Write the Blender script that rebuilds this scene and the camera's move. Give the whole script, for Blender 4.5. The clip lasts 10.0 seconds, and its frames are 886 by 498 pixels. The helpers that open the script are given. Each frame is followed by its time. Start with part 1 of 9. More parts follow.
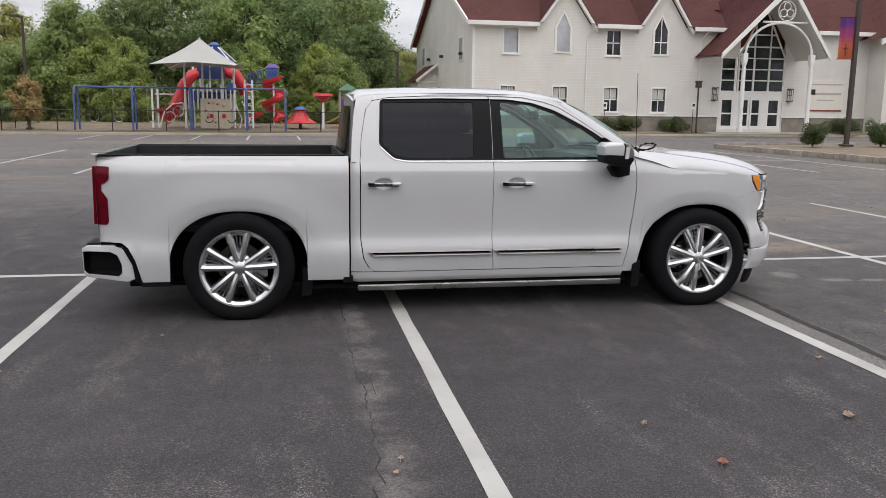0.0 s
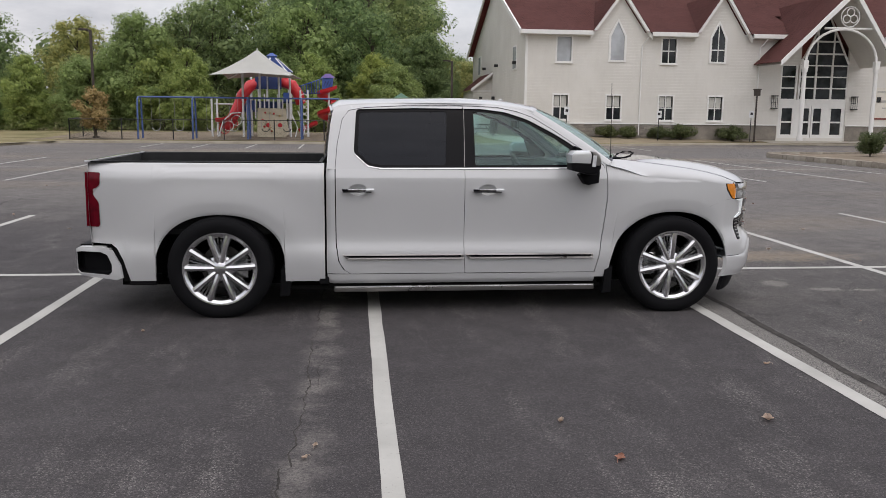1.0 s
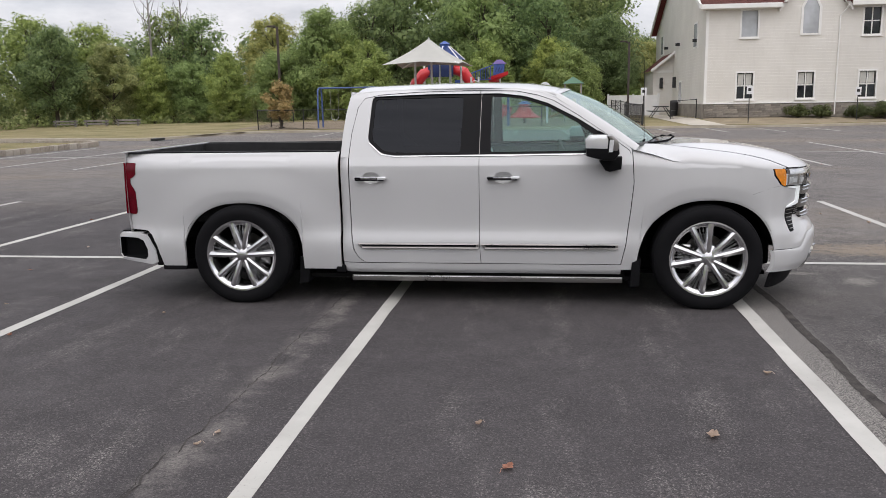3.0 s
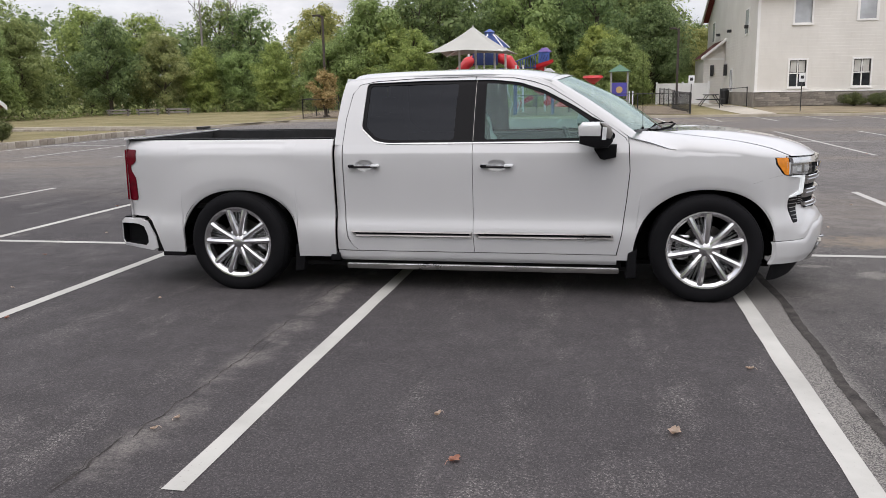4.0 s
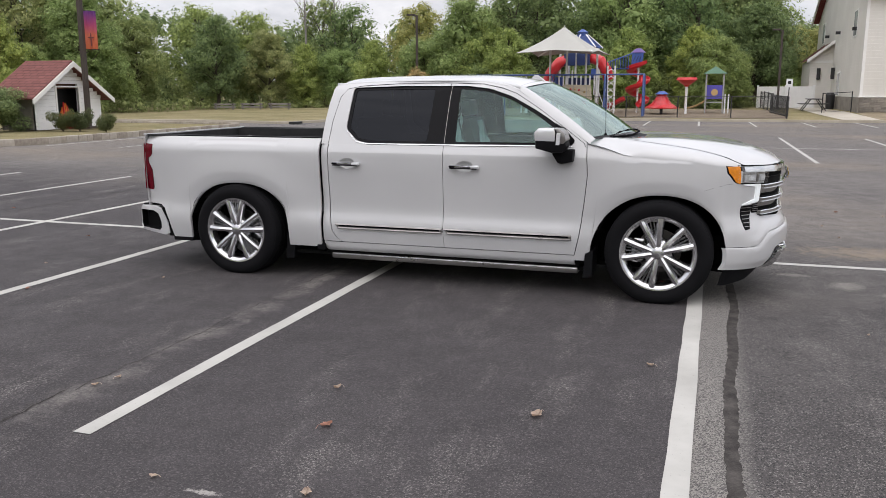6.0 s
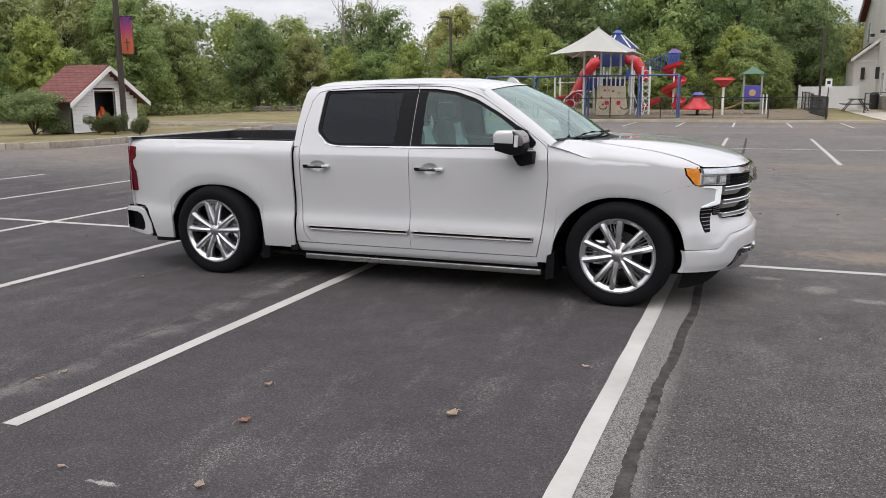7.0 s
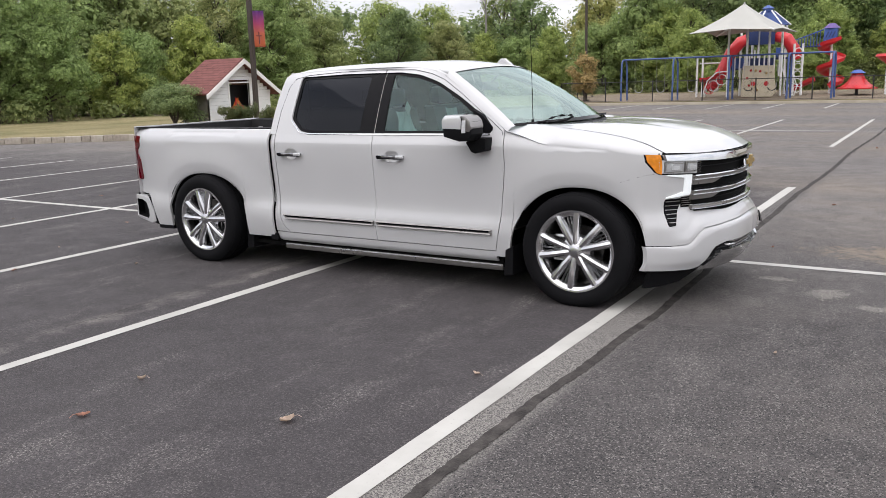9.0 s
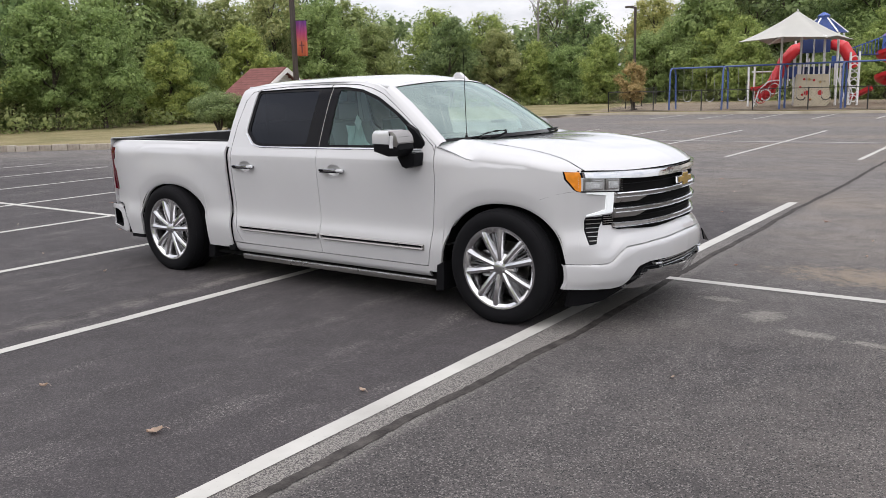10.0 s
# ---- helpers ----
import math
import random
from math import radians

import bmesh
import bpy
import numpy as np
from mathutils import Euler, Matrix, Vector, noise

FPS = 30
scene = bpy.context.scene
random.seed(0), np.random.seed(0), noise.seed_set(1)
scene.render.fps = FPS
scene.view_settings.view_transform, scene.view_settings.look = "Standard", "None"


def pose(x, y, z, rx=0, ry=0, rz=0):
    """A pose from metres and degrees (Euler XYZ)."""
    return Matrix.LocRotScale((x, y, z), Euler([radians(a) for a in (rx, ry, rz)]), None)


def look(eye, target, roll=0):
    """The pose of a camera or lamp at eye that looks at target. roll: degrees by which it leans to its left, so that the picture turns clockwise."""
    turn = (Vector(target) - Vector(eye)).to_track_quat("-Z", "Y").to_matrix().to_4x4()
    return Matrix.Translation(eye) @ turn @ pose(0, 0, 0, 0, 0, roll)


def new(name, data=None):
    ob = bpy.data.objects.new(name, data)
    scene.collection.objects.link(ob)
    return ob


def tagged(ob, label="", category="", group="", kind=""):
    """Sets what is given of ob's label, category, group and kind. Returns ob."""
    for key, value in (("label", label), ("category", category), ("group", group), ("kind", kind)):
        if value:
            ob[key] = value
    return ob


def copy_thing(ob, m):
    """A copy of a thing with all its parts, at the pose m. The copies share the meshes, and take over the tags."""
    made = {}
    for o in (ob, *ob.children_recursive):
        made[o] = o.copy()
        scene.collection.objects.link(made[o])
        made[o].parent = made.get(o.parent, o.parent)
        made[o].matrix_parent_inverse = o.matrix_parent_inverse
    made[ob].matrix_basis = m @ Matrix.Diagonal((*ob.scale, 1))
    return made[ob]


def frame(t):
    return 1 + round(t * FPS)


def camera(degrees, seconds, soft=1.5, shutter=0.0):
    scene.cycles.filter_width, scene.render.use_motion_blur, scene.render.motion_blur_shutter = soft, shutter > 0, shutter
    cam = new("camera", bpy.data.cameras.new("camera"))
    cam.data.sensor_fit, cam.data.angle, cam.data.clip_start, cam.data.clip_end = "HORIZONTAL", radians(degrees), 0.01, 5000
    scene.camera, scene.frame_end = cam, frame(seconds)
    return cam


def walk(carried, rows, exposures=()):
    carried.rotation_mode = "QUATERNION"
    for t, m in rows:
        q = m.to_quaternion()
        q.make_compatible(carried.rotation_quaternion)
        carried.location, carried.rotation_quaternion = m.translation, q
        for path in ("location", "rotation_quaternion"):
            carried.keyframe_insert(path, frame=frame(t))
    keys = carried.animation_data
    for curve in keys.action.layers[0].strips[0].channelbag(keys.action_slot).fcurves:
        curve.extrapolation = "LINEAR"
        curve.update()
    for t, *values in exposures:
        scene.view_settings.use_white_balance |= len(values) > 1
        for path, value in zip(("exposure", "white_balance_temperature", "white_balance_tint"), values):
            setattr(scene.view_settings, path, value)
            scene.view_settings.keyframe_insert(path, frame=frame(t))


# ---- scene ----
cam = camera(56.4, 10.0, 0.7)
PATH = [
    (0, (-1.488, -7.312, 1.62), (-1.129, -5.374, 1.284), 0.7),
    (0.5, (-1.147, -7.5, 1.616), (-0.844, -5.548, 1.301), 0.7),
    (1, (-0.8, -7.66, 1.632), (-0.59, -5.697, 1.315), 0.6),
    (1.5, (-0.366, -7.676, 1.621), (-0.272, -5.705, 1.297), -0.2),
    (2, (-0.051, -7.577, 1.645), (-0.095, -5.606, 1.306), -0.7),
    (2.2, (0.098, -7.521, 1.646), (-0.007, -5.554, 1.303), -0.9),
    (3.3, (0.799, -7.468, 1.628), (0.514, -5.521, 1.271), -0.8),
    (3.5, (0.89, -7.449, 1.625), (0.581, -5.507, 1.26), -0.8),
    (4, (1.078, -7.345, 1.609), (0.708, -5.416, 1.235), -1.0),
    (4.5, (1.316, -7.283, 1.626), (0.92, -5.361, 1.239), -0.9),
    (5, (1.639, -7.281, 1.619), (1.137, -5.386, 1.22), -0.8),
    (5.5, (1.917, -7.378, 1.618), (1.359, -5.495, 1.242), -0.5),
    (6, (2.234, -7.519, 1.655), (1.627, -5.651, 1.279), -0.1),
    (6.2, (2.352, -7.526, 1.678), (1.736, -5.662, 1.298), -0.1),
    (7.5, (3.189, -7.142, 1.637), (2.412, -5.336, 1.267), -0.8),
    (8, (3.485, -6.884, 1.617), (2.642, -5.112, 1.234), -1.4),
    (8.5, (3.851, -6.634, 1.634), (2.904, -4.916, 1.242), -1.8),
    (9, (4.132, -6.346, 1.609), (3.091, -4.685, 1.213), -1.7),
    (9.5, (4.469, -6.067, 1.637), (3.38, -4.435, 1.248), -1.6),
    (10, (4.925, -5.812, 1.639), (3.764, -4.227, 1.264), -1.6),
]
walk(cam, [(t, look(eye, target, roll)) for t, eye, target, roll in PATH],
     exposures=[(t, e_, 6600, 13.5) for t, e_ in ((0, 0.63), (1.0, 0.44), (2.0, 0.66), (3.5, 0.72), (5.0, 0.88), (6.0, 0.76), (7.5, 0.81), (9.0, 0.97), (9.5, 0.99), (10, 0.90))])

# ---- world and light ----
SUN_ELEV, SUN_AZ = 60.0, 166.0
world = bpy.data.worlds.new("overcast_sky")
scene.world = world
world.use_nodes = True
wn, wl = world.node_tree.nodes, world.node_tree.links
bg = wn["Background"]
sky = wn.new("ShaderNodeTexSky")
sky.sky_type = "NISHITA"
sky.sun_disc = False
sky.sun_elevation = radians(SUN_ELEV)
sky.sun_rotation = radians(SUN_AZ)
sky.air_density, sky.dust_density, sky.ozone_density = 1.0, 3.0, 1.5
co = wn.new("ShaderNodeTexCoord")
mp = wn.new("ShaderNodeMapping")
mp.inputs["Scale"].default_value = (2.2, 2.2, 6.0)
nz = wn.new("ShaderNodeTexNoise")
nz.inputs["Scale"].default_value, nz.inputs["Detail"].default_value, nz.inputs["Roughness"].default_value = 1.3, 7.0, 0.55
rp = wn.new("ShaderNodeValToRGB")
rp.color_ramp.elements[0].position, rp.color_ramp.elements[0].color = 0.36, (0.76, 0.76, 0.76, 1)
rp.color_ramp.elements[1].position, rp.color_ramp.elements[1].color = 0.64, (0.98, 0.98, 0.98, 1)
# an overcast sky is brightest overhead and dimmer towards the horizon
sp = wn.new("ShaderNodeSeparateXYZ")
wl.new(co.outputs["Generated"], sp.inputs[0])
up = wn.new("ShaderNodeMapRange")
up.inputs["From Min"].default_value, up.inputs["From Max"].default_value = 0.0, 0.9
wl.new(sp.outputs["Z"], up.inputs["Value"])
cl = wn.new("ShaderNodeMix")
cl.data_type = "RGBA"
cl.inputs["A"].default_value = (4.15, 4.22, 4.33, 1)
cl.inputs["B"].default_value = (8.4, 8.6, 8.85, 1)
wl.new(up.outputs["Result"], cl.inputs["Factor"])
mx = wn.new("ShaderNodeMix")
mx.data_type = "RGBA"
wl.new(co.outputs["Generated"], mp.inputs["Vector"])
wl.new(mp.outputs["Vector"], nz.inputs["Vector"])
wl.new(nz.outputs["Fac"], rp.inputs["Fac"])
wl.new(rp.outputs["Color"], mx.inputs["Factor"])
wl.new(sky.outputs["Color"], mx.inputs["A"])
# darker and lighter banks of cloud
nb = wn.new("ShaderNodeTexNoise")
nb.inputs["Scale"].default_value, nb.inputs["Detail"].default_value, nb.inputs["Roughness"].default_value = 1.9, 8.0, 0.6
wl.new(mp.outputs["Vector"], nb.inputs["Vector"])
rb = wn.new("ShaderNodeValToRGB")
rb.color_ramp.elements[0].position, rb.color_ramp.elements[0].color = 0.36, (0.74, 0.76, 0.80, 1)
rb.color_ramp.elements[1].position, rb.color_ramp.elements[1].color = 0.64, (1.2, 1.195, 1.19, 1)
wl.new(nb.outputs["Fac"], rb.inputs["Fac"])
bank = wn.new("ShaderNodeMix")
bank.data_type, bank.blend_type = "RGBA", "MULTIPLY"
bank.inputs["Factor"].default_value = 1.0
wl.new(cl.outputs["Result"], bank.inputs["A"])
wl.new(rb.outputs["Color"], bank.inputs["B"])
wl.new(bank.outputs["Result"], mx.inputs["B"])
wl.new(mx.outputs["Result"], bg.inputs["Color"])
bg.inputs["Strength"].default_value = 0.115

sun_data = bpy.data.lights.new("sun", "SUN")
sun_data.energy, sun_data.angle, sun_data.color = 0.75, radians(95), (1.0, 0.975, 0.945)
sun = new("sun", sun_data)
a, e = radians(SUN_AZ), radians(SUN_ELEV)
sun.matrix_world = look((math.sin(a) * math.cos(e) * 60, math.cos(a) * math.cos(e) * 60, math.sin(e) * 60), (0, 0, 0))

# ---- materials ----
class Mat:
    """A small node-tree builder."""

    def __init__(self, name, rough=0.6, metal=0.0, spec=0.5):
        self.m = bpy.data.materials.new(name)
        self.m.use_nodes = True
        self.n, self.l = self.m.node_tree.nodes, self.m.node_tree.links
        self.b = self.n["Principled BSDF"]
        self.b.inputs["Roughness"].default_value = rough
        self.b.inputs["Metallic"].default_value = metal
        self.b.inputs["Specular IOR Level"].default_value = spec
        self.co = self.n.new("ShaderNodeTexCoord").outputs["Object"]

    def node(self, kind, **values):
        nd = self.n.new(kind)
        for k, v in values.items():
            if k in nd.inputs:
                nd.inputs[k].default_value = v
        return nd

    def noise(self, scale, detail=4.0, rough=0.55, vec=None):
        nd = self.node("ShaderNodeTexNoise", Scale=scale, Detail=detail, Roughness=rough)
        self.l.new(vec or self.co, nd.inputs["Vector"])
        return nd.outputs["Fac"]

    def stretch(self, sx, sy, sz):
        nd = self.node("ShaderNodeMapping", Scale=(sx, sy, sz))
        self.l.new(self.co, nd.inputs["Vector"])
        return nd.outputs["Vector"]

    def ramp(self, fac, stops):
        nd = self.n.new("ShaderNodeValToRGB")
        el = nd.color_ramp.elements
        while len(el) < len(stops):
            el.new(0.5)
        for e_, (p, c) in zip(el, stops):
            e_.position = p
            e_.color = (*c, 1) if isinstance(c, tuple) else (c, c, c, 1)
        self.l.new(fac, nd.inputs["Fac"])
        return nd.outputs["Color"]

    def mix(self, fac, a, b, blend="MIX"):
        nd = self.n.new("ShaderNodeMix")
        nd.data_type, nd.blend_type = "RGBA", blend
        for key, v in (("Factor", fac), ("A", a), ("B", b)):
            if isinstance(v, (int, float)) and key == "Factor":
                nd.inputs[key].default_value = v
            elif isinstance(v, tuple):
                nd.inputs[key].default_value = (*v, 1)
            elif isinstance(v, (int, float)):
                nd.inputs[key].default_value = (v, v, v, 1)
            else:
                self.l.new(v, nd.inputs[key])
        return nd.outputs["Result"]

    def math(self, op, a, b=0.0):
        nd = self.n.new("ShaderNodeMath")
        nd.operation = op
        for i, v in enumerate((a, b)):
            if isinstance(v, (int, float)):
                nd.inputs[i].default_value = v
            else:
                self.l.new(v, nd.inputs[i])
        return nd.outputs[0]

    def color(self, out):
        if isinstance(out, tuple):
            self.b.inputs["Base Color"].default_value = (*out, 1)
        else:
            self.l.new(out, self.b.inputs["Base Color"])
        return self

    def rough(self, fac, lo, hi):
        self.l.new(self.ramp(fac, [(0.3, lo), (0.7, hi)]), self.b.inputs["Roughness"])
        return self

    def bump(self, fac, strength=0.3, dist=0.01):
        nd = self.node("ShaderNodeBump", Strength=strength, Distance=dist)
        self.l.new(fac, nd.inputs["Height"])
        self.l.new(nd.outputs["Normal"], self.b.inputs["Normal"])
        return self

    def done(self):
        return self.m


def plain(name, rgb, rough=0.5, metal=0.0, var=0.12, scale=6.0, fine=60.0, bump=0.15, dist=0.002, spec=0.5):
    """A painted, plastic or metal surface, uneven at two scales."""
    k = Mat(name, rough, metal, spec)
    lo = tuple(c * (1 - var) for c in rgb)
    hi = tuple(min(1.0, c * (1 + var)) for c in rgb)
    big, small = k.noise(scale, 5), k.noise(fine, 3)
    base = k.ramp(big, [(0.3, lo), (0.7, hi)])
    base = k.mix(0.25, base, k.ramp(small, [(0.3, lo), (0.7, hi)]))
    k.color(base).rough(big, max(0.02, rough * 0.85), min(1, rough * 1.15))
    if bump:
        k.bump(small, bump, dist)
    return k.done()


def asphalt_material():
    k = Mat("asphalt", 0.85, spec=0.3)
    sep = k.n.new("ShaderNodeSeparateXYZ")
    k.l.new(k.co, sep.inputs[0])
    wob = k.math("MULTIPLY", k.math("SUBTRACT", k.noise(0.7, 3), 0.5), 0.12)
    xs = k.math("ADD", sep.outputs["X"], wob)
    grain = k.noise(55, 5, 0.8)
    # single stones of the aggregate, each with its own shade
    stones = k.node("ShaderNodeTexVoronoi", Scale=165.0)
    k.l.new(k.co, stones.inputs["Vector"])
    shade = k.n.new("ShaderNodeSeparateColor")
    k.l.new(stones.outputs["Color"], shade.inputs[0])
    speck, pits = shade.outputs["Red"], shade.outputs["Green"]
    patch = k.noise(0.5, 7, 0.62)
    fine = k.noise(3.2, 7, 0.7)
    dark = k.ramp(patch, [(0.3, (0.0445, 0.039, 0.0415)), (0.7, (0.066, 0.059, 0.061))])
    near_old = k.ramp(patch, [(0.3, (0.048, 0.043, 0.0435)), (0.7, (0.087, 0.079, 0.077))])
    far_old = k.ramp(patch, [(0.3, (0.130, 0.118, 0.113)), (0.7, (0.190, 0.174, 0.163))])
    # newer sealed lane against the older coarse lane past the joint
    old = k.ramp(k.math("MULTIPLY", k.math("SUBTRACT", xs, 2.38), 8.0), [(0.0, 0.0), (1.0, 1.0)])
    # paler towards the far side and towards the east
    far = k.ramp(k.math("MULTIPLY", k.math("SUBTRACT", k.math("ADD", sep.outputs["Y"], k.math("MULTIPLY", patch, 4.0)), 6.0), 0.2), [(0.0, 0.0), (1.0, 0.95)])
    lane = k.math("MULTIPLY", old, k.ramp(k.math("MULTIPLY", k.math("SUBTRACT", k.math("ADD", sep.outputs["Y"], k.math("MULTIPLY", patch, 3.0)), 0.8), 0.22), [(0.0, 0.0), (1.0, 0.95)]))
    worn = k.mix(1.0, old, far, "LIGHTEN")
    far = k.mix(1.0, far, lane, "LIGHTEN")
    pale_east = k.ramp(k.math("MULTIPLY", k.math("SUBTRACT", k.math("ADD", sep.outputs["X"], k.math("MULTIPLY", patch, 5.0)), 6.0), 0.25), [(0.0, 0.0), (1.0, 0.75)])
    base = k.mix(k.mix(1.0, far, pale_east, "LIGHTEN"), k.mix(old, dark, near_old), far_old)
    # aggregate grain, lighter and darker than the binder
    base = k.mix(k.ramp(grain, [(0.28, 0.8), (0.47, 0.0)]), base, (0.022, 0.020, 0.022))
    base = k.mix(k.math("MULTIPLY", k.ramp(grain, [(0.53, 0.0), (0.72, 1.0)]), k.mix(worn, 0.34, 0.58)), base, (0.24, 0.217, 0.21))
    # scuffed, sandy wear in drifting streaks of bared stones
    streak = k.noise(0.8, 9, 0.72, k.stretch(2.3, 0.75, 1.0))
    drift = k.ramp(streak, [(0.53, 0.0), (0.70, 1.0)])
    wear = k.math("MULTIPLY", drift, k.ramp(grain, [(0.45, 0.0), (0.60, 1.0)]))
    base = k.mix(k.math("MULTIPLY", wear, 0.45), base, (0.29, 0.265, 0.25))
    dust = k.ramp(k.noise(0.16, 6, 0.6, k.stretch(0.5, 1.4, 1.0)), [(0.48, 0.0), (0.66, 0.75)])
    base = k.mix(k.math("MULTIPLY", dust, k.mix(1.0, far, pale_east, "LIGHTEN")), base, (0.25, 0.205, 0.155))
    base = k.mix(k.ramp(fine, [(0.42, 0.0), (0.80, 0.5)]), base, (0.046, 0.043, 0.044))
    # pale stone chips, thick in the worn streaks and sparse elsewhere, and dark pits
    chips = k.ramp(speck, [(0.80, 0.0), (0.94, 1.0)])
    base = k.mix(k.math("MULTIPLY", chips, k.mix(drift, k.mix(worn, 0.15, 0.38), 0.70)), base, (0.40, 0.375, 0.35))
    hole = k.ramp(pits, [(0.08, 1.0), (0.16, 0.0)])
    base = k.mix(k.math("MULTIPLY", hole, k.mix(worn, 0.45, 0.90)), base, (0.010, 0.013, 0.014))
    # spalled pale spots and a drift of blown sand in the older lane
    ragged = k.noise(7.0, 11, 0.95)

    def spot(cx, cy, rx, ry, rag):
        dx = k.math("MULTIPLY", k.math("SUBTRACT", sep.outputs["X"], cx), 1 / rx)
        dy = k.math("MULTIPLY", k.math("SUBTRACT", sep.outputs["Y"], cy), 1 / ry)
        rr = k.math("ADD", k.math("MULTIPLY", dx, dx), k.math("MULTIPLY", dy, dy))
        return k.ramp(k.math("SUBTRACT", k.math("MULTIPLY", k.math("SUBTRACT", ragged, 0.42), rag), rr), [(0.0, 0.0), (0.45, 1.0)])

    sand = spot(4.2, 1.75, 1.5, 0.55, 7.0)
    base = k.mix(k.math("MULTIPLY", sand, 0.62), base, (0.27, 0.215, 0.155))
    for cx, cy, rx, ry in ((3.40, 0.12, 0.16, 0.20), (3.78, -0.17, 0.20, 0.09), (4.15, -0.22, 0.22, 0.06), (3.0, 0.45, 0.2, 0.08)):
        base = k.mix(k.math("MULTIPLY", k.math("MULTIPLY", spot(cx, cy, rx, ry, 9.0), k.ramp(grain, [(0.38, 0.15), (0.56, 1.0)])), 0.5), base, (0.36, 0.34, 0.30))
    # bared, greyed strip along the joint
    strip = k.math("MULTIPLY", k.ramp(k.math("MULTIPLY", k.math("SUBTRACT", xs, 2.17), 14.0), [(0.0, 0.0), (1.0, 1.0)]),
                   k.ramp(k.math("MULTIPLY", k.math("SUBTRACT", 2.52, xs), 9.0), [(0.0, 0.0), (1.0, 1.0)]))
    strip = k.math("MULTIPLY", strip, k.ramp(k.math("MULTIPLY", k.math("SUBTRACT", 7.0, sep.outputs["Y"]), 0.17), [(0.0, 0.0), (1.0, 1.0)]))
    base = k.mix(k.math("MULTIPLY", strip, k.ramp(shade.outputs["Blue"], [(0.25, 0.1), (0.85, 0.9)])), base, (0.29, 0.275, 0.25))
    # pale dusty band worn along the long crack, and a scraped mark
    cx = k.math("ADD", sep.outputs["X"], k.math("MULTIPLY", k.math("SUBTRACT", k.noise(1.6, 5, 0.7), 0.5), 0.5))
    band = k.math("SUBTRACT", 1.0, k.math("MULTIPLY", k.math("ABSOLUTE", k.math("ADD", cx, 1.05)), 7.0))
    band = k.math("MULTIPLY", k.ramp(band, [(0.0, 0.0), (0.7, 1.0)]), k.ramp(k.noise(2.6, 6, 0.75), [(0.42, 0.0), (0.62, 1.0)]))
    band = k.math("MULTIPLY", band, k.ramp(k.math("MULTIPLY", k.math("ADD", sep.outputs["Y"], 6.0), 0.15), [(0.0, 0.0), (0.1, 1.0), (0.85, 1.0), (1.0, 0.0)]))
    base = k.mix(k.math("MULTIPLY", band, k.ramp(grain, [(0.36, 0.15), (0.58, 0.75)])), base, (0.23, 0.21, 0.195))
    base = k.mix(k.math("MULTIPLY", spot(0.28, -4.77, 0.09, 0.025, 9.0), 0.8), base, (0.42, 0.40, 0.37))
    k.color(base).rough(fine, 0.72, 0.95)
    k.bump(k.mix(0.4, grain, speck), 0.9, 0.009)
    return k.done()


def line_paint_material():
    k = Mat("line_paint", 0.75)
    worn = k.noise(38, 6, 0.7)
    big = k.noise(1.7, 5, 0.6)
    base = k.ramp(big, [(0.3, (0.36, 0.35, 0.325)), (0.7, (0.48, 0.47, 0.44))])
    base = k.mix(k.ramp(worn, [(0.62, 0.0), (0.74, 0.8)]), base, (0.12, 0.115, 0.11))
    k.color(base).bump(k.noise(120, 3), 0.4, 0.004)
    return k.done()


def grass_material():
    k = Mat("dry_grass", 0.95, spec=0.2)
    base = k.ramp(k.noise(0.35, 6, 0.6), [(0.30, (0.15, 0.15, 0.065)), (0.48, (0.26, 0.22, 0.115)), (0.7, (0.34, 0.285, 0.165))])
    base = k.mix(k.ramp(k.noise(14, 5, 0.7), [(0.35, 0.0), (0.75, 0.6)]), base, (0.09, 0.085, 0.04))
    k.color(base).bump(k.noise(30, 5, 0.7), 0.8, 0.05)
    return k.done()


def mulch_material():
    k = Mat("play_mulch", 0.95, spec=0.2)
    base = k.ramp(k.noise(1.1, 6, 0.65), [(0.3, (0.17, 0.135, 0.10)), (0.7, (0.29, 0.24, 0.18))])
    base = k.mix(k.ramp(k.noise(25, 5, 0.7), [(0.4, 0.0), (0.7, 0.5)]), base, (0.11, 0.085, 0.06))
    k.color(base).bump(k.noise(25, 5), 0.7, 0.04)
    return k.done()


def concrete_material(name, lo, hi):
    k = Mat(name, 0.9, spec=0.3)
    base = k.ramp(k.noise(0.9, 7, 0.65), [(0.3, lo), (0.7, hi)])
    base = k.mix(k.ramp(k.noise(9, 6, 0.7), [(0.5, 0.0), (0.75, 0.35)]), base, tuple(c * 0.55 for c in lo))
    k.color(base).bump(k.noise(60, 4), 0.4, 0.006)
    return k.done()


def siding_material():
    k = Mat("clapboard_siding", 0.6, spec=0.35)
    wave = k.n.new("ShaderNodeTexWave")
    wave.wave_type, wave.bands_direction, wave.wave_profile = "BANDS", "Z", "SAW"
    wave.inputs["Scale"].default_value, wave.inputs["Distortion"].default_value = 1.45, 0.0
    k.l.new(k.co, wave.inputs["Vector"])
    base = k.ramp(k.noise(0.35, 6, 0.6), [(0.3, (0.65, 0.625, 0.575)), (0.7, (0.74, 0.715, 0.665))])
    base = k.mix(k.ramp(k.noise(3.0, 6, 0.7, k.stretch(1, 1, 0.2)), [(0.5, 0.0), (0.8, 0.2)]), base, (0.48, 0.45, 0.40))
    k.color(base).bump(wave.outputs["Fac"], 0.5, 0.03)
    return k.done()


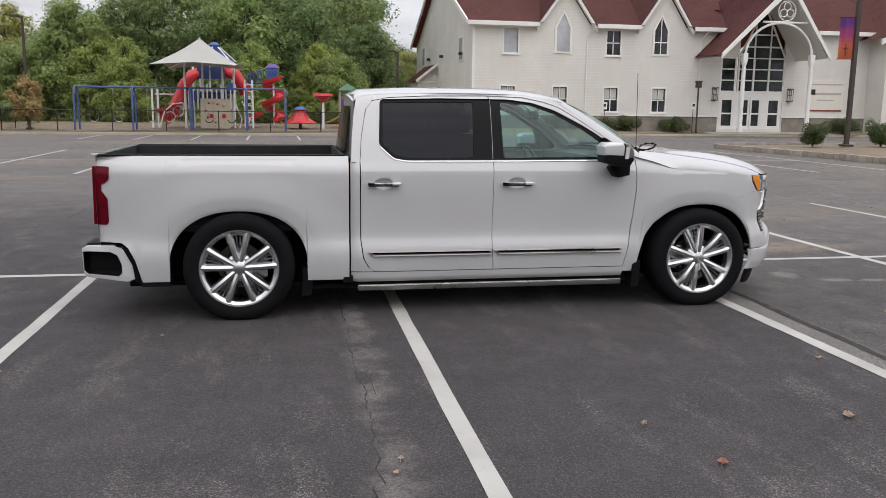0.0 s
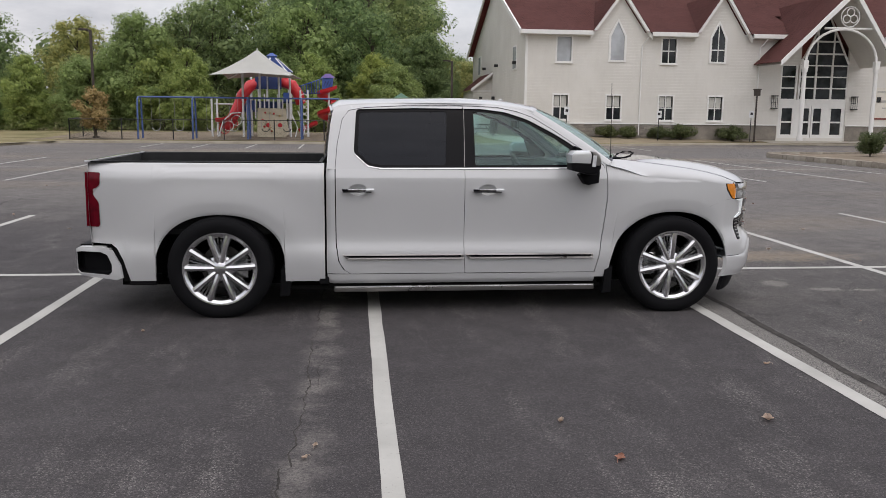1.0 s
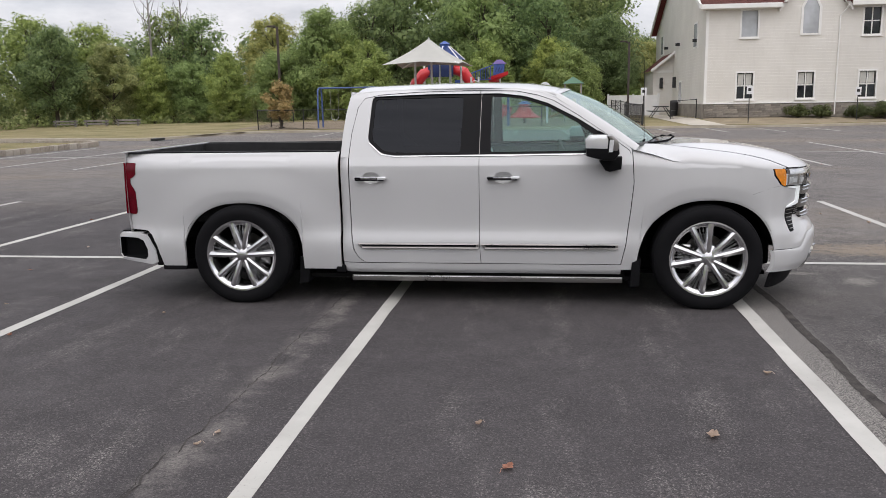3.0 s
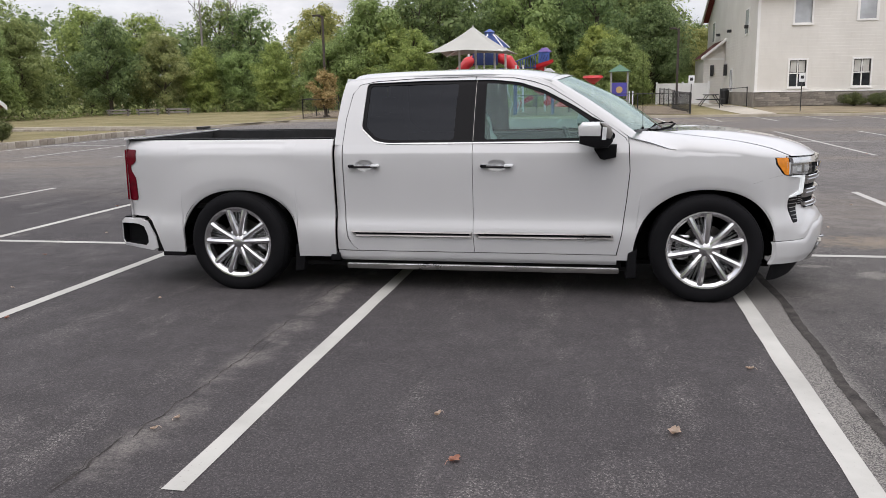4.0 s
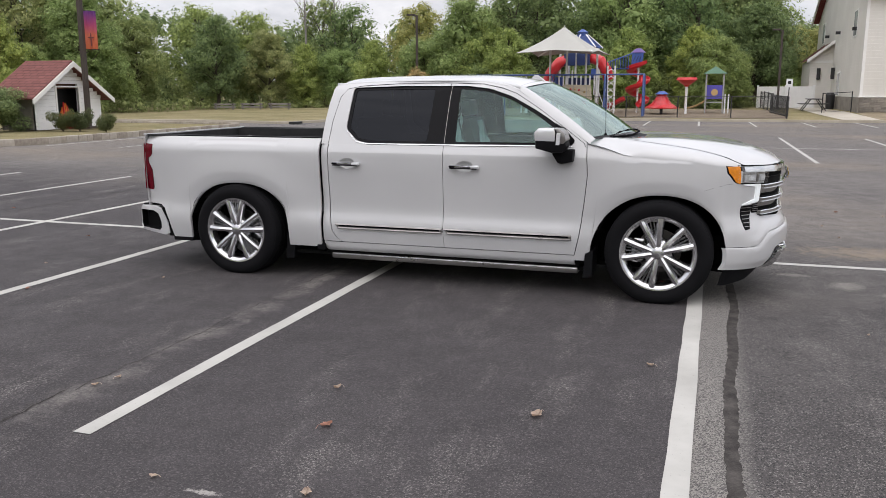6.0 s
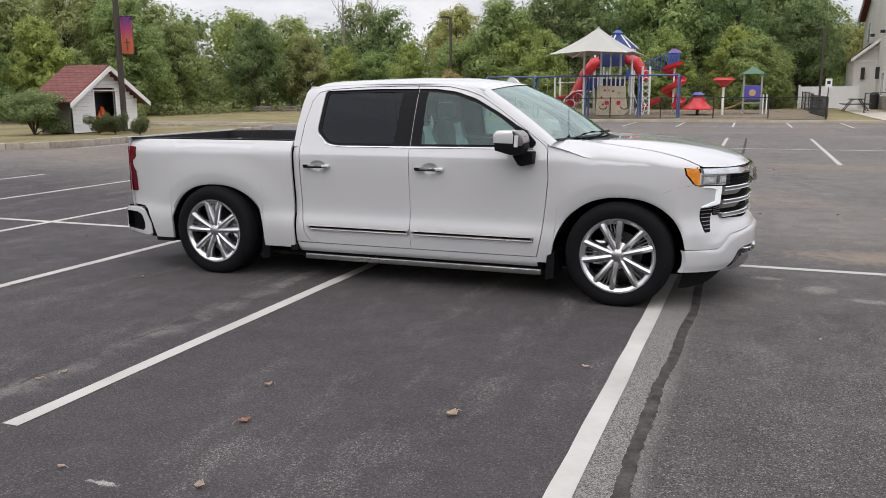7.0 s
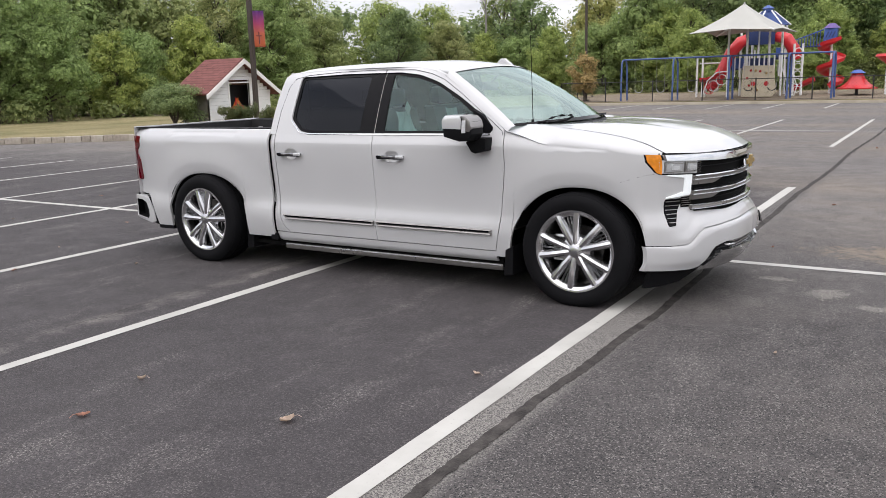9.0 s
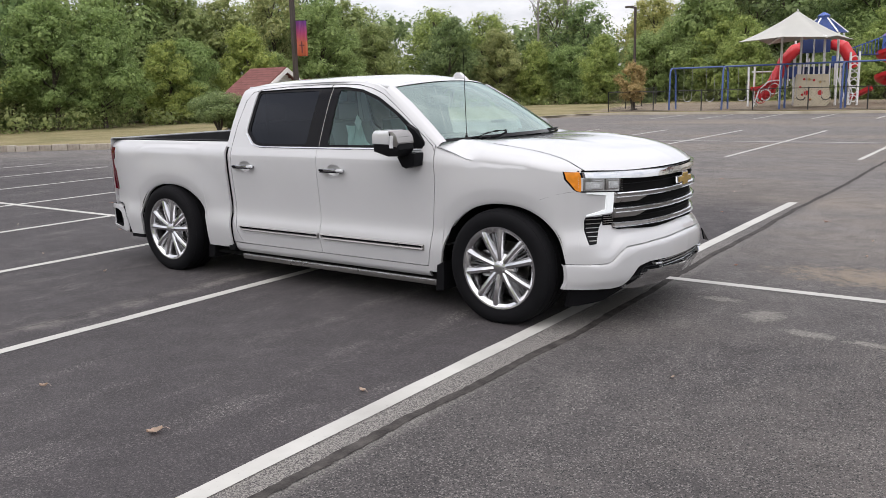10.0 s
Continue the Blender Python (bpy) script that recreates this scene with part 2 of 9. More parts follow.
def shingle_material():
    k = Mat("red_shingles", 0.9, spec=0.25)
    br = k.n.new("ShaderNodeTexBrick")
    br.inputs["Scale"].default_value = 1.0
    br.inputs["Brick Width"].default_value, br.inputs["Row Height"].default_value = 0.35, 0.16
    br.inputs["Mortar Size"].default_value = 0.012
    br.inputs["Color1"].default_value = (0.145, 0.056, 0.050, 1)
    br.inputs["Color2"].default_value = (0.195, 0.078, 0.068, 1)
    br.inputs["Mortar"].default_value = (0.05, 0.018, 0.018, 1)
    mpn = k.node("ShaderNodeMapping")
    mpn.inputs["Rotation"].default_value = (0.0, 0.0, 0.0)
    k.l.new(k.co, mpn.inputs["Vector"])
    k.l.new(mpn.outputs["Vector"], br.inputs["Vector"])
    base = k.mix(k.ramp(k.noise(0.5, 6, 0.6), [(0.35, 0.0), (0.7, 0.5)]), br.outputs["Color"], (0.21, 0.09, 0.082))
    k.color(base).bump(k.noise(12, 5), 0.4, 0.02)
    return k.done()


def leaf_material(name, stops):
    k = Mat(name, 0.65, spec=0.25)
    geo = k.n.new("ShaderNodeNewGeometry")
    oi = k.n.new("ShaderNodeObjectInfo")
    base = k.ramp(geo.outputs["Random Per Island"], stops)
    hue = k.ramp(oi.outputs["Random"], [(0.0, (0.88, 0.97, 0.90)), (0.5, (1.0, 1.0, 1.0)), (1.0, (1.14, 1.06, 0.92))])
    base = k.mix(1.0, base, hue, "MULTIPLY")
    k.color(base)
    tr = k.n.new("ShaderNodeBsdfTranslucent")
    k.l.new(base, tr.inputs["Color"])
    ms = k.n.new("ShaderNodeMixShader")
    ms.inputs[0].default_value = 0.5
    k.l.new(k.b.outputs[0], ms.inputs[1])
    k.l.new(tr.outputs[0], ms.inputs[2])
    k.l.new(ms.outputs[0], k.n["Material Output"].inputs["Surface"])
    return k.done()


def bark_material(name, lo, hi):
    k = Mat(name, 0.95, spec=0.2)
    base = k.ramp(k.noise(6, 6, 0.7, k.stretch(1, 1, 0.15)), [(0.3, lo), (0.7, hi)])
    k.color(base).bump(k.noise(9, 5, 0.7, k.stretch(1, 1, 0.15)), 0.8, 0.03)
    return k.done()


def pane_material(name, lo, hi, rough=0.04):
    """Dark window glass seen from outside by daylight."""
    k = Mat(name, rough, spec=0.42)
    k.color(k.ramp(k.noise(0.8, 3), [(0.35, lo), (0.65, hi)]))
    k.bump(k.noise(0.9, 2), 0.12, 0.02)
    return k.done()


ASPHALT = asphalt_material()
LINE = line_paint_material()
SEALER = plain("crack_sealer", (0.052, 0.047, 0.044), 0.9, var=0.85, scale=9, fine=90, bump=0.8, dist=0.006, spec=0.15)
GRASS = grass_material()
MULCH = mulch_material()
BED_SOIL = concrete_material("bed_soil", (0.19, 0.155, 0.10), (0.31, 0.255, 0.175))
KERB = concrete_material("kerb_concrete", (0.27, 0.235, 0.18), (0.42, 0.38, 0.31))
WALKWAY = concrete_material("walk_concrete", (0.40, 0.36, 0.30), (0.52, 0.48, 0.41))
SIDING = siding_material()
TRIM_WHITE = plain("white_trim", (0.76, 0.75, 0.72), 0.5, var=0.06, scale=2)
SHINGLE = shingle_material()
PANE = pane_material("window_pane", (0.010, 0.012, 0.014), (0.045, 0.05, 0.055))
PANE_PALE = pane_material("curtained_pane", (0.34, 0.35, 0.36), (0.48, 0.50, 0.52), 0.12)
BLIND = plain("window_blind", (0.50, 0.49, 0.45), 0.8, var=0.15, scale=3)
DARK_METAL = plain("black_metal", (0.018, 0.018, 0.019), 0.5, 0.0, var=0.3, scale=8)
BRONZE = plain("bronze_pole", (0.055, 0.042, 0.036), 0.5, 0.2, var=0.2, scale=4)
WHITE_VINYL = plain("white_vinyl", (0.74, 0.74, 0.73), 0.45, var=0.05, scale=3)
RED_PLASTIC = plain("red_plastic", (0.52, 0.022, 0.028), 0.32, var=0.18, scale=1.5)
BLUE_PAINT = plain("blue_paint", (0.042, 0.090, 0.31), 0.4, var=0.2, scale=2)
NAVY = plain("navy_plastic", (0.016, 0.032, 0.11), 0.45, var=0.25, scale=2)
BEIGE_PLASTIC = plain("beige_plastic", (0.50, 0.44, 0.33), 0.55, var=0.15, scale=3)
WHITE_PAINT = plain("white_paint", (0.72, 0.72, 0.72), 0.4, var=0.08, scale=4)
SAIL = plain("shade_fabric", (0.40, 0.395, 0.365), 0.8, var=0.08, scale=1.2, fine=120)
GREEN_ROOF = plain("green_plastic", (0.05, 0.13, 0.075), 0.5, var=0.2, scale=3)
VIOLET = plain("violet_plastic", (0.075, 0.065, 0.33), 0.45, var=0.15, scale=3)
TAN_PLASTIC = plain("tan_plastic", (0.46, 0.31, 0.13), 0.5, var=0.15, scale=3)
GREY_METAL = plain("grey_metal", (0.35, 0.35, 0.35), 0.4, 0.6, var=0.15, scale=5)
LEAF_A = leaf_material("leaves_mid", [(0.0, (0.158, 0.209, 0.077)), (0.5, (0.274, 0.355, 0.136)), (1.0, (0.438, 0.529, 0.214))])
LEAF_B = leaf_material("leaves_dark", [(0.0, (0.116, 0.160, 0.072)), (0.5, (0.205, 0.271, 0.117)), (1.0, (0.356, 0.432, 0.194))])
LEAF_C = leaf_material("leaves_yellow", [(0.0, (0.190, 0.245, 0.080)), (0.5, (0.320, 0.400, 0.128)), (1.0, (0.480, 0.550, 0.200))])
LEAF_D = leaf_material("leaves_olive", [(0.0, (0.191, 0.216, 0.090)), (0.5, (0.321, 0.355, 0.149)), (1.0, (0.479, 0.487, 0.220))])
LEAF_S = leaf_material("leaves_shrub", [(0.0, (0.060, 0.078, 0.036)), (0.5, (0.110, 0.138, 0.060)), (1.0, (0.185, 0.215, 0.095))])
LEAF_E = leaf_material("leaves_rust", [(0.0, (0.215, 0.180, 0.085)), (0.5, (0.365, 0.305, 0.155)), (1.0, (0.510, 0.405, 0.235))])
BARK = bark_material("bark", (0.055, 0.045, 0.035), (0.13, 0.11, 0.09))
DEAD_WOOD = bark_material("bare_wood", (0.16, 0.15, 0.14), (0.28, 0.26, 0.24))


# ---- building helpers ----
def part(name, bm, material, parent=None, label="", smooth=False):
    """Links a bmesh as one mesh object, under a thing where one is given."""
    me = bpy.data.meshes.new(name)
    bm.normal_update()
    bm.to_mesh(me)
    bm.free()
    me.materials.append(material)
    if smooth:
        me.polygons.foreach_set("use_smooth", [True] * len(me.polygons))
        me.set_sharp_from_angle(angle=radians(38))
    ob = new(name, me)
    if parent is not None:
        ob.parent = parent
    if label:
        ob["label"] = label
    return ob


def thing(name, label, category, at=(0, 0, 0), group="", kind="", turn=0.0):
    ob = new(name)
    ob.empty_display_size = 0.2
    ob.location = at
    ob.rotation_euler = (0, 0, radians(turn))
    return tagged(ob, label, category, group, kind)


def box(bm, x0, x1, y0, y1, z0, z1, bevel=0.0):
    r = bmesh.ops.create_cube(bm, size=1.0)
    vs = r["verts"]
    for v in vs:
        v.co = Vector(((x0 + x1) / 2 + v.co.x * (x1 - x0), (y0 + y1) / 2 + v.co.y * (y1 - y0), (z0 + z1) / 2 + v.co.z * (z1 - z0)))
    if bevel:
        es = list({e_ for v in vs for e_ in v.link_edges})
        bmesh.ops.bevel(bm, geom=es, offset=bevel, segments=2, affect="EDGES", profile=0.6)
    return bm


def rod(bm, p0, p1, r0, r1=None, seg=10, caps=True):
    """A straight round bar between two points."""
    p0, p1 = Vector(p0), Vector(p1)
    r1 = r0 if r1 is None else r1
    d = p1 - p0
    q = d.to_track_quat("Z", "Y")
    rings = []
    for p, r in ((p0, r0), (p1, r1)):
        rings.append([bm.verts.new(p + q @ Vector((r * math.cos(2 * math.pi * i / seg), r * math.sin(2 * math.pi * i / seg), 0))) for i in range(seg)])
    for i in range(seg):
        j = (i + 1) % seg
        bm.faces.new((rings[0][i], rings[0][j], rings[1][j], rings[1][i]))
    if caps:
        bm.faces.new(rings[0][::-1])
        bm.faces.new(rings[1])
    return bm


def pipe(bm, pts, r, seg=8, closed=False):
    """A round bar along a line of points."""
    pts = [Vector(p) for p in pts]
    n = len(pts)
    rings = []
    for i, p in enumerate(pts):
        a_, b_ = pts[(i - 1) % n if closed else max(i - 1, 0)], pts[(i + 1) % n if closed else min(i + 1, n - 1)]
        q = (b_ - a_).to_track_quat("Z", "Y")
        rr = r[i] if isinstance(r, (list, tuple)) else r
        rings.append([bm.verts.new(p + q @ Vector((rr * math.cos(2 * math.pi * k / seg), rr * math.sin(2 * math.pi * k / seg), 0))) for k in range(seg)])
    for i in range(n if closed else n - 1):
        ra, rb = rings[i], rings[(i + 1) % n]
        off = min(range(seg), key=lambda o: (ra[0].co - rb[o].co).length)
        for k in range(seg):
            bm.faces.new((ra[k], ra[(k + 1) % seg], rb[(k + 1 + off) % seg], rb[(k + off) % seg]))
    if not closed:
        bm.faces.new(rings[0][::-1])
        bm.faces.new(rings[-1])
    return bm


def prism(bm, outline, axis, a0, a1, bevel=0.0):
    """A flat outline pushed along an axis. Outline points are the other two axes in order."""
    def at(p, a_):
        return {"x": (a_, p[0], p[1]), "y": (p[0], a_, p[1]), "z": (p[0], p[1], a_)}[axis]
    f0 = [bm.verts.new(at(p, a0)) for p in outline]
    f1 = [bm.verts.new(at(p, a1)) for p in outline]
    n = len(outline)
    faces = [bm.faces.new(f0), bm.faces.new(f1[::-1])]
    for i in range(n):
        faces.append(bm.faces.new((f0[i], f1[i], f1[(i + 1) % n], f0[(i + 1) % n])))
    bmesh.ops.recalc_face_normals(bm, faces=faces)
    if bevel:
        es = [e_ for e_ in set(e for f in faces[:2] for e in f.edges)]
        bmesh.ops.bevel(bm, geom=es, offset=bevel, segments=2, affect="EDGES", profile=0.6)
    return bm


def sheet(name, nx, ny, fn, material, parent=None, label="", smooth=True, thick=0.0):
    """A grid of nx by ny cells whose points are fn(u, v); thick gives it depth behind."""
    bm = bmesh.new()
    g = [[bm.verts.new(fn(i / nx, j / ny)) for j in range(ny + 1)] for i in range(nx + 1)]
    for i in range(nx):
        for j in range(ny):
            bm.faces.new((g[i][j], g[i + 1][j], g[i + 1][j + 1], g[i][j + 1]))
    if thick:
        bm.normal_update()
        bmesh.ops.solidify(bm, geom=list(bm.faces), thickness=thick)
    return part(name, bm, material, parent, label, smooth)


def wall_panel(bm, x0, x1, z0, z1, holes, y, depth):
    """An upright wall facing -y, with rectangular openings through it."""
    xs = sorted({x0, x1, *[h[0] for h in holes], *[h[1] for h in holes]})
    zs = sorted({z0, z1, *[h[2] for h in holes], *[h[3] for h in holes]})
    for i in range(len(xs) - 1):
        for j in range(len(zs) - 1):
            cx, cz = (xs[i] + xs[i + 1]) / 2, (zs[j] + zs[j + 1]) / 2
            if not any(h[0] < cx < h[1] and h[2] < cz < h[3] for h in holes):
                box(bm, xs[i], xs[i + 1], y, y + depth, zs[j], zs[j + 1])
    bmesh.ops.remove_doubles(bm, verts=list(bm.verts), dist=0.0005)
    return bm


def lerp_table(table, x):
    """Straight-line reading of a table of (x, value)."""
    if x <= table[0][0]:
        return table[0][1]
    for (xa, va), (xb, vb) in zip(table, table[1:]):
        if x <= xb:
            return va + (vb - va) * (x - xa) / (xb - xa) if xb > xa else vb
    return table[-1][1]


def soft_table(table, x):
    """Smooth reading of a table of (x, value)."""
    if x <= table[0][0]:
        return table[0][1]
    if x >= table[-1][0]:
        return table[-1][1]
    for i in range(len(table) - 1):
        if x <= table[i + 1][0]:
            p1, p2 = table[i], table[i + 1]
            p0, p3 = table[max(i - 1, 0)], table[min(i + 2, len(table) - 1)]
            h = p2[0] - p1[0]
            m1 = (p2[1] - p0[1]) / (p2[0] - p0[0]) if p2[0] > p0[0] else 0
            m2 = (p3[1] - p1[1]) / (p3[0] - p1[0]) if p3[0] > p1[0] else 0
            s = (x - p1[0]) / h
            return ((2 * s**3 - 3 * s**2 + 1) * p1[1] + (s**3 - 2 * s**2 + s) * h * m1 + (3 * s**2 - 2 * s**3) * p2[1] + (s**3 - s**2) * h * m2)


# ---- ground, lot and lawns ----
KERB_Y = [(-90, 55), (-45, 52.5), (-30, 50), (-21, 46.5), (-17.4, 41.2), (-15.5, 39.8), (14, 39.8), (20, 42.3), (26, 43.8), (90, 44)]

LAWN_EDGE = [(-90, 29), (-45, 30), (-25, 32), (-19.1, 30.6), (-18.4, 31.4), (-17.95, 33), (-17.6, 36), (-16.8, 38.4), (-15.5, 39.4), (-13, 39.8), (14, 39.8), (20, 42.3), (26, 43.8), (90, 44)]


def lawn_height(x, y):
    up_ = max(0.0, min(y, 54.0) - lerp_table(KERB_Y, x))
    return min(0.40, 0.13 + (0.025 + 0.035 * min(1.0, max(0.0, (x - 8.5) / 3.0))) * up_)


def build_ground():
    bm = bmesh.new()
    box(bm, -1500, 1500, -1500, 1500, -0.4, -0.06)
    tagged(part("ground", bm, GRASS), "dry grass ground reaching to the horizon", "ground", kind="structure")
    bm = bmesh.new()
    box(bm, -75, 75, -38, 58, -0.055, 0.0)
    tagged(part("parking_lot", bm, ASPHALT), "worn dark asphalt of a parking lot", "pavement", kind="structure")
    sheet("lawn_north", 240, 24, lambda u, v: ((x := -90 + 180 * u), (y := lerp_table(LAWN_EDGE, x) + 0.14 + 85 * v * v), lawn_height(x, y) - 0.005), GRASS, thick=0.0)
    tagged(bpy.data.objects["lawn_north"], "dry patchy lawn between the kerb and the woods", "lawn", kind="structure")
    # kerb along the north side of the lot
    prof = [(0.0, -0.02), (0.02, 0.115), (0.05, 0.135), (0.16, 0.135), (0.17, -0.02)]
    bm = bmesh.new()
    rows = []
    run = []
    for (xa, ya), (xb, yb) in zip(LAWN_EDGE, LAWN_EDGE[1:]):
        m = max(1, int(math.hypot(xb - xa, yb - ya) / 1.2))
        run += [(xa + (xb - xa) * i / m, ya + (yb - ya) * i / m) for i in range(m)]
    run.append(LAWN_EDGE[-1])
    for i, (x, y) in enumerate(run):
        (xa, ya), (xb, yb) = run[max(i - 1, 0)], run[min(i + 1, len(run) - 1)]
        d = math.hypot(xb - xa, yb - ya)
        rows.append([bm.verts.new((x - (yb - ya) / d * a_, y + (xb - xa) / d * a_, b_)) for a_, b_ in prof])
    for ra, rb in zip(rows, rows[1:]):
        for k in range(len(prof) - 1):
            bm.faces.new((ra[k], rb[k], rb[k + 1], ra[k + 1]))
    tagged(part("kerb_north", bm, KERB), "weathered concrete kerb along the lawn", "kerb", kind="structure")
    # a storm drain in the kerb
    bm = bmesh.new()
    box(bm, -17.9, -17.45, 30.1, 31.2, 0.0, 0.015, 0.004)
    box(bm, -18.2, -17.9, 30.2, 31.1, 0.0, 0.13, 0.01)
    tagged(part("storm_drain", bm, DARK_METAL), "dark iron storm drain inlet in the kerb", "drain", kind="structure")

    st = Mat("kerb_stone", 0.9, spec=0.25)
    oi = st.n.new("ShaderNodeObjectInfo")
    st.color(st.mix(0.45, st.ramp(oi.outputs["Random"], [(0.0, (0.22, 0.185, 0.15)), (0.5, (0.33, 0.29, 0.24)), (1.0, (0.45, 0.41, 0.35))]), st.ramp(st.noise(9, 5), [(0.3, (0.20, 0.17, 0.14)), (0.7, (0.44, 0.40, 0.34))])))
    st.bump(st.noise(25, 5), 0.6, 0.02)
    stone_mat = st.done()
    STONES = []
    for w in (0.30, 0.42, 0.55):
        q = bmesh.new()
        box(q, -w / 2 + 0.012, w / 2 - 0.012, -0.10, 0.10, -0.11, 0.11, 0.02)
        me = bpy.data.meshes.new("kerb_stone")
        q.to_mesh(me)
        q.free()
        me.materials.append(stone_mat)
        STONES.append((w, me))

    def raised_bed(name, pts, material, label, h=0.13):
        n = len(pts)
        bm = bmesh.new()
        turn_ = 1.0 if sum(pts[i - 1][0] * pts[i][1] - pts[i][0] * pts[i - 1][1] for i in range(n)) > 0 else -1.0

        def inward(i):
            a_, b_ = Vector(pts[i - 1]), Vector(pts[(i + 1) % n])
            t = (b_ - a_).normalized()
            return Vector((-t.y, t.x)) * turn_

        ring = [bm.verts.new((p[0] + inward(i).x * 0.1, p[1] + inward(i).y * 0.1, h - 0.01)) for i, p in enumerate(pts)]
        for i in range(n):
            bm.edges.new((ring[i - 1], ring[i]))
        bmesh.ops.triangle_fill(bm, use_beauty=True, use_dissolve=False, edges=list(bm.edges), normal=(0, 0, 1))
        bmesh.ops.recalc_face_normals(bm, faces=list(bm.faces))
        if sum(f.normal.z for f in bm.faces) < 0:
            bmesh.ops.reverse_faces(bm, faces=list(bm.faces))
        tagged(part(name, bm, material), label, "planting bed", kind="structure")
        bm = bmesh.new()
        loops = []
        for i, p in enumerate(pts):
            nrm = inward(i)
            loops.append([bm.verts.new((p[0] + nrm.x * a2, p[1] + nrm.y * a2, b2)) for a2, b2 in prof])
        for i in range(n):
            ra, rb = loops[i], loops[(i + 1) % n]
            for k in range(len(prof) - 1):
                bm.faces.new((ra[k], rb[k], rb[k + 1], ra[k + 1]))
        bmesh.ops.recalc_face_normals(bm, faces=list(bm.faces))
        kerb = tagged(part("kerb_" + name, bm, KERB), "weathered kerb of set stones round a planting bed", "kerb", kind="structure")
        rng = random.Random(n)
        for i in range(n):
            p, q = Vector(pts[i]), Vector(pts[(i + 1) % n])
            if not (-26 < p.x < 34 and 6 < p.y < 31 and -31 < q.x < 61):
                continue
            d = (q - p).normalized()
            at, end = 0.0, (q - p).length
            while at < min(end, 24.0):
                w, me = rng.choice(STONES)
                c = p + d * min(at + w / 2, end)
                nrm = inward(i) if end < 1.0 else Vector((-d.y, d.x)) * turn_
                o = new("kerb_stone", me)
                o.parent = kerb
                o.location = (c.x + nrm.x * 0.07, c.y + nrm.y * 0.07, 0.10 + rng.uniform(-0.012, 0.012))
                o.rotation_euler = (0, 0, math.atan2(d.y, d.x) + rng.uniform(-0.03, 0.03))
                at += w

    def rounded(pts, r=1.6, k=6):
        out = []
        n = len(pts)
        for i in range(n):
            p, a_, b_ = Vector(pts[i]), Vector(pts[i - 1]), Vector(pts[(i + 1) % n])
            p0, p1 = p + (a_ - p).normalized() * r, p + (b_ - p).normalized() * r
            for s in range(k + 1):
                t = s / k
                q = p0 * (1 - t) ** 2 + p * 2 * t * (1 - t) + p1 * t * t
                out.append((q.x, q.y))
        return out

    raised_bed("bed_west", rounded([(-18.0, 12.6), (-18.4, 26.8), (-30, 27.6), (-64, 26.5), (-64, -34), (-25.2, -34), (-25.2, 7.5)]), GRASS, "dry grass bed with kerb round a shed")
    raised_bed("bed_east", rounded([(17.6, 12), (17.0, 27.8), (27.5, 29.0), (60, 29.5), (60, 12)]), MULCH, "mulched planting bed with shrubs and a lamp pole")

    # play area and walks
    sheet("church_bed", 40, 8, lambda u, v: ((x := 10.0 + 16.0 * u), (y := lerp_table(LAWN_EDGE, x) + 0.5 + (45.35 - lerp_table(LAWN_EDGE, x) - 0.5) * v), lawn_height(x, y) + 0.010), BED_SOIL)
    tagged(bpy.data.objects["church_bed"], "dry brown mulch and thin grass before the church", "mulch", kind="structure")
    sheet("play_surface", 30, 8, lambda u, v: ((x := -19 + 25 * u), (y := 40.6 + 10 * v), lawn_height(x, y) + 0.012), MULCH)
    tagged(bpy.data.objects["play_surface"], "brown mulch surface of the playground", "mulch", kind="structure")
    sheet("walk_side", 2, 10, lambda u, v: ((x := 7.35 + 1.8 * u + 1.2 * (1 - v) ** 3), (y := 40.0 + 25 * v), lawn_height(x, y) + 0.015), WALKWAY)
    tagged(bpy.data.objects["walk_side"], "pale concrete walk to the side door", "pavement", kind="structure")
    sheet("walk_entrance", 10, 6, lambda u, v: ((x := 26.0 + 11 * u), (y := 44.0 + 1.5 * v), lawn_height(x, y) + 0.015), WALKWAY)
    tagged(bpy.data.objects["walk_entrance"], "pale concrete plaza before the entrance", "pavement", kind="structure")


LINE_XS = [-0.695 + d for d in (-24.3, -21.6, -18.9, -16.2, -13.5, -10.75, -8.0, -5.24, -2.66, 0.0, 2.78, 5.58, 8.45, 11.2, 13.9)]


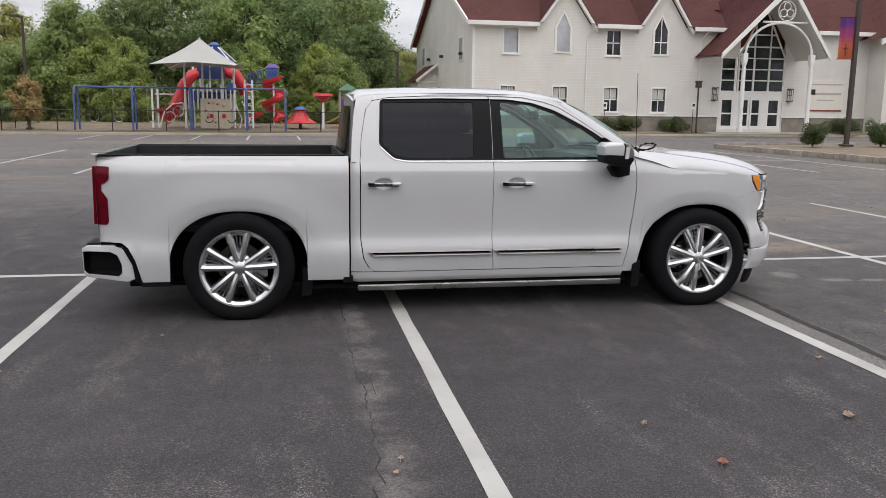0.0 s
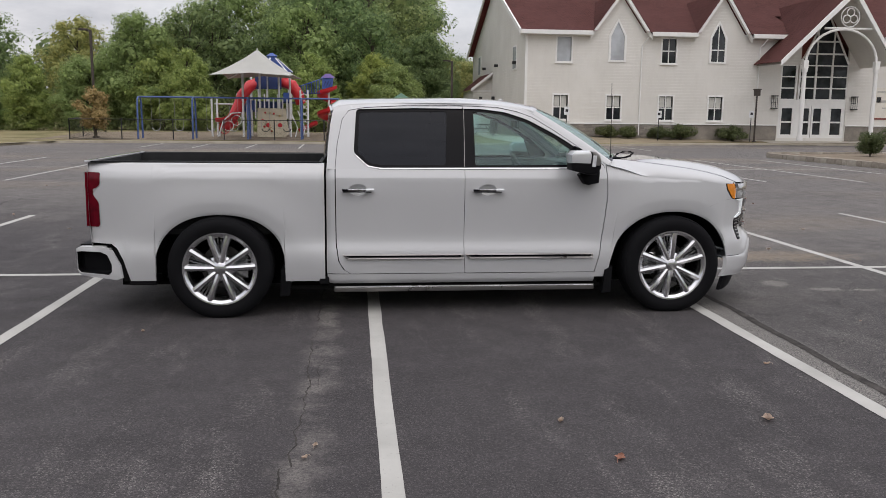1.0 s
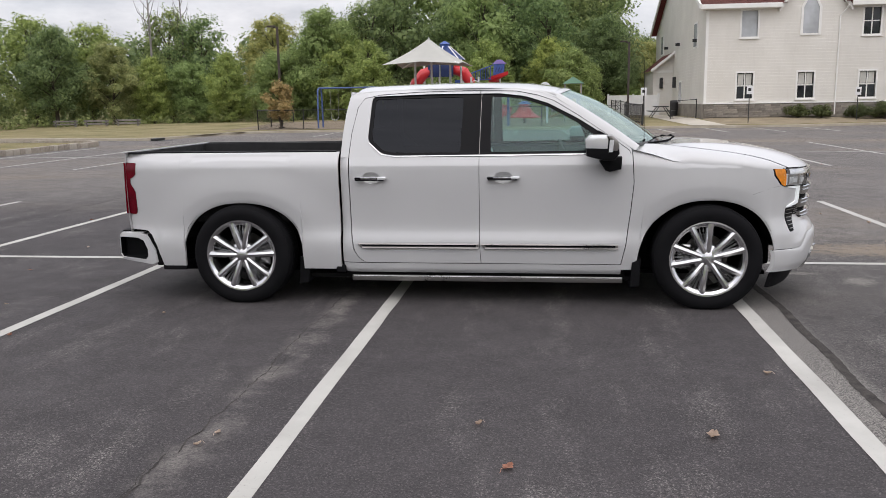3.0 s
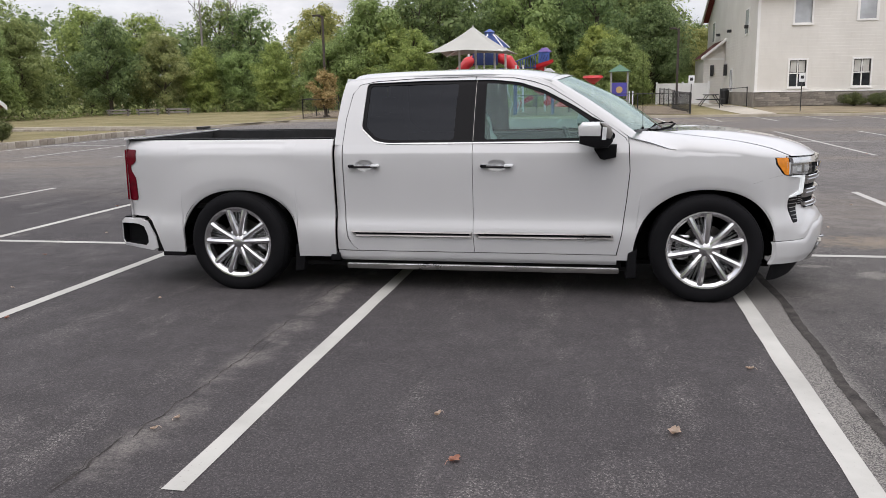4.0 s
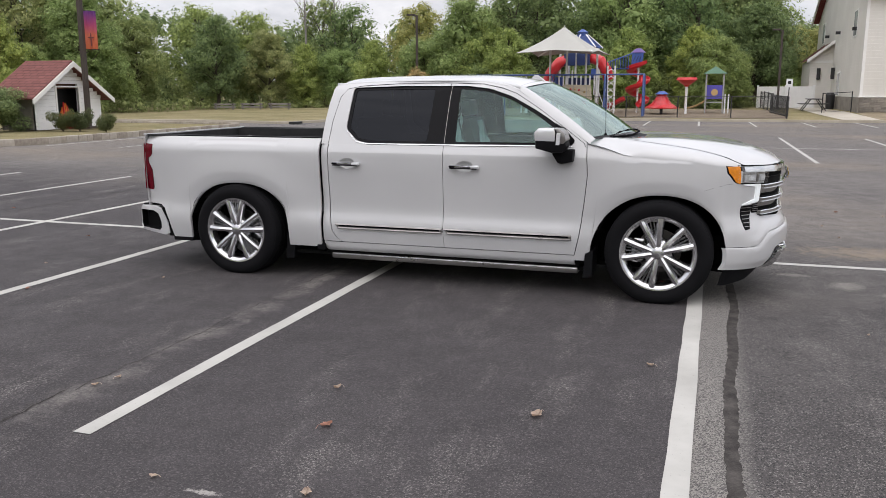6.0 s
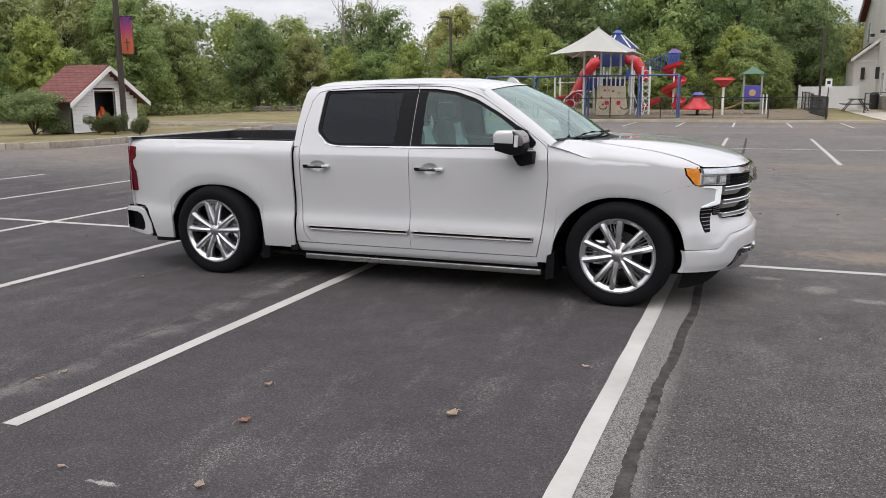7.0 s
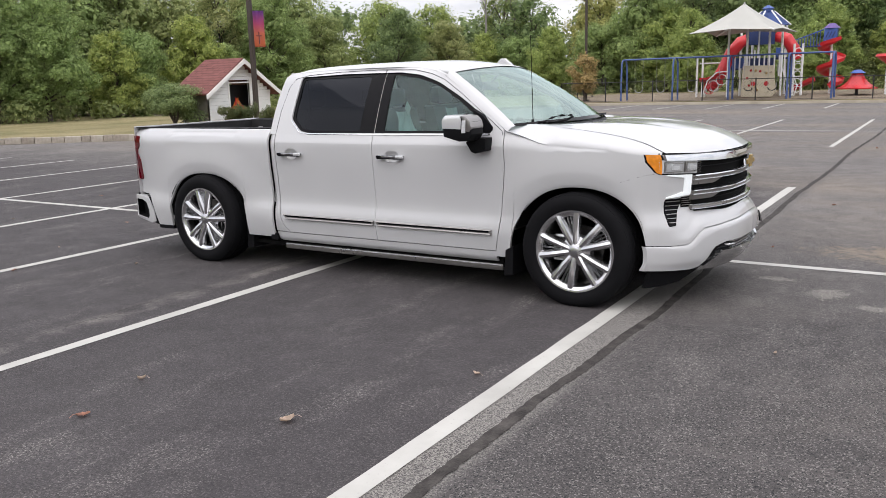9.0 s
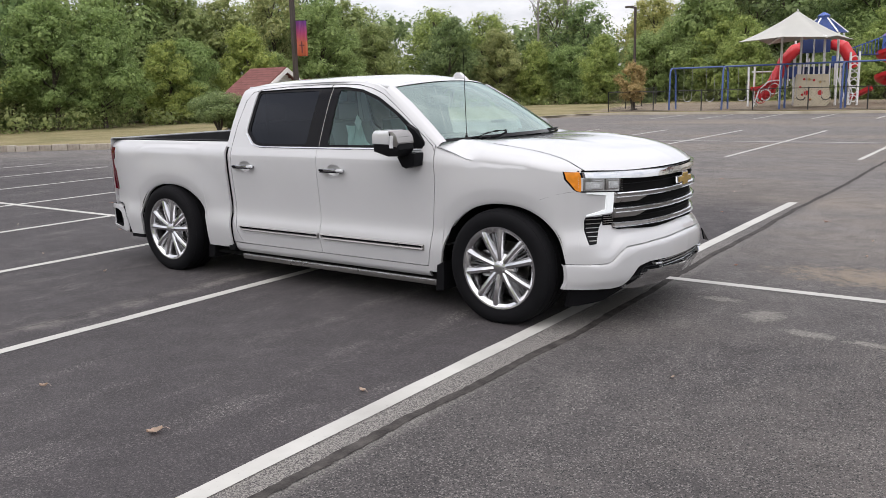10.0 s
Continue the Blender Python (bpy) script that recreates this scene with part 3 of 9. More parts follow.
def build_lines():
    def stripe(x, y0, y1, w=0.10, lean=0.0):
        bm = bmesh.new()
        n = max(2, int((y1 - y0) / 0.35))
        rng = random.Random(int(x * 100) + int(y0 * 7))
        g = []
        for i in range(n + 1):
            t = i / n
            y = y0 + (y1 - y0) * t
            cx = x + lean * t
            g.append((bm.verts.new((cx - w / 2 + rng.uniform(-0.004, 0.004), y, 0.004)), bm.verts.new((cx + w / 2 + rng.uniform(-0.004, 0.004), y, 0.004))))
        for a_, b_ in zip(g, g[1:]):
            bm.faces.new((a_[0], a_[1], b_[1], b_[0]))
        tagged(part("parking_line", bm, LINE), "worn white painted parking line on asphalt", "road marking", "parking lines", "structure")

    def cross(y, x0, x1, w=0.10):
        bm = bmesh.new()
        n = int((x1 - x0) / 0.5)
        g = [(bm.verts.new((x0 + (x1 - x0) * i / n, y - w / 2, 0.0045)), bm.verts.new((x0 + (x1 - x0) * i / n, y + w / 2, 0.0045))) for i in range(n + 1)]
        for a_, b_ in zip(g, g[1:]):
            bm.faces.new((a_[0], b_[0], b_[1], a_[1]))
        tagged(part("parking_line", bm, LINE), "long white painted line across the parking bays", "road marking", "parking lines", "structure")

    for x in LINE_XS:
        if x == LINE_XS[10]:
            stripe(2.168, -5.2, 6.15, 0.115)
        else:
            stripe(x + (0.05 if x == LINE_XS[9] else 0.0), -4.43, 6.1, 0.105)
    cross(0.95, LINE_XS[0], LINE_XS[-1])
    for i in range(-8, 6):
        stripe(1.8 + 2.75 * i, 13.2, 24.2, 0.10, -0.1)
    cross(18.4, 1.8 - 22, 1.8 + 2.75 * 5)
    for i in range(-5, 6):
        stripe(1.55 + 2.55 * i, 33.6, 39.5, 0.10, -0.1)

    # tarred joint with a frayed edge, and a branching crack
    def ribbon(name, pts, w, label, z=0.003, jag=0.25):
        bm = bmesh.new()
        rng = random.Random(len(pts))
        g = []
        for i, p in enumerate(pts):
            a_, b_ = Vector(pts[max(i - 1, 0)]), Vector(pts[min(i + 1, len(pts) - 1)])
            t = (b_ - a_).normalized()
            s = Vector((-t.y, t.x)) * (w / 2)
            k0, k1 = 1 + rng.uniform(-jag, jag) + 0.5 * jag * math.sin(i * 0.21), 1 + rng.uniform(-jag, jag) + 0.5 * jag * math.sin(i * 0.13 + 2)
            g.append((bm.verts.new((p[0] - s.x * k0, p[1] - s.y * k0, z)), bm.verts.new((p[0] + s.x * k1, p[1] + s.y * k1, z))))
        for a_, b_ in zip(g, g[1:]):
            bm.faces.new((a_[0], a_[1], b_[1], b_[0]))
        bmesh.ops.recalc_face_normals(bm, faces=list(bm.faces))
        tagged(part(name, bm, SEALER), label, "crack", kind="structure")

    rng = random.Random(5)
    joint = [(-6, 2.42), (-4.1, 2.41), (-3.5, 2.40), (-2.9, 2.405), (-1.9, 2.432), (-0.85, 2.455), (-0.3, 2.45), (0, 2.44), (1, 2.41), (2, 2.385), (3.6, 2.385), (5.3, 2.35), (8.5, 2.38), (12, 2.33), (17, 2.40), (24, 2.34)]
    ribbon("tar_joint", [(soft_table(joint, y) + 0.006 * math.sin(y * 5.3) + rng.uniform(-0.003, 0.003), y) for y in np.arange(-6, 24, 0.03)], 0.067, "dark tar-filled joint in the asphalt", 0.003, 0.16)

    def crack(x0, y0, y1, w, seed, step=0.06, amp=0.02):
        r = random.Random(seed)
        pts, x = [], x0
        y = y0
        while y < y1:
            pts.append((x, y))
            x += r.uniform(-amp, amp) + (x0 - x) * 0.12
            y += step
        ribbon("pavement_crack", pts, w, "thin dark crack in the asphalt", 0.0025, 0.9)

    crack(-1.16, -5.4, -3.95, 0.007, 3, 0.03, 0.011)
    crack(-1.105, -3.95, -1.3, 0.007, 4, 0.03, 0.011)
    crack(-1.03, -2.8, -2.1, 0.003, 16, 0.03, 0.012)
    crack(-1.17, -4.5, -3.9, 0.003, 17, 0.03, 0.012)
    crack(-1.11, -1.15, 0.4, 0.007, 6, 0.03, 0.010)
    crack(-7.1, 1.5, 9.0, 0.02, 8, 0.1, 0.05)
    crack(-4.6, 5.0, 12.0, 0.015, 9, 0.1, 0.05)
    crack(9.5, 2.0, 11.0, 0.02, 11, 0.1, 0.06)


def build_fallen_leaves():
    dry = plain("dry_leaf", (0.44, 0.22, 0.15), 0.8, var=0.35, scale=30)
    pale = plain("pale_leaf", (0.56, 0.44, 0.35), 0.8, var=0.3, scale=30)
    rng = random.Random(21)

    def leaf(x, y, size, material, label, curl=0.5):
        size *= 0.8
        bm = bmesh.new()
        turn_ = rng.uniform(0, 6.28)
        rows = []
        for i in range(7):
            t = i / 6
            w = size * 0.36 * math.sin(math.pi * min(1, t * 0.9 + 0.08)) * (1 + 0.25 * math.sin(t * 17))
            lift = size * curl * 0.35 * (t - 0.5) ** 2 * 4
            rows.append([bm.verts.new((size * (t - 0.5), w * k, 0.006 + lift + abs(k) * size * curl * 0.4)) for k in (-1, -0.5, 0, 0.5, 1)])
        for ra, rb in zip(rows, rows[1:]):
            for k in range(4):
                bm.faces.new((ra[k], ra[k + 1], rb[k + 1], rb[k]))
        bmesh.ops.solidify(bm, geom=list(bm.faces), thickness=0.0015)
        ob = thing("fallen_leaf", label, "leaf", (x, y, 0.001), "fallen leaves")
        ob.rotation_euler = (0, 0, turn_)
        part("blade", bm, material, ob)
        bm = bmesh.new()
        pipe(bm, [(-size * 0.5, 0, 0.012 + size * curl * 0.3), (-size * 0.7, size * 0.06, 0.012 + size * curl * 0.3), (-size * 0.95, 0.0, 0.006)], 0.0012, 5)
        part("stalk", bm, material, ob)

    leaf(0.468, -3.98, 0.085, dry, "curled reddish dry leaf on the asphalt", 0.3)
    leaf(1.445, -3.54, 0.10, pale, "curled tan dry leaf on the asphalt", 0.4)
    leaf(0.295, -3.485, 0.055, pale, "small pale dry leaf on the asphalt", 0.7)
    leaf(1.947, -2.546, 0.055, pale, "small pale dry leaf on the asphalt", 0.5)
    leaf(-1.007, -3.71, 0.05, pale, "small pale dry leaf on the asphalt", 0.4)
    leaf(-3.25, -2.1, 0.06, dry, "small brown dry leaf on the asphalt", 0.4)
    leaf(0.703, -4.66, 0.075, pale, "lobed tan dry leaf on the asphalt", 0.35)
    leaf(-0.007, -4.72, 0.05, pale, "small pale dry leaf on the asphalt", 0.3)
    leaf(2.9, 4.6, 0.06, dry, "small brown dry leaf on the asphalt", 0.4)
    for _ in range(34):
        x, y = rng.uniform(-9, 9), rng.uniform(1.5, 14)
        leaf(x, y, rng.uniform(0.04, 0.08), rng.choice((dry, pale)), "small dry leaf lying on the asphalt", rng.uniform(0.3, 0.8))
    for x, y in ((-2.4, -1.4), (-3.9, -1.2), (-4.6, 0.2), (-6.4, -0.2), (-1.05, -3.86), (3.57, 3.5), (3.655, 2.64), (2.73, 1.7), (3.32, -1.45), (1.6, 4.87), (0.98, 7.92)):
        leaf(x, y, rng.uniform(0.03, 0.05), rng.choice((dry, pale)), "small dry leaf lying on the asphalt", 0.5)


build_ground()
build_lines()
build_fallen_leaves()


# ---- church building ----
BASE_Z = 0.30


CHURCH_K = 0.889


def build_church():
    house = thing("church_building", "two-storey cream clapboard church hall with red shingle roof", "building", (-0.8 * (1 - CHURCH_K), -7.6 * (1 - CHURCH_K), 1.63 * (1 - CHURCH_K)))
    house.scale = (CHURCH_K,) * 3
    x0, x1, y0, y1, eave = 11.4, 47.0, 52.0, 79.0, 7.75
    sq = [(14.05, 1.55, 3.25), (18.0, 1.55, 3.25), (21.95, 1.55, 3.25), (25.75, 1.55, 3.25), (14.2, 5.65, 7.35), (22.0, 5.65, 7.35)]
    holes = [(x - 0.52, x + 0.52, a_, b_) for x, a_, b_ in sq]
    pointed = [(18.12, 5.78, 7.5), (25.7, 5.78, 7.5)]
    holes += [(x - 0.5, x + 0.5, a_, b_) for x, a_, b_ in pointed]
    holes += [(30.7, 36.0, BASE_Z, 5.7), (32.2, 36.0, 5.7, eave)]
    bm = bmesh.new()
    wall_panel(bm, x0, x1, BASE_Z - 0.3, eave, holes, y0, 0.25)
    part("wall", bm, SIDING, house, "cream clapboard front wall")
    # gabled wall tops over the pointed windows
    for gx, gw, gz in ((18.3, 1.85, 10.3), (25.95, 1.75, 10.4)):
        bm = bmesh.new()
        prism(bm, [(gx - gw, eave), (gx + gw, eave), (gx, gz)], "y", y0 + 0.004, y0 + 0.25)
        part("gable_wall", bm, SIDING, house)
        for s in (-1, 1):
            bm = bmesh.new()
            prism(bm, [(gx + s * (gw + 0.45), eave - 0.55), (gx + s * (gw + 0.45), eave - 0.25), (gx, gz + 0.42), (gx, gz + 0.08)], "y", y0 - 0.42, y0 - 0.10)
            part("bargeboard", bm, TRIM_WHITE, house, "white bargeboard")
            bm = bmesh.new()
            v = [bm.verts.new(p) for p in ((gx, y0 - 0.45, gz + 0.43), (gx + s * (gw + 0.5), y0 - 0.45, eave - 0.26), (gx + s * (gw + 0.5), y0 + 1.2, eave - 0.26), (gx, y0 + 7.0, gz + 0.43))]
            bm.faces.new(v if s > 0 else v[::-1])
            bmesh.ops.solidify(bm, geom=list(bm.faces), thickness=0.08)
            part("gable_roof", bm, SHINGLE, house, "red shingle gable roof")
    # main roof
    ry, rz = 65.5, 13.4
    for sgn, ya in ((-1, y0 - 0.55), (1, y1 + 0.55)):
        bm = bmesh.new()
        # the front slope starts further back behind the two gable walls
        foot = [(x0 - 0.5, 0), (16.45, 0), (16.45, 1), (20.15, 1), (20.15, 0), (24.2, 0), (24.2, 1), (27.7, 1), (27.7, 0), (32.0, 0), (32.0, 4.5), (36.2, 4.5), (36.2, 0), (x1, 0)] if sgn < 0 else [(x0 - 0.5, 0), (x1, 0)]
        slope = (rz - eave) / (ry - (y0 - 0.55))
        v = [bm.verts.new((x, ya + 1.05 * b, eave + 1.05 * b * slope)) for x, b in foot] + [bm.verts.new((x1, ry, rz)), bm.verts.new((x0 - 0.5, ry, rz))]
        bm.faces.new(v if sgn < 0 else v[::-1])
        bmesh.ops.solidify(bm, geom=list(bm.faces), thickness=0.14)
        part("roof", bm, SHINGLE, house, "dull red shingle roof slope")
    # fascia, in the runs between the gables
    for a_, b_ in ((x0 - 0.5, 16.1), (20.5, 23.9), (28.1, 32.2), (38.3, 46.5)):
        bm = bmesh.new()
        box(bm, a_, b_, y0 - 0.66, y0 - 0.52, eave - 0.28, eave + 0.02, 0.02)
        box(bm, a_, b_, y0 - 0.54, y0, eave - 0.30, eave - 0.24)
        part("fascia", bm, TRIM_WHITE, house, "white fascia board and soffit")
    # gable end and back
    bm = bmesh.new()
    prism(bm, [(y0 + 0.252, BASE_Z - 0.3), (y1, BASE_Z - 0.3), (y1, eave), (ry, rz - 0.25), (y0 + 0.252, eave + 0.05)], "x", x0, x0 + 0.25)
    part("wall", bm, SIDING, house, "cream clapboard end wall")
    bm = bmesh.new()
    box(bm, x0 + 0.25, x1, y1 - 0.25, y1, BASE_Z - 0.3, eave)
    part("wall", bm, SIDING, house)
    for s, ya in ((-1, y0 - 0.5), (1, y1 + 0.5)):
        bm = bmesh.new()
        prism(bm, [(ya, eave - 0.22), (ya, eave + 0.10), (ry, rz + 0.12), (ry, rz - 0.22)], "x", x0 - 0.6, x0 - 0.48)
        part("bargeboard", bm, TRIM_WHITE, house, "white bargeboard")
    bm = bmesh.new()
    box(bm, x0 - 0.03, x0 + 0.14, y0 - 0.03, y0 + 0.14, BASE_Z + 0.95, eave)
    part("corner_board", bm, TRIM_WHITE, house)

    # stone base, course by course
    rng = random.Random(14)
    stone = concrete_material("ledge_stone", (0.17, 0.15, 0.13), (0.30, 0.27, 0.23))
    st = Mat("ledge_stone_pieces", 0.9, spec=0.25)
    oi = st.n.new("ShaderNodeObjectInfo")
    st.color(st.mix(0.4, st.ramp(oi.outputs["Random"], [(0.0, (0.13, 0.115, 0.10)), (0.5, (0.24, 0.215, 0.185)), (1.0, (0.36, 0.32, 0.27))]), st.ramp(st.noise(7, 5), [(0.3, (0.12, 0.11, 0.10)), (0.7, (0.32, 0.29, 0.25))])))
    st.bump(st.noise(20, 5), 0.6, 0.02)
    stone_piece = st.done()
    for a_, b_ in ((x0, 30.6), (36.1, 46.9)):
        bm = bmesh.new()
        box(bm, a_ - 0.02, b_, y0 - 0.05, y0 - 0.004, BASE_Z - 0.2, BASE_Z + 0.9)
        back = part("stone_base", bm, stone, house, "grey-brown ledge stone base")
        bm = bmesh.new()
        box(bm, a_ - 0.1, b_, y0 - 0.13, y0 - 0.004, BASE_Z + 0.9, BASE_Z + 0.97, 0.01)
        part("stone_cap", bm, TRIM_WHITE, house)
        meshes = []
        for w in (0.42, 0.6, 0.85):
            q = bmesh.new()
            box(q, -w / 2 + 0.006, w / 2 - 0.006, -0.04, 0.0, -0.066, 0.066, 0.012)
            me = bpy.data.meshes.new("stone")
            q.to_mesh(me)
            q.free()
            me.materials.append(stone_piece)
            meshes.append((w, me))
        for row in range(6):
            x = a_ + rng.uniform(0, 0.3)
            while x < min(b_, 24.0) - 0.9:
                w, me = rng.choice(meshes)
                o = new("stone", me)
                o.parent = back
                o.location = (x + w / 2, y0 - 0.05 - rng.uniform(0, 0.02), BASE_Z + 0.07 + row * 0.145)
                x += w
    bm = bmesh.new()
    box(bm, x0 - 0.06, x0 - 0.004, y0 - 0.05, y0 + 14, BASE_Z - 0.2, BASE_Z + 0.9)
    part("stone_base", bm, stone, house, "grey-brown ledge stone base")

    def sash(x, za, zb, hw, y, pane, muntin=True, blind=True):
        """A white window with sill, sash bars and panes."""
        w = thing("window", "", "")
        for key in ("label", "category"):
            if key in w:
                del w[key]
        w.parent = house
        bm = bmesh.new()
        for bx in ((x - hw - 0.11, x - hw, za - 0.1, zb + 0.12), (x + hw, x + hw + 0.11, za - 0.1, zb + 0.12), (x - hw, x + hw, zb, zb + 0.12), (x - hw, x + hw, za - 0.1, za)):
            box(bm, bx[0], bx[1], y - 0.05, y + 0.08, bx[2], bx[3])
        if muntin:
            box(bm, x - 0.035, x + 0.035, y + 0.05, y + 0.09, za, zb)
            box(bm, x - hw, x + hw, y + 0.05, y + 0.09, (za + zb) / 2 - 0.035, (za + zb) / 2 + 0.035)
        part("window_frame", bm, TRIM_WHITE, w)
        bm = bmesh.new()
        box(bm, x - hw - 0.16, x + hw + 0.16, y - 0.12, y + 0.02, za - 0.16, za - 0.1)
        part("sill", bm, TRIM_WHITE, w)
        bm = bmesh.new()
        box(bm, x - hw, x + hw, y + 0.10, y + 0.12, za, zb)
        part("pane", bm, pane, w)
        if blind:
            for s in (-1, 1):
                bm = bmesh.new()
                box(bm, x + s * hw * 0.5 - hw * 0.36, x + s * hw * 0.5 + hw * 0.36, y + 0.094, y + 0.099, (za + zb) / 2 + 0.06, zb - 0.04)
                part("blind", bm, BLIND, w)

    for x, a_, b_ in sq:
        if a_ < 3:
            sash(x, a_, b_, 0.52, y0, PANE)
        else:
            sash(x, a_, b_, 0.52, y0, PANE_PALE if x < 20 else PANE, x > 20, False)

    for i, (x, a_, b_) in enumerate(pointed):
        w = thing("window", "", "")
        for key in ("label", "category"):
            if key in w:
                del w[key]
        w.parent = house
        tip = b_ + 1.0
        ow, iw = 0.66, 0.5
        bm = bmesh.new()
        out = [(x - ow, a_ - 0.12), (x + ow, a_ - 0.12), (x + ow, b_), (x, tip + 0.22), (x - ow, b_)]
        inn = [(x - iw, a_), (x + iw, a_), (x + iw, b_ - 0.03), (x, tip), (x - iw, b_ - 0.03)]
        for ya, yb in ((y0 - 0.07, y0 + 0.02),):
            lo = [[bm.verts.new((p[0], yy, p[1])) for p in ln] for yy in (ya, yb) for ln in (out, inn)]
            for k in range(5):
                j = (k + 1) % 5
                bm.faces.new((lo[0][k], lo[0][j], lo[1][j], lo[1][k]))
                bm.faces.new((lo[2][k], lo[3][k], lo[3][j], lo[2][j]))
                bm.faces.new((lo[0][k], lo[2][k], lo[2][j], lo[0][j]))
                bm.faces.new((lo[1][k], lo[1][j], lo[3][j], lo[3][k]))
        if i == 1:
            box(bm, x - 0.03, x + 0.03, y0 - 0.05, y0 - 0.015, a_, tip - 0.1)
            box(bm, x - iw, x + iw, y0 - 0.05, y0 - 0.015, a_ + 0.8, a_ + 0.88)
        part("window_frame", bm, TRIM_WHITE, w)
        bm = bmesh.new()
        prism(bm, inn, "y", y0 - 0.012, y0 - 0.004)
        part("pane", bm, PANE if i else PANE_PALE, w)

    # downspouts
    for x in (19.95, 28.9):
        bm = bmesh.new()
        pipe(bm, [(x + 0.35, y0 - 0.55, eave - 0.28), (x + 0.2, y0 - 0.3, eave - 0.6), (x, y0 - 0.07, eave - 0.9), (x, y0 - 0.07, BASE_Z + 0.1)], 0.05, 8)
        part("downspout", bm, TRIM_WHITE, house)

    # glazed entrance
    yg = y0 + 0.1
    for xa, xb, za, zb, nx, nz in ((30.75, 31.95, 3.15, 5.65, 1, 3), (32.2, 36.0, 3.15, 5.65, 3, 3)):
        w = thing("window", "", "")
        for key in ("label", "category"):
            if key in w:
                del w[key]
        w.parent = house
        bm = bmesh.new()
        for i in range(nx + 1):
            x = xa + (xb - xa) * i / nx
            box(bm, x - 0.07, x + 0.07, yg - 0.08, yg + 0.06, za, zb)
        for j in range(nz + 1):
            z = za + (zb - za) * j / nz
            box(bm, xa, xb, yg - 0.06, yg + 0.05, z - 0.045, z + 0.045)
        part("window_frame", bm, TRIM_WHITE, w)
        for i in range(nx):
            for j in range(nz):
                bm = bmesh.new()
                box(bm, xa + (xb - xa) * i / nx + 0.07, xa + (xb - xa) * (i + 1) / nx - 0.07, yg, yg + 0.02, za + (zb - za) * j / nz + 0.045, za + (zb - za) * (j + 1) / nz - 0.045)
                part("pane", bm, PANE, w)
    bm = bmesh.new()
    box(bm, 30.6, 36.1, yg - 0.05, yg + 0.1, 2.66, 3.12)
    part("lintel", bm, TRIM_WHITE, house)
    for xa, xb in ((30.85, 31.95), (32.4, 33.3), (33.35, 34.25), (34.75, 35.85)):
        d = thing("door", "", "")
        for key in ("label", "category"):
            if key in d:
                del d[key]
        d.parent = house
        bm = bmesh.new()
        for bx in ((xa, xa + 0.14, BASE_Z, 2.66), (xb - 0.14, xb, BASE_Z, 2.66), (xa + 0.14, xb - 0.14, 2.5, 2.66), (xa + 0.14, xb - 0.14, BASE_Z, BASE_Z + 0.25), (xa + 0.14, xb - 0.14, 1.42, 1.54)):
            box(bm, bx[0], bx[1], yg - 0.06, yg + 0.04, bx[2], bx[3])
        part("door_frame", bm, TRIM_WHITE, d)
        for za, zb in ((BASE_Z + 0.25, 1.42), (1.54, 2.5)):
            bm = bmesh.new()
            box(bm, xa + 0.14, xb - 0.14, yg, yg + 0.02, za, zb)
            part("pane", bm, PANE, d)
    for xa, xb in ((30.6, 30.85), (31.95, 32.4), (34.25, 34.75), (35.85, 36.1)):
        bm = bmesh.new()
        box(bm, xa, xb, yg - 0.04, yg + 0.1, BASE_Z - 0.1, 2.66)
        part("jamb", bm, TRIM_WHITE, house)
    bm = bmesh.new()
    prism(bm, [(32.2, 5.65), (36.0, 5.65), (34.1, 9.3)], "y", yg, yg + 0.02)
    part("upper_pane", bm, PANE, house)
    bm = bmesh.new()
    for p, q in (((32.1, 5.6), (34.1, 9.5)), ((36.1, 5.6), (34.1, 9.5)), ((33.45, 5.6), (33.45, 8.2)), ((34.75, 5.6), (34.75, 8.2)), ((32.6, 6.5), (35.6, 6.5)), ((33.1, 7.4), (35.1, 7.4))):
        rod(bm, (p[0], yg - 0.03, p[1]), (q[0], yg - 0.03, q[1]), 0.07, seg=6)
    part("upper_frame", bm, TRIM_WHITE, house)

    # entrance porch: a steep gable on two round columns
    py, ax, az = 48.3, 33.55, 10.6
    lx, rx, ez = 28.5, 37.0, 5.62
    for sx in (lx, rx):
        bm = bmesh.new()
        v = [bm.verts.new(p) for p in ((sx, py - 0.3, ez), (sx, y0, ez), (sx + (ax - sx) * 0.42, y0 + 3, ez + (az - ez) * 0.42), (ax, y0 + 7, az), (ax, py - 0.3, az))]
        bm.faces.new(v if sx < ax else v[::-1])
        bmesh.ops.solidify(bm, geom=list(bm.faces), thickness=0.12)
        part("porch_roof", bm, SHINGLE, house, "steep red shingle porch roof")
        bm = bmesh.new()
        prism(bm, [(sx, ez - 0.28), (sx, ez + 0.06), (ax, az + 0.08), (ax, az - 0.42)], "y", py - 0.42, py - 0.30)
        part("bargeboard", bm, TRIM_WHITE, house, "white bargeboard")
        bm = bmesh.new()
        v = [bm.verts.new(p) for p in ((sx + (ax - sx) * 0.04, py - 0.28, ez - 0.14), (sx + (ax - sx) * 0.04, y0, ez - 0.14), (ax, y0, az - 0.3), (ax, py - 0.28, az - 0.3))]
        bm.faces.new(v)
        part("porch_ceiling", bm, SIDING, house)
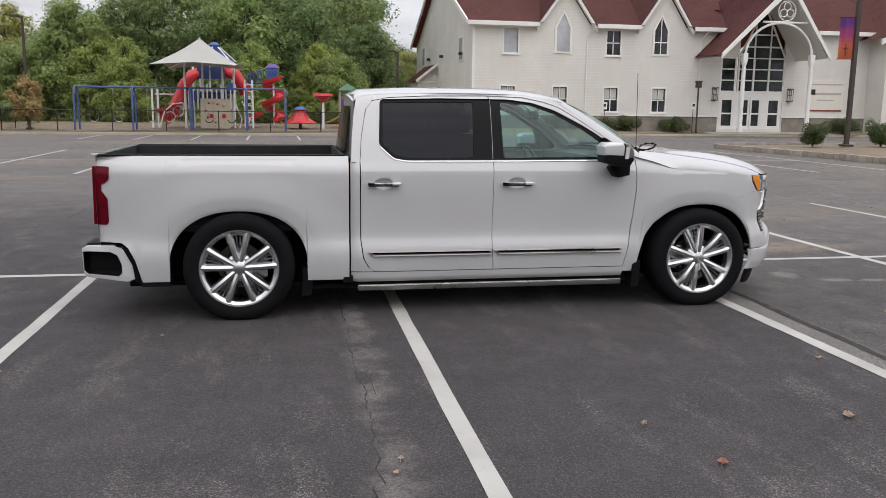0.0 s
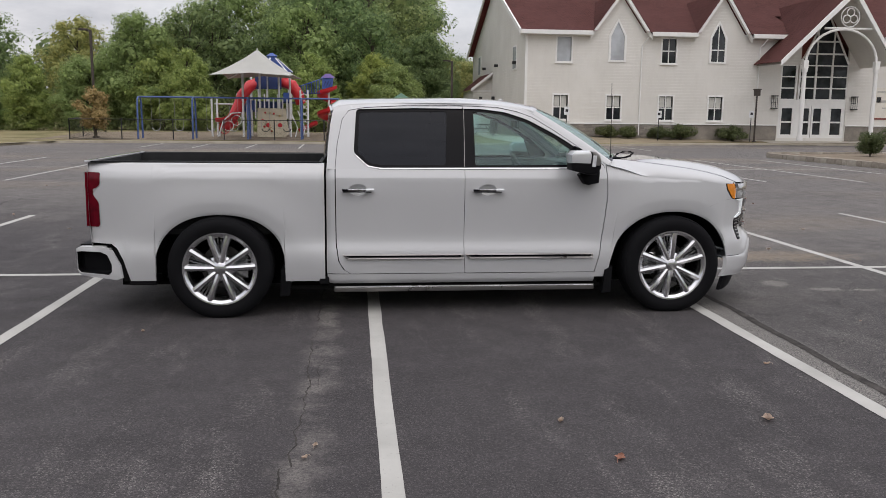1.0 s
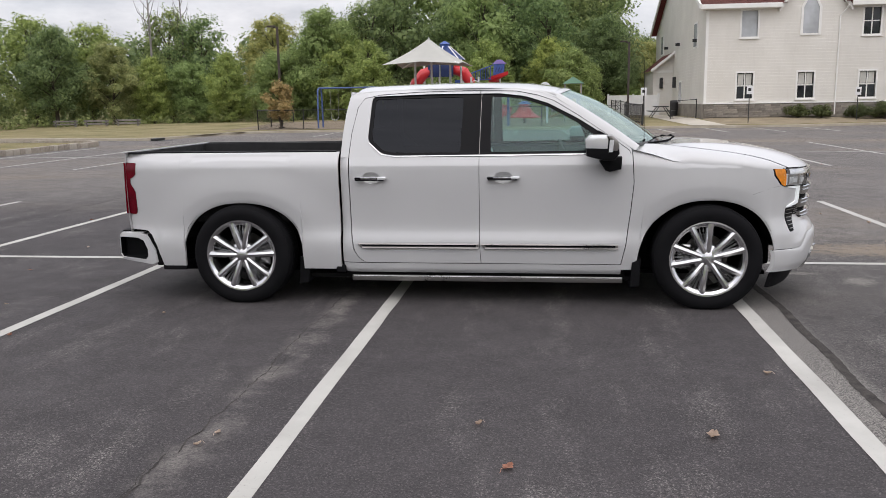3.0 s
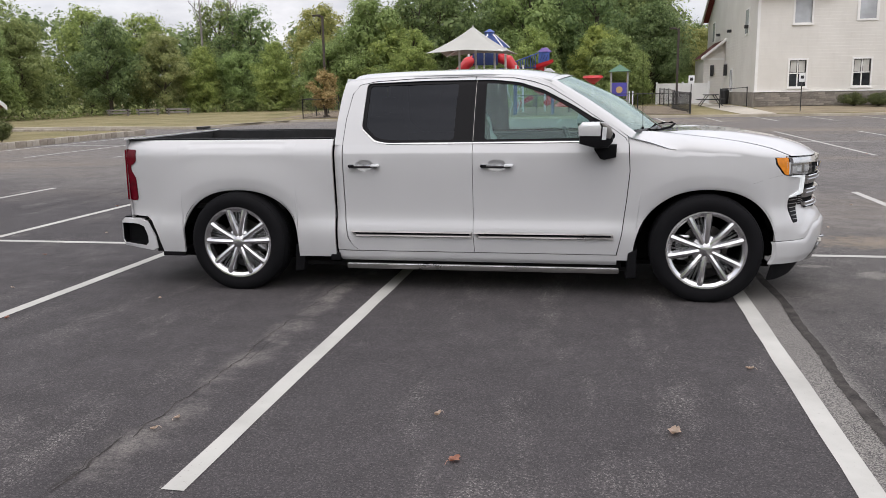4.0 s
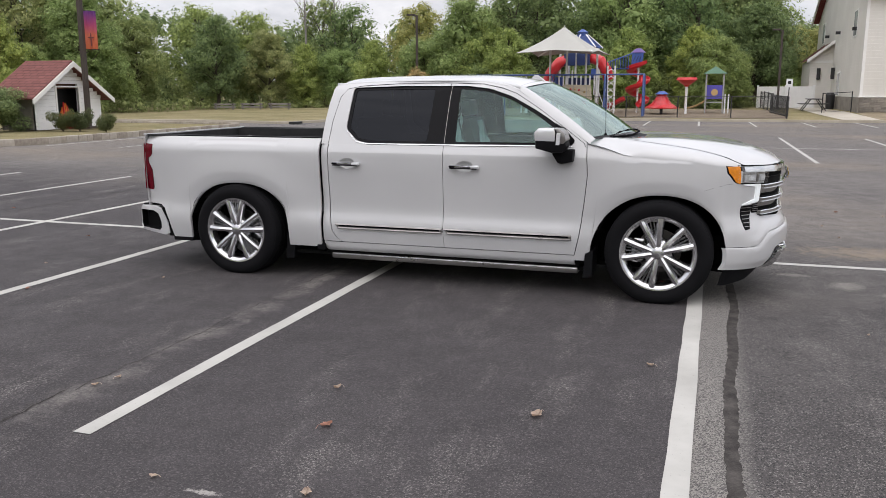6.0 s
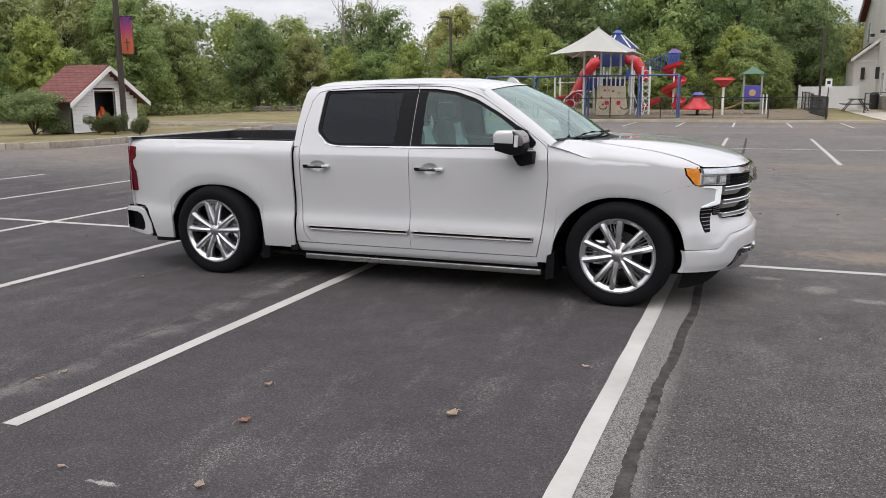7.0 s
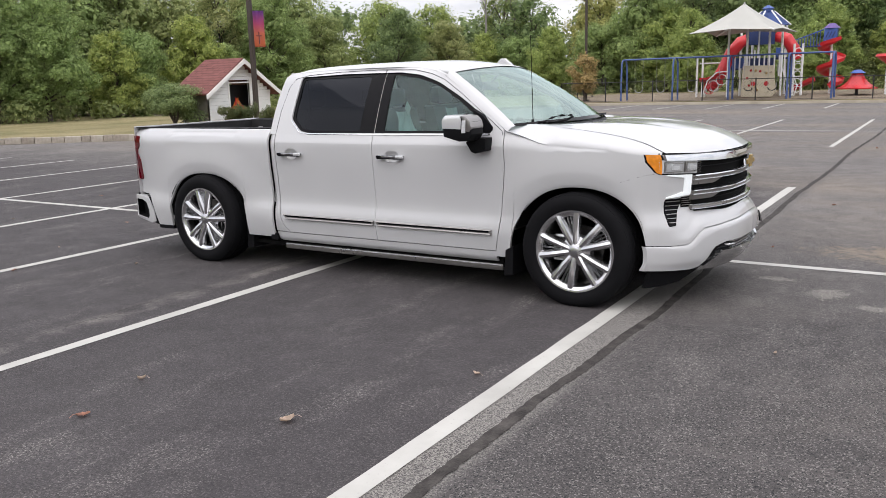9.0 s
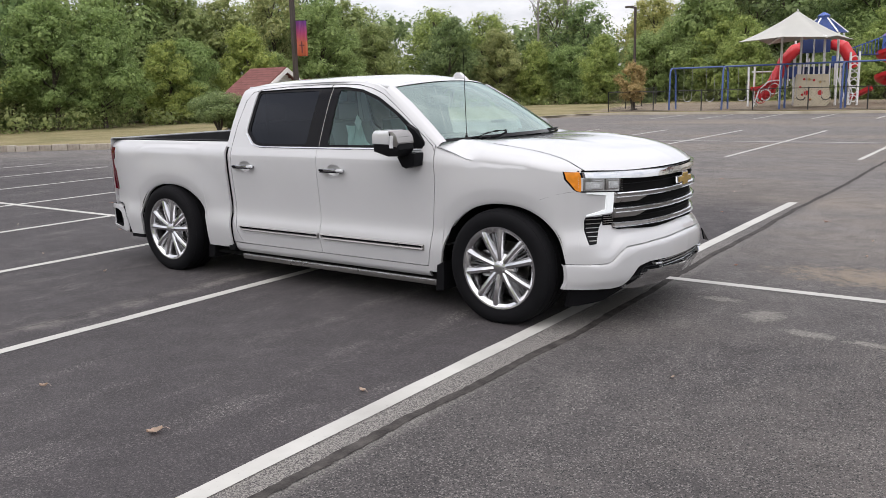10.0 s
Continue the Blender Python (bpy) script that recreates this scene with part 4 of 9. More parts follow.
    for cx in (30.45, 35.75):
        bm = bmesh.new()
        rod(bm, (cx, py, BASE_Z - 0.1), (cx, py, 5.1), 0.16, 0.14, 16)
        rod(bm, (cx, py, BASE_Z - 0.1), (cx, py, BASE_Z + 0.22), 0.22, 0.22, 16)
        rod(bm, (cx, py, 4.95), (cx, py, 5.2), 0.19, 0.21, 16)
        box(bm, cx - 0.17, cx + 0.17, py - 0.17, py + 0.17, 5.2, 5.75)
        part("column", bm, TRIM_WHITE, house, "round white porch column", True)
    bm = bmesh.new()
    arch = [(33.1 + 2.62 * math.cos(math.pi * i / 16), py, 5.55 + 2.35 * math.sin(math.pi * i / 16)) for i in range(17)]
    pipe(bm, arch, 0.09, 8)
    rod(bm, (31.7, py, 7.95), (35.3, py, 7.95), 0.08)
    for k in range(3):
        ang = math.pi / 2 + k * 2 * math.pi / 3
        cx, cz = 33.5 + 0.3 * math.cos(ang), 8.75 + 0.3 * math.sin(ang)
        pipe(bm, [(cx + 0.27 * math.cos(2 * math.pi * i / 12), py, cz + 0.27 * math.sin(2 * math.pi * i / 12)) for i in range(12)], 0.045, 6, True)
    pipe(bm, [(33.5 + 0.68 * math.cos(2 * math.pi * i / 20), py, 8.75 + 0.68 * math.sin(2 * math.pi * i / 20)) for i in range(20)], 0.045, 6, True)
    part("tracery", bm, TRIM_WHITE, house, "white arched gable tracery with a trefoil")
    for sx in (30.25, 36.55):
        bm = bmesh.new()
        for dx in (-0.16, 0.16):
            for dy in (-0.05, -0.3):
                rod(bm, (sx + dx, y0 + dy, 2.5), (sx + dx, y0 + dy, 3.35), 0.02, seg=6)
        box(bm, sx - 0.2, sx + 0.2, y0 - 0.34, y0 - 0.02, 3.35, 3.42)
        box(bm, sx - 0.2, sx + 0.2, y0 - 0.34, y0 - 0.02, 2.44, 2.5)
        box(bm, sx - 0.17, sx + 0.17, y0 - 0.12, y0 - 0.08, 2.9, 2.94)
        part("wall_lantern", bm, DARK_METAL, house, "black metal wall lantern")

    # sign on the wall right of the entrance
    sg = plain("faded_sign", (0.70, 0.66, 0.58), 0.6, var=0.05)
    rd = plain("sign_red", (0.20, 0.05, 0.04), 0.6, var=0.1)
    gy = plain("sign_grey", (0.42, 0.40, 0.37), 0.6, var=0.1)
    bm = bmesh.new()
    box(bm, 38.3, 41.2, y0 - 0.04, y0 - 0.005, 1.7, 4.1)
    part("wall_sign", bm, sg, house, "cream sign panel with faded lettering")
    for xa, xb, za, zb, m_ in ((38.35, 41.15, 1.72, 1.84, rd), (38.6, 41.0, 3.0, 3.16, gy), (38.9, 40.4, 2.55, 2.63, gy), (38.4, 38.75, 3.0, 3.4, DARK_METAL), (38.4, 41.1, 3.75, 3.83, gy)):
        bm = bmesh.new()
        box(bm, xa, xb, y0 - 0.06, y0 - 0.042, za, zb)
        part("sign_bar", bm, m_, house)

    # forward wing on the east
    bm = bmesh.new()
    box(bm, 43.2, 62, 50.0, 50.25, BASE_Z - 0.3, 7.6)
    box(bm, 43.2, 43.45, 50.25, 52, BASE_Z - 0.3, 7.6)
    prism(bm, [(43.2, 7.6), (62, 7.6), (52.6, 13.0)], "y", 50.0, 50.25)
    part("wing_wall", bm, SIDING, house, "cream clapboard wall of the gabled wing")
    for s, ex in ((-1, 42.2), (1, 63)):
        bm = bmesh.new()
        prism(bm, [(ex, 6.7), (ex, 7.15), (52.6, 13.7), (52.6, 13.1)], "y", 49.3, 49.5)
        part("bargeboard", bm, TRIM_WHITE, house, "white bargeboard")
        bm = bmesh.new()
        v = [bm.verts.new(p) for p in ((ex, 49.25, 7.17), (52.6, 49.25, 13.75), (52.6, 70, 13.75), (ex, 70, 7.17))]
        bm.faces.new(v if s < 0 else v[::-1])
        bmesh.ops.solidify(bm, geom=list(bm.faces), thickness=0.12)
        part("roof", bm, SHINGLE, house)
    for wx in (44.4, 47.2):
        w = thing("window", "", "")
        for key in ("label", "category"):
            if key in w:
                del w[key]
        w.parent = house
        bm = bmesh.new()
        prism(bm, [(wx - 0.6, 2.9), (wx + 0.6, 2.9), (wx + 0.6, 4.9), (wx, 5.9), (wx - 0.6, 4.9)], "y", 49.93, 49.99)
        part("window_frame", bm, TRIM_WHITE, w)
        bm = bmesh.new()
        prism(bm, [(wx - 0.48, 3.02), (wx + 0.48, 3.02), (wx + 0.48, 4.85), (wx, 5.68), (wx - 0.48, 4.85)], "y", 49.915, 49.925)
        part("pane", bm, PANE, w)
        bm = bmesh.new()
        box(bm, wx - 0.03, wx + 0.03, 49.89, 49.912, 3.02, 5.6)
        box(bm, wx - 0.48, wx + 0.48, 49.89, 49.912, 3.9, 3.96)
        part("muntin", bm, TRIM_WHITE, w)

    # end wall: narrow windows, flood lamps and a hooded side door
    for yc, za, zb in ((56.0, 5.3, 6.9), (74.0, 5.7, 7.3), (62.4, 1.3, 2.9)):
        w = thing("window", "", "")
        for key in ("label", "category"):
            if key in w:
                del w[key]
        w.parent = house
        bm = bmesh.new()
        box(bm, x0 - 0.06, x0 - 0.004, yc - 0.75, yc + 0.75, za - 0.12, zb + 0.12, 0.01)
        part("window_frame", bm, TRIM_WHITE, w)
        bm = bmesh.new()
        box(bm, x0 - 0.08, x0 - 0.062, yc - 0.6, yc + 0.6, za, zb)
        part("pane", bm, PANE_PALE, w)
    for yc, zc in ((55.5, 5.6), (63.8, 5.85), (70.5, 5.95)):
        bm = bmesh.new()
        box(bm, x0 - 0.32, x0 - 0.004, yc - 0.16, yc + 0.16, zc, zc + 0.22, 0.02)
        part("flood_lamp", bm, DARK_METAL, house, "small black wall flood lamp")
    bm = bmesh.new()
    v = [bm.verts.new(p) for p in ((x0 - 1.85, 66.3, 4.0), (x0 - 0.004, 66.3, 5.5), (x0 - 0.004, 74, 5.5), (x0 - 1.85, 74, 4.0))]
    bm.faces.new(v)
    bmesh.ops.solidify(bm, geom=list(bm.faces), thickness=0.1)
    part("hood_roof", bm, SHINGLE, house, "red shingle hood over the side door")
    bm = bmesh.new()
    prism(bm, [(x0 - 1.65, 0.2), (x0 - 0.004, 0.2), (x0 - 0.004, 5.35), (x0 - 1.65, 4.0)], "y", 66.8, 67.0)
    box(bm, x0 - 1.65, x0 - 1.45, 67.0, 73.6, 0.2, 3.95)
    part("hood_cheek", bm, SIDING, house, "cream clapboard wall of the side vestibule")
    bm = bmesh.new()
    prism(bm, [(x0 - 1.95, 3.82), (x0 - 1.95, 4.08), (x0, 5.6), (x0, 5.36)], "y", 66.2, 66.29)
    part("bargeboard", bm, TRIM_WHITE, house, "white bargeboard")
    bm = bmesh.new()
    box(bm, x0 - 1.75, x0 - 0.02, 66.74, 66.795, 3.82, 4.0)
    part("trim_board", bm, TRIM_WHITE, house)
    for xc, yc in ((x0 - 1.0, 66.65), (x0 - 0.13, 65.2)):
        bm = bmesh.new()
        box(bm, xc - 0.14, xc + 0.125, yc - 0.14, yc + 0.14, 2.5, 3.4, 0.03)
        part("wall_lantern", bm, DARK_METAL, house, "black metal wall lantern")


build_church()


# ---- playground ----
def bare(name, parent):
    """An untagged group for the pieces of one part."""
    ob = new(name)
    ob.empty_display_size = 0.1
    ob.parent = parent
    return ob


def build_fence():
    """Black chain-link style fence along the play area and a gate by the walk."""
    def run(pts, label, mesh=True, gap=2.9, h=1.15):
        f = thing("fence", label, "fence", group="playground fence")
        for (xa, ya), (xb, yb) in zip(pts, pts[1:]):
            d = math.hypot(xb - xa, yb - ya)
            n = max(1, round(d / gap))
            for i in range(n + 1):
                t = i / n
                x, y = xa + (xb - xa) * t, ya + (yb - ya) * t
                z = lawn_height(x, y)
                bm = bmesh.new()
                rod(bm, (x, y, z - 0.05), (x, y, z + h + 0.04), 0.032, seg=8)
                part("post", bm, DARK_METAL, f)
            for zz, r in ((h, 0.022), (0.06, 0.008)):
                bm = bmesh.new()
                rod(bm, (xa, ya, lawn_height(xa, ya) + zz), (xb, yb, lawn_height(xb, yb) + zz), r, seg=6)
                part("rail", bm, DARK_METAL, f)
            if mesh:
                bm = bmesh.new()
                m = int(d / 0.16)
                ux, uy = (xb - xa) / d, (yb - ya) / d
                for i in range(-7, m):
                    for sgn in (1, -1):
                        s0, s1 = i * 0.16, i * 0.16 + h
                        c0, c1 = max(0, s0), min(d, s1)
                        if c1 <= c0:
                            continue
                        z0, z1 = (c0 - s0), (c1 - s0)
                        if sgn < 0:
                            z0, z1 = h - z0, h - z1
                        p0, p1 = (xa + ux * c0, ya + uy * c0), (xa + ux * c1, ya + uy * c1)
                        rod(bm, (*p0, lawn_height(*p0) + z0), (*p1, lawn_height(*p1) + z1), 0.0022, seg=3, caps=False)
                w = part("wire_mesh", bm, DARK_METAL, f)
                w["kind"] = "stuff"

    run([(-17.3, 50), (-16.7, 41.0), (5.9, 41.0)], "black chain-link fence round the playground")
    run([(5.5, 46.5), (5.3, 56.5)], "black chain-link fence by the white vinyl fence")
    run([(8.3, 47.0), (9.85, 46.8)], "black rail fence between walk and church", False, 1.4)
    g = thing("gate", "open black picket gate by the walk", "gate")
    for (xa, ya), (xb, yb) in (((6.0, 41.2), (5.35, 46.0)),):
        d = math.hypot(xb - xa, yb - ya)
        for i in range(34):
            t = i / 33
            x, y = xa + (xb - xa) * t, ya + (yb - ya) * t
            z = lawn_height(x, y)
            bm = bmesh.new()
            box(bm, x - 0.012, x + 0.012, y - 0.012, y + 0.012, z + 0.06, z + 1.15)
            part("picket", bm, DARK_METAL, g)
        for zz in (0.15, 1.05):
            bm = bmesh.new()
            rod(bm, (xa, ya, lawn_height(xa, ya) + zz), (xb, yb, lawn_height(xb, yb) + zz), 0.02, seg=6)
            part("rail", bm, DARK_METAL, g)
    # white vinyl fence behind
    v = thing("vinyl_fence", "white vinyl privacy fence beside the church", "fence")
    for i in range(3):
        x = 5.1 + 1.85 * i
        z = lawn_height(x, 57)
        bm = bmesh.new()
        box(bm, x - 0.07, x + 0.07, 56.93, 57.07, z - 0.05, z + 1.62, 0.01)
        part("post", bm, WHITE_VINYL, v)
        if i < 2:
            for k in range(12):
                bm = bmesh.new()
                box(bm, x + 0.07 + k * 0.1425, x + 0.21 + k * 0.1425, 56.98, 57.02, z + 0.04, z + 1.52)
                part("board", bm, WHITE_VINYL, v)
    # sign by the gate
    for x, y, zt in ((5.92, 40.7, 2.25), (11.75, 41.2, 2.25), (18.3, 43.5, 2.12), (24.7, 44.1, 2.2)):
        sg = thing("sign_post", "small white sign on a thin dark post", "sign")
        z = lawn_height(x, y)
        bm = bmesh.new()
        rod(bm, (x, y, z - 0.05), (x, y, zt), 0.025, seg=8)
        part("post", bm, DARK_METAL, sg)
        bm = bmesh.new()
        box(bm, x - 0.16, x + 0.16, y - 0.045, y - 0.03, zt - 0.45, zt, 0.008)
        plate = part("sign_plate", bm, WHITE_PAINT, sg)
        bm = bmesh.new()
        box(bm, x - 0.08, x + 0.08, y - 0.052, y - 0.046, zt - 0.28, zt - 0.12)
        part("sign_bar", bm, DARK_METAL, plate)
    # picnic table behind the gate
    t = thing("picnic_table", "dark picnic table with benches behind the fence", "table", (8.1, 50.0, lawn_height(8.1, 50)))
    for xa, xb, za, zb, nm in ((-0.4, 0.4, 0.70, 0.75, "tabletop"), (-0.85, -0.6, 0.42, 0.46, "bench"), (0.6, 0.85, 0.42, 0.46, "bench")):
        bm = bmesh.new()
        box(bm, xa, xb, -0.9, 0.9, za, zb, 0.01)
        part(nm, bm, DARK_METAL, t)
    for y in (-0.6, 0.6):
        for s in (-1, 1):
            bm = bmesh.new()
            rod(bm, (s * 0.2, y, 0.72), (s * 0.7, y, 0.0), 0.03, seg=8)
            part("leg", bm, DARK_METAL, t)
        bm = bmesh.new()
        rod(bm, (-0.8, y, 0.42), (0.8, y, 0.42), 0.025, seg=8)
        part("cross_bar", bm, DARK_METAL, t)
    b = thing("trash_bin", "black round trash bin beside the side door", "bin", (9.6, 54.5, lawn_height(9.6, 54.5)))
    bm = bmesh.new()
    rod(bm, (0, 0, 0), (0, 0, 0.95), 0.26, 0.3, 16)
    part("bin_body", bm, DARK_METAL, b)
    bm = bmesh.new()
    rod(bm, (0, 0, 0.95), (0, 0, 1.1), 0.31, 0.18, 16)
    part("bin_lid", bm, DARK_METAL, b)


def build_swings():
    sw = thing("swing_set", "long blue steel swing set with arched end legs", "swing set")
    SWING_BLUE = plain("faded_blue_paint", (0.055, 0.095, 0.24), 0.5, var=0.15, scale=3)
    y, h = 42.0, 2.38
    xs = (-13.1, -10.05, -6.95, -3.9, -1.72)
    for x in xs:
        z = lawn_height(x, y)
        for s in (-1, 1):
            bm = bmesh.new()
            pipe(bm, [(x, y, z + h), (x, y + s * 0.22, z + h - 0.03), (x, y + s * 0.38, z + h - 0.15), (x, y + s * 0.44, z + h - 0.34), (x, y + s * 0.55, z)], 0.055, 8)
            part("leg", bm, SWING_BLUE, sw, smooth=True)
    bm = bmesh.new()
    z = lawn_height(0, y)
    rod(bm, (xs[0], y, z + h), (xs[-1], y, z + h), 0.05, seg=10)
    part("top_beam", bm, SWING_BLUE, sw, smooth=True)
    for x in (-12.2, -10.9, -9.1, -7.8, -6.0, -4.75):
        seat = bare("swing", sw)
        for dx in (-0.25, 0.25):
            bm = bmesh.new()
            rod(bm, (x + dx, y, z + h), (x + dx * 0.9, y, z + 0.62), 0.010, seg=5)
            part("chain", bm, GREY_METAL, seat)
        bm = bmesh.new()
        pipe(bm, [(x - 0.225, y, z + 0.62), (x - 0.15, y, z + 0.50), (x, y, z + 0.46), (x + 0.15, y, z + 0.50), (x + 0.225, y, z + 0.62)], 0.03, 6)
        part("swing_seat", bm, DARK_METAL if x > -6.5 else GREY_METAL, seat)


def ribbon_slide(name, path, material, parent, w=0.55, lip=0.22, label=""):
    """An open trough along a path of points."""
    bm = bmesh.new()
    path = [Vector(p) for p in path]
    rows = []
    for i, p in enumerate(path):
        t = (path[min(i + 1, len(path) - 1)] - path[max(i - 1, 0)]).normalized()
        side = t.cross(Vector((0, 0, 1))).normalized()
        up = side.cross(t)
        rows.append([bm.verts.new(p + side * a_ * w / 2 + up * b_) for a_, b_ in ((-1.05, lip), (-0.95, lip * 0.4), (-0.6, 0.04), (0, 0), (0.6, 0.04), (0.95, lip * 0.4), (1.05, lip))])
    for ra, rb in zip(rows, rows[1:]):
        for k in range(6):
            bm.faces.new((ra[k], rb[k], rb[k + 1], ra[k + 1]))
    bmesh.ops.recalc_face_normals(bm, faces=list(bm.faces))
    bmesh.ops.solidify(bm, geom=list(bm.faces), thickness=0.03)
    return part(name, bm, material, parent, label, True)


def build_playset():
    y = 46.0
    z = lawn_height(-6, y)
    ps = thing("playset", "red, blue and white playground tower with slides", "playground", (0, 0, 0))
    # shade canopy: a peaked fabric square on posts
    cx, cy, hw, turn_ = -6.38, 42.03, 2.25, radians(-4.7)

    def sail(u, v):
        a_, b_ = 2 * u - 1, 2 * v - 1
        m = max(abs(a_), abs(b_))
        corner = abs(a_ * b_)
        r = 1 - m
        pull = 1 - 0.10 * (1 - corner / (m * m + 1e-6)) * m
        zz = 3.64 + 1.60 * r**1.3 + 0.20 * (1 - corner) * m * m + 0.05 * corner
        px, py = hw * a_ * pull, hw * b_ * pull
        return (cx + px * math.cos(turn_) - py * math.sin(turn_), cy + px * math.sin(turn_) + py * math.cos(turn_), z + zz - 0.20)

    sheet("canopy", 24, 24, sail, SAIL, ps, "cream fabric shade canopy", True, 0.02)
    bm = bmesh.new()
    rod(bm, (cx, cy, z + 4.94), (cx, cy, z + 5.12), 0.08, 0.02, 8)
    part("canopy_tip", bm, SAIL, ps)
    for px, py, top in ((-7.42, 43.3, 4.2), (-7.15, 45.2, 3.9), (-6.45, 43.5, 4.4), (-6.2, 45.3, 3.9), (-5.36, 44.0, 4.05), (-4.72, 44.2, 3.9), (-6.9, 47.0, 4.0), (-5.0, 47.0, 4.0)):
        bm = bmesh.new()
        rod(bm, (px, py, z), (px, py, z + top), 0.065, seg=10)
        part("post", bm, WHITE_PAINT, ps, smooth=True)
    for s in (-1, 1):
        bm = bmesh.new()
        rod(bm, (cx, cy, z + 4.2), (cx + s * hw * 0.98 * (math.cos(turn_) + math.sin(turn_)), cy + s * hw * 0.98 * (math.sin(turn_) - math.cos(turn_)), z + 3.47), 0.05, seg=8)
        part("canopy_arm", bm, WHITE_PAINT, ps)
    # blue hipped tower roof
    bx, by = -5.95, 46.2
    rb = bmesh.new()
    base = [(bx + 1.3 * math.cos(k * math.pi / 3 + 0.3), by + 1.3 * math.sin(k * math.pi / 3 + 0.3), z + 4.0) for k in range(6)]
    mid = [(bx + 0.34 * math.cos(k * math.pi / 3 + 0.3), by + 0.34 * math.sin(k * math.pi / 3 + 0.3), z + 4.82) for k in range(6)]
    vb, vm = [rb.verts.new(p) for p in base], [rb.verts.new(p) for p in mid]
    for k in range(6):
        rb.faces.new((vb[k], vb[(k + 1) % 6], vm[(k + 1) % 6], vm[k]))
    bmesh.ops.solidify(rb, geom=list(rb.faces), thickness=0.05)
    tr = part("tower_roof", rb, BLUE_PAINT, ps, "blue metal hipped roof")
    bm = bmesh.new()
    rod(bm, (bx, by, z + 4.78), (bx, by, z + 4.96), 0.30, 0.30, 6)
    rod(bm, (bx, by, z + 4.96), (bx, by, z + 5.15), 0.38, 0.08, 6)
    part("roof_cap", bm, BLUE_PAINT, tr)
    for k in range(6):
        bm = bmesh.new()
        rod(bm, base[k], mid[k], 0.045, seg=6)
        part("roof_rib", bm, WHITE_PAINT, tr)
    # decks and panels
    for xa, xb, za in ((-8.0, -6.5, 1.5), (-6.5, -4.6, 2.05)):
        bm = bmesh.new()
        box(bm, xa, xb, 45.2, 47.0, z + za, z + za + 0.10, 0.01)
        part("deck", bm, NAVY, ps, "dark blue deck")
    for xa, xb, za, zb, m_ in ((-6.9, -6.2, 2.9, 3.75, NAVY), (-6.1, -5.3, 2.9, 3.75, NAVY), (-6.8, -5.3, 1.55, 2.15, NAVY), (-7.9, -6.9, 1.6, 2.2, BLUE_PAINT), (-5.2, -4.8, 2.15, 2.7, BLUE_PAINT)):
        bm = bmesh.new()
        box(bm, xa, xb, 45.12, 45.18, z + za, z + zb, 0.01)
        part("panel", bm, m_, ps, "dark blue plastic panel")
    for i, x in enumerate(np.linspace(-8.0, -4.7, 13)):
        bm = bmesh.new()
        rod(bm, (x, 45.05, z + 1.1), (x, 45.05, z + 2.35 + 0.25 * (i % 3 == 0)), 0.045, seg=8)
        part("picket", bm, WHITE_PAINT, ps)
    # climbing wall
    bm = bmesh.new()
    prism(bm, [(-6.60, 0), (-4.95, 0), (-4.72, 0.25), (-4.84, 0.95), (-4.90, 1.70), (-6.55, 1.73)], "y", 43.0, 43.2, 0.02)
    bm.transform(Matrix.Translation((0, 0, z)))
    cw = part("climbing_wall", bm, BEIGE_PLASTIC, ps, "beige plastic climbing wall with holds")
    rng = random.Random(4)
    for _ in range(16):
        hx, hz = rng.uniform(-6.4, -5.0), z + rng.uniform(0.25, 1.55)
        bm = bmesh.new()
        rod(bm, (hx, 43.01, hz), (hx, 42.93, hz), 0.075, 0.045, 7)
        part("hold", bm, rng.choice((TAN_PLASTIC, BEIGE_PLASTIC, RED_PLASTIC)), cw)
    for hx in (-5.95, -5.25):
        bm = bmesh.new()
        rod(bm, (hx, 42.995, z + 0.72), (hx, 42.985, z + 0.72), 0.13, seg=16)
        part("disc", bm, RED_PLASTIC, cw, "red disc on the wall")
    # ladder frames
    for xa, xb, yy, za, zb, n in ((-9.40, -9.08, 44.2, 0, 2.25, 0), (-4.12, -3.67, 44.5, 0, 2.85, 6)):
        for x in (xa, xb):
            bm = bmesh.new()
            rod(bm, (x, yy, z + za), (x, yy, z + zb), 0.06, seg=10)
            part("ladder_post", bm, WHITE_PAINT, ps)
        for k in range(n):
            bm = bmesh.new()
            c = Vector(((xa + xb) / 2, yy, z + 0.35 + k * 0.42))
            pipe(bm, [c + Vector((0.19 * math.cos(a_), 0, 0.17 * math.sin(a_))) for a_ in np.linspace(0, 2 * math.pi, 12, endpoint=False)], 0.03, 6, True)
            part("ladder_ring", bm, WHITE_PAINT, ps)
    bm = bmesh.new()
    rod(bm, (-9.24, 44.2, z + 1.95), (-7.6, 45.0, z + 1.95), 0.04)
    part("overhead_bar", bm, WHITE_PAINT, ps)
    # tube slides
    for path in (((-6.7, 45.6, 3.3), (-7.2, 45.2, 3.1), (-7.65, 44.9, 2.5), (-7.95, 44.7, 1.7), (-8.35, 44.5, 0.9), (-8.85, 44.4, 0.5)),
                 ((-5.2, 45.6, 3.35), (-4.65, 45.3, 3.15), (-4.3, 45.3, 2.6), (-4.15, 45.5, 2.1))):
        pts = [Vector((a_, b_, z + c_)) for a_, b_, c_ in path]
        fine = []
        for i in range(len(pts) - 1):
            for k in range(4):
                fine.append(pts[i].lerp(pts[i + 1], k / 4))
        fine.append(pts[-1])
        bm = bmesh.new()
        pipe(bm, fine, [0.33 + 0.02 * (i % 4 == 0) for i in range(len(fine))], 14)
        part("tube_slide", bm, RED_PLASTIC, ps, "red plastic tube slide", True)
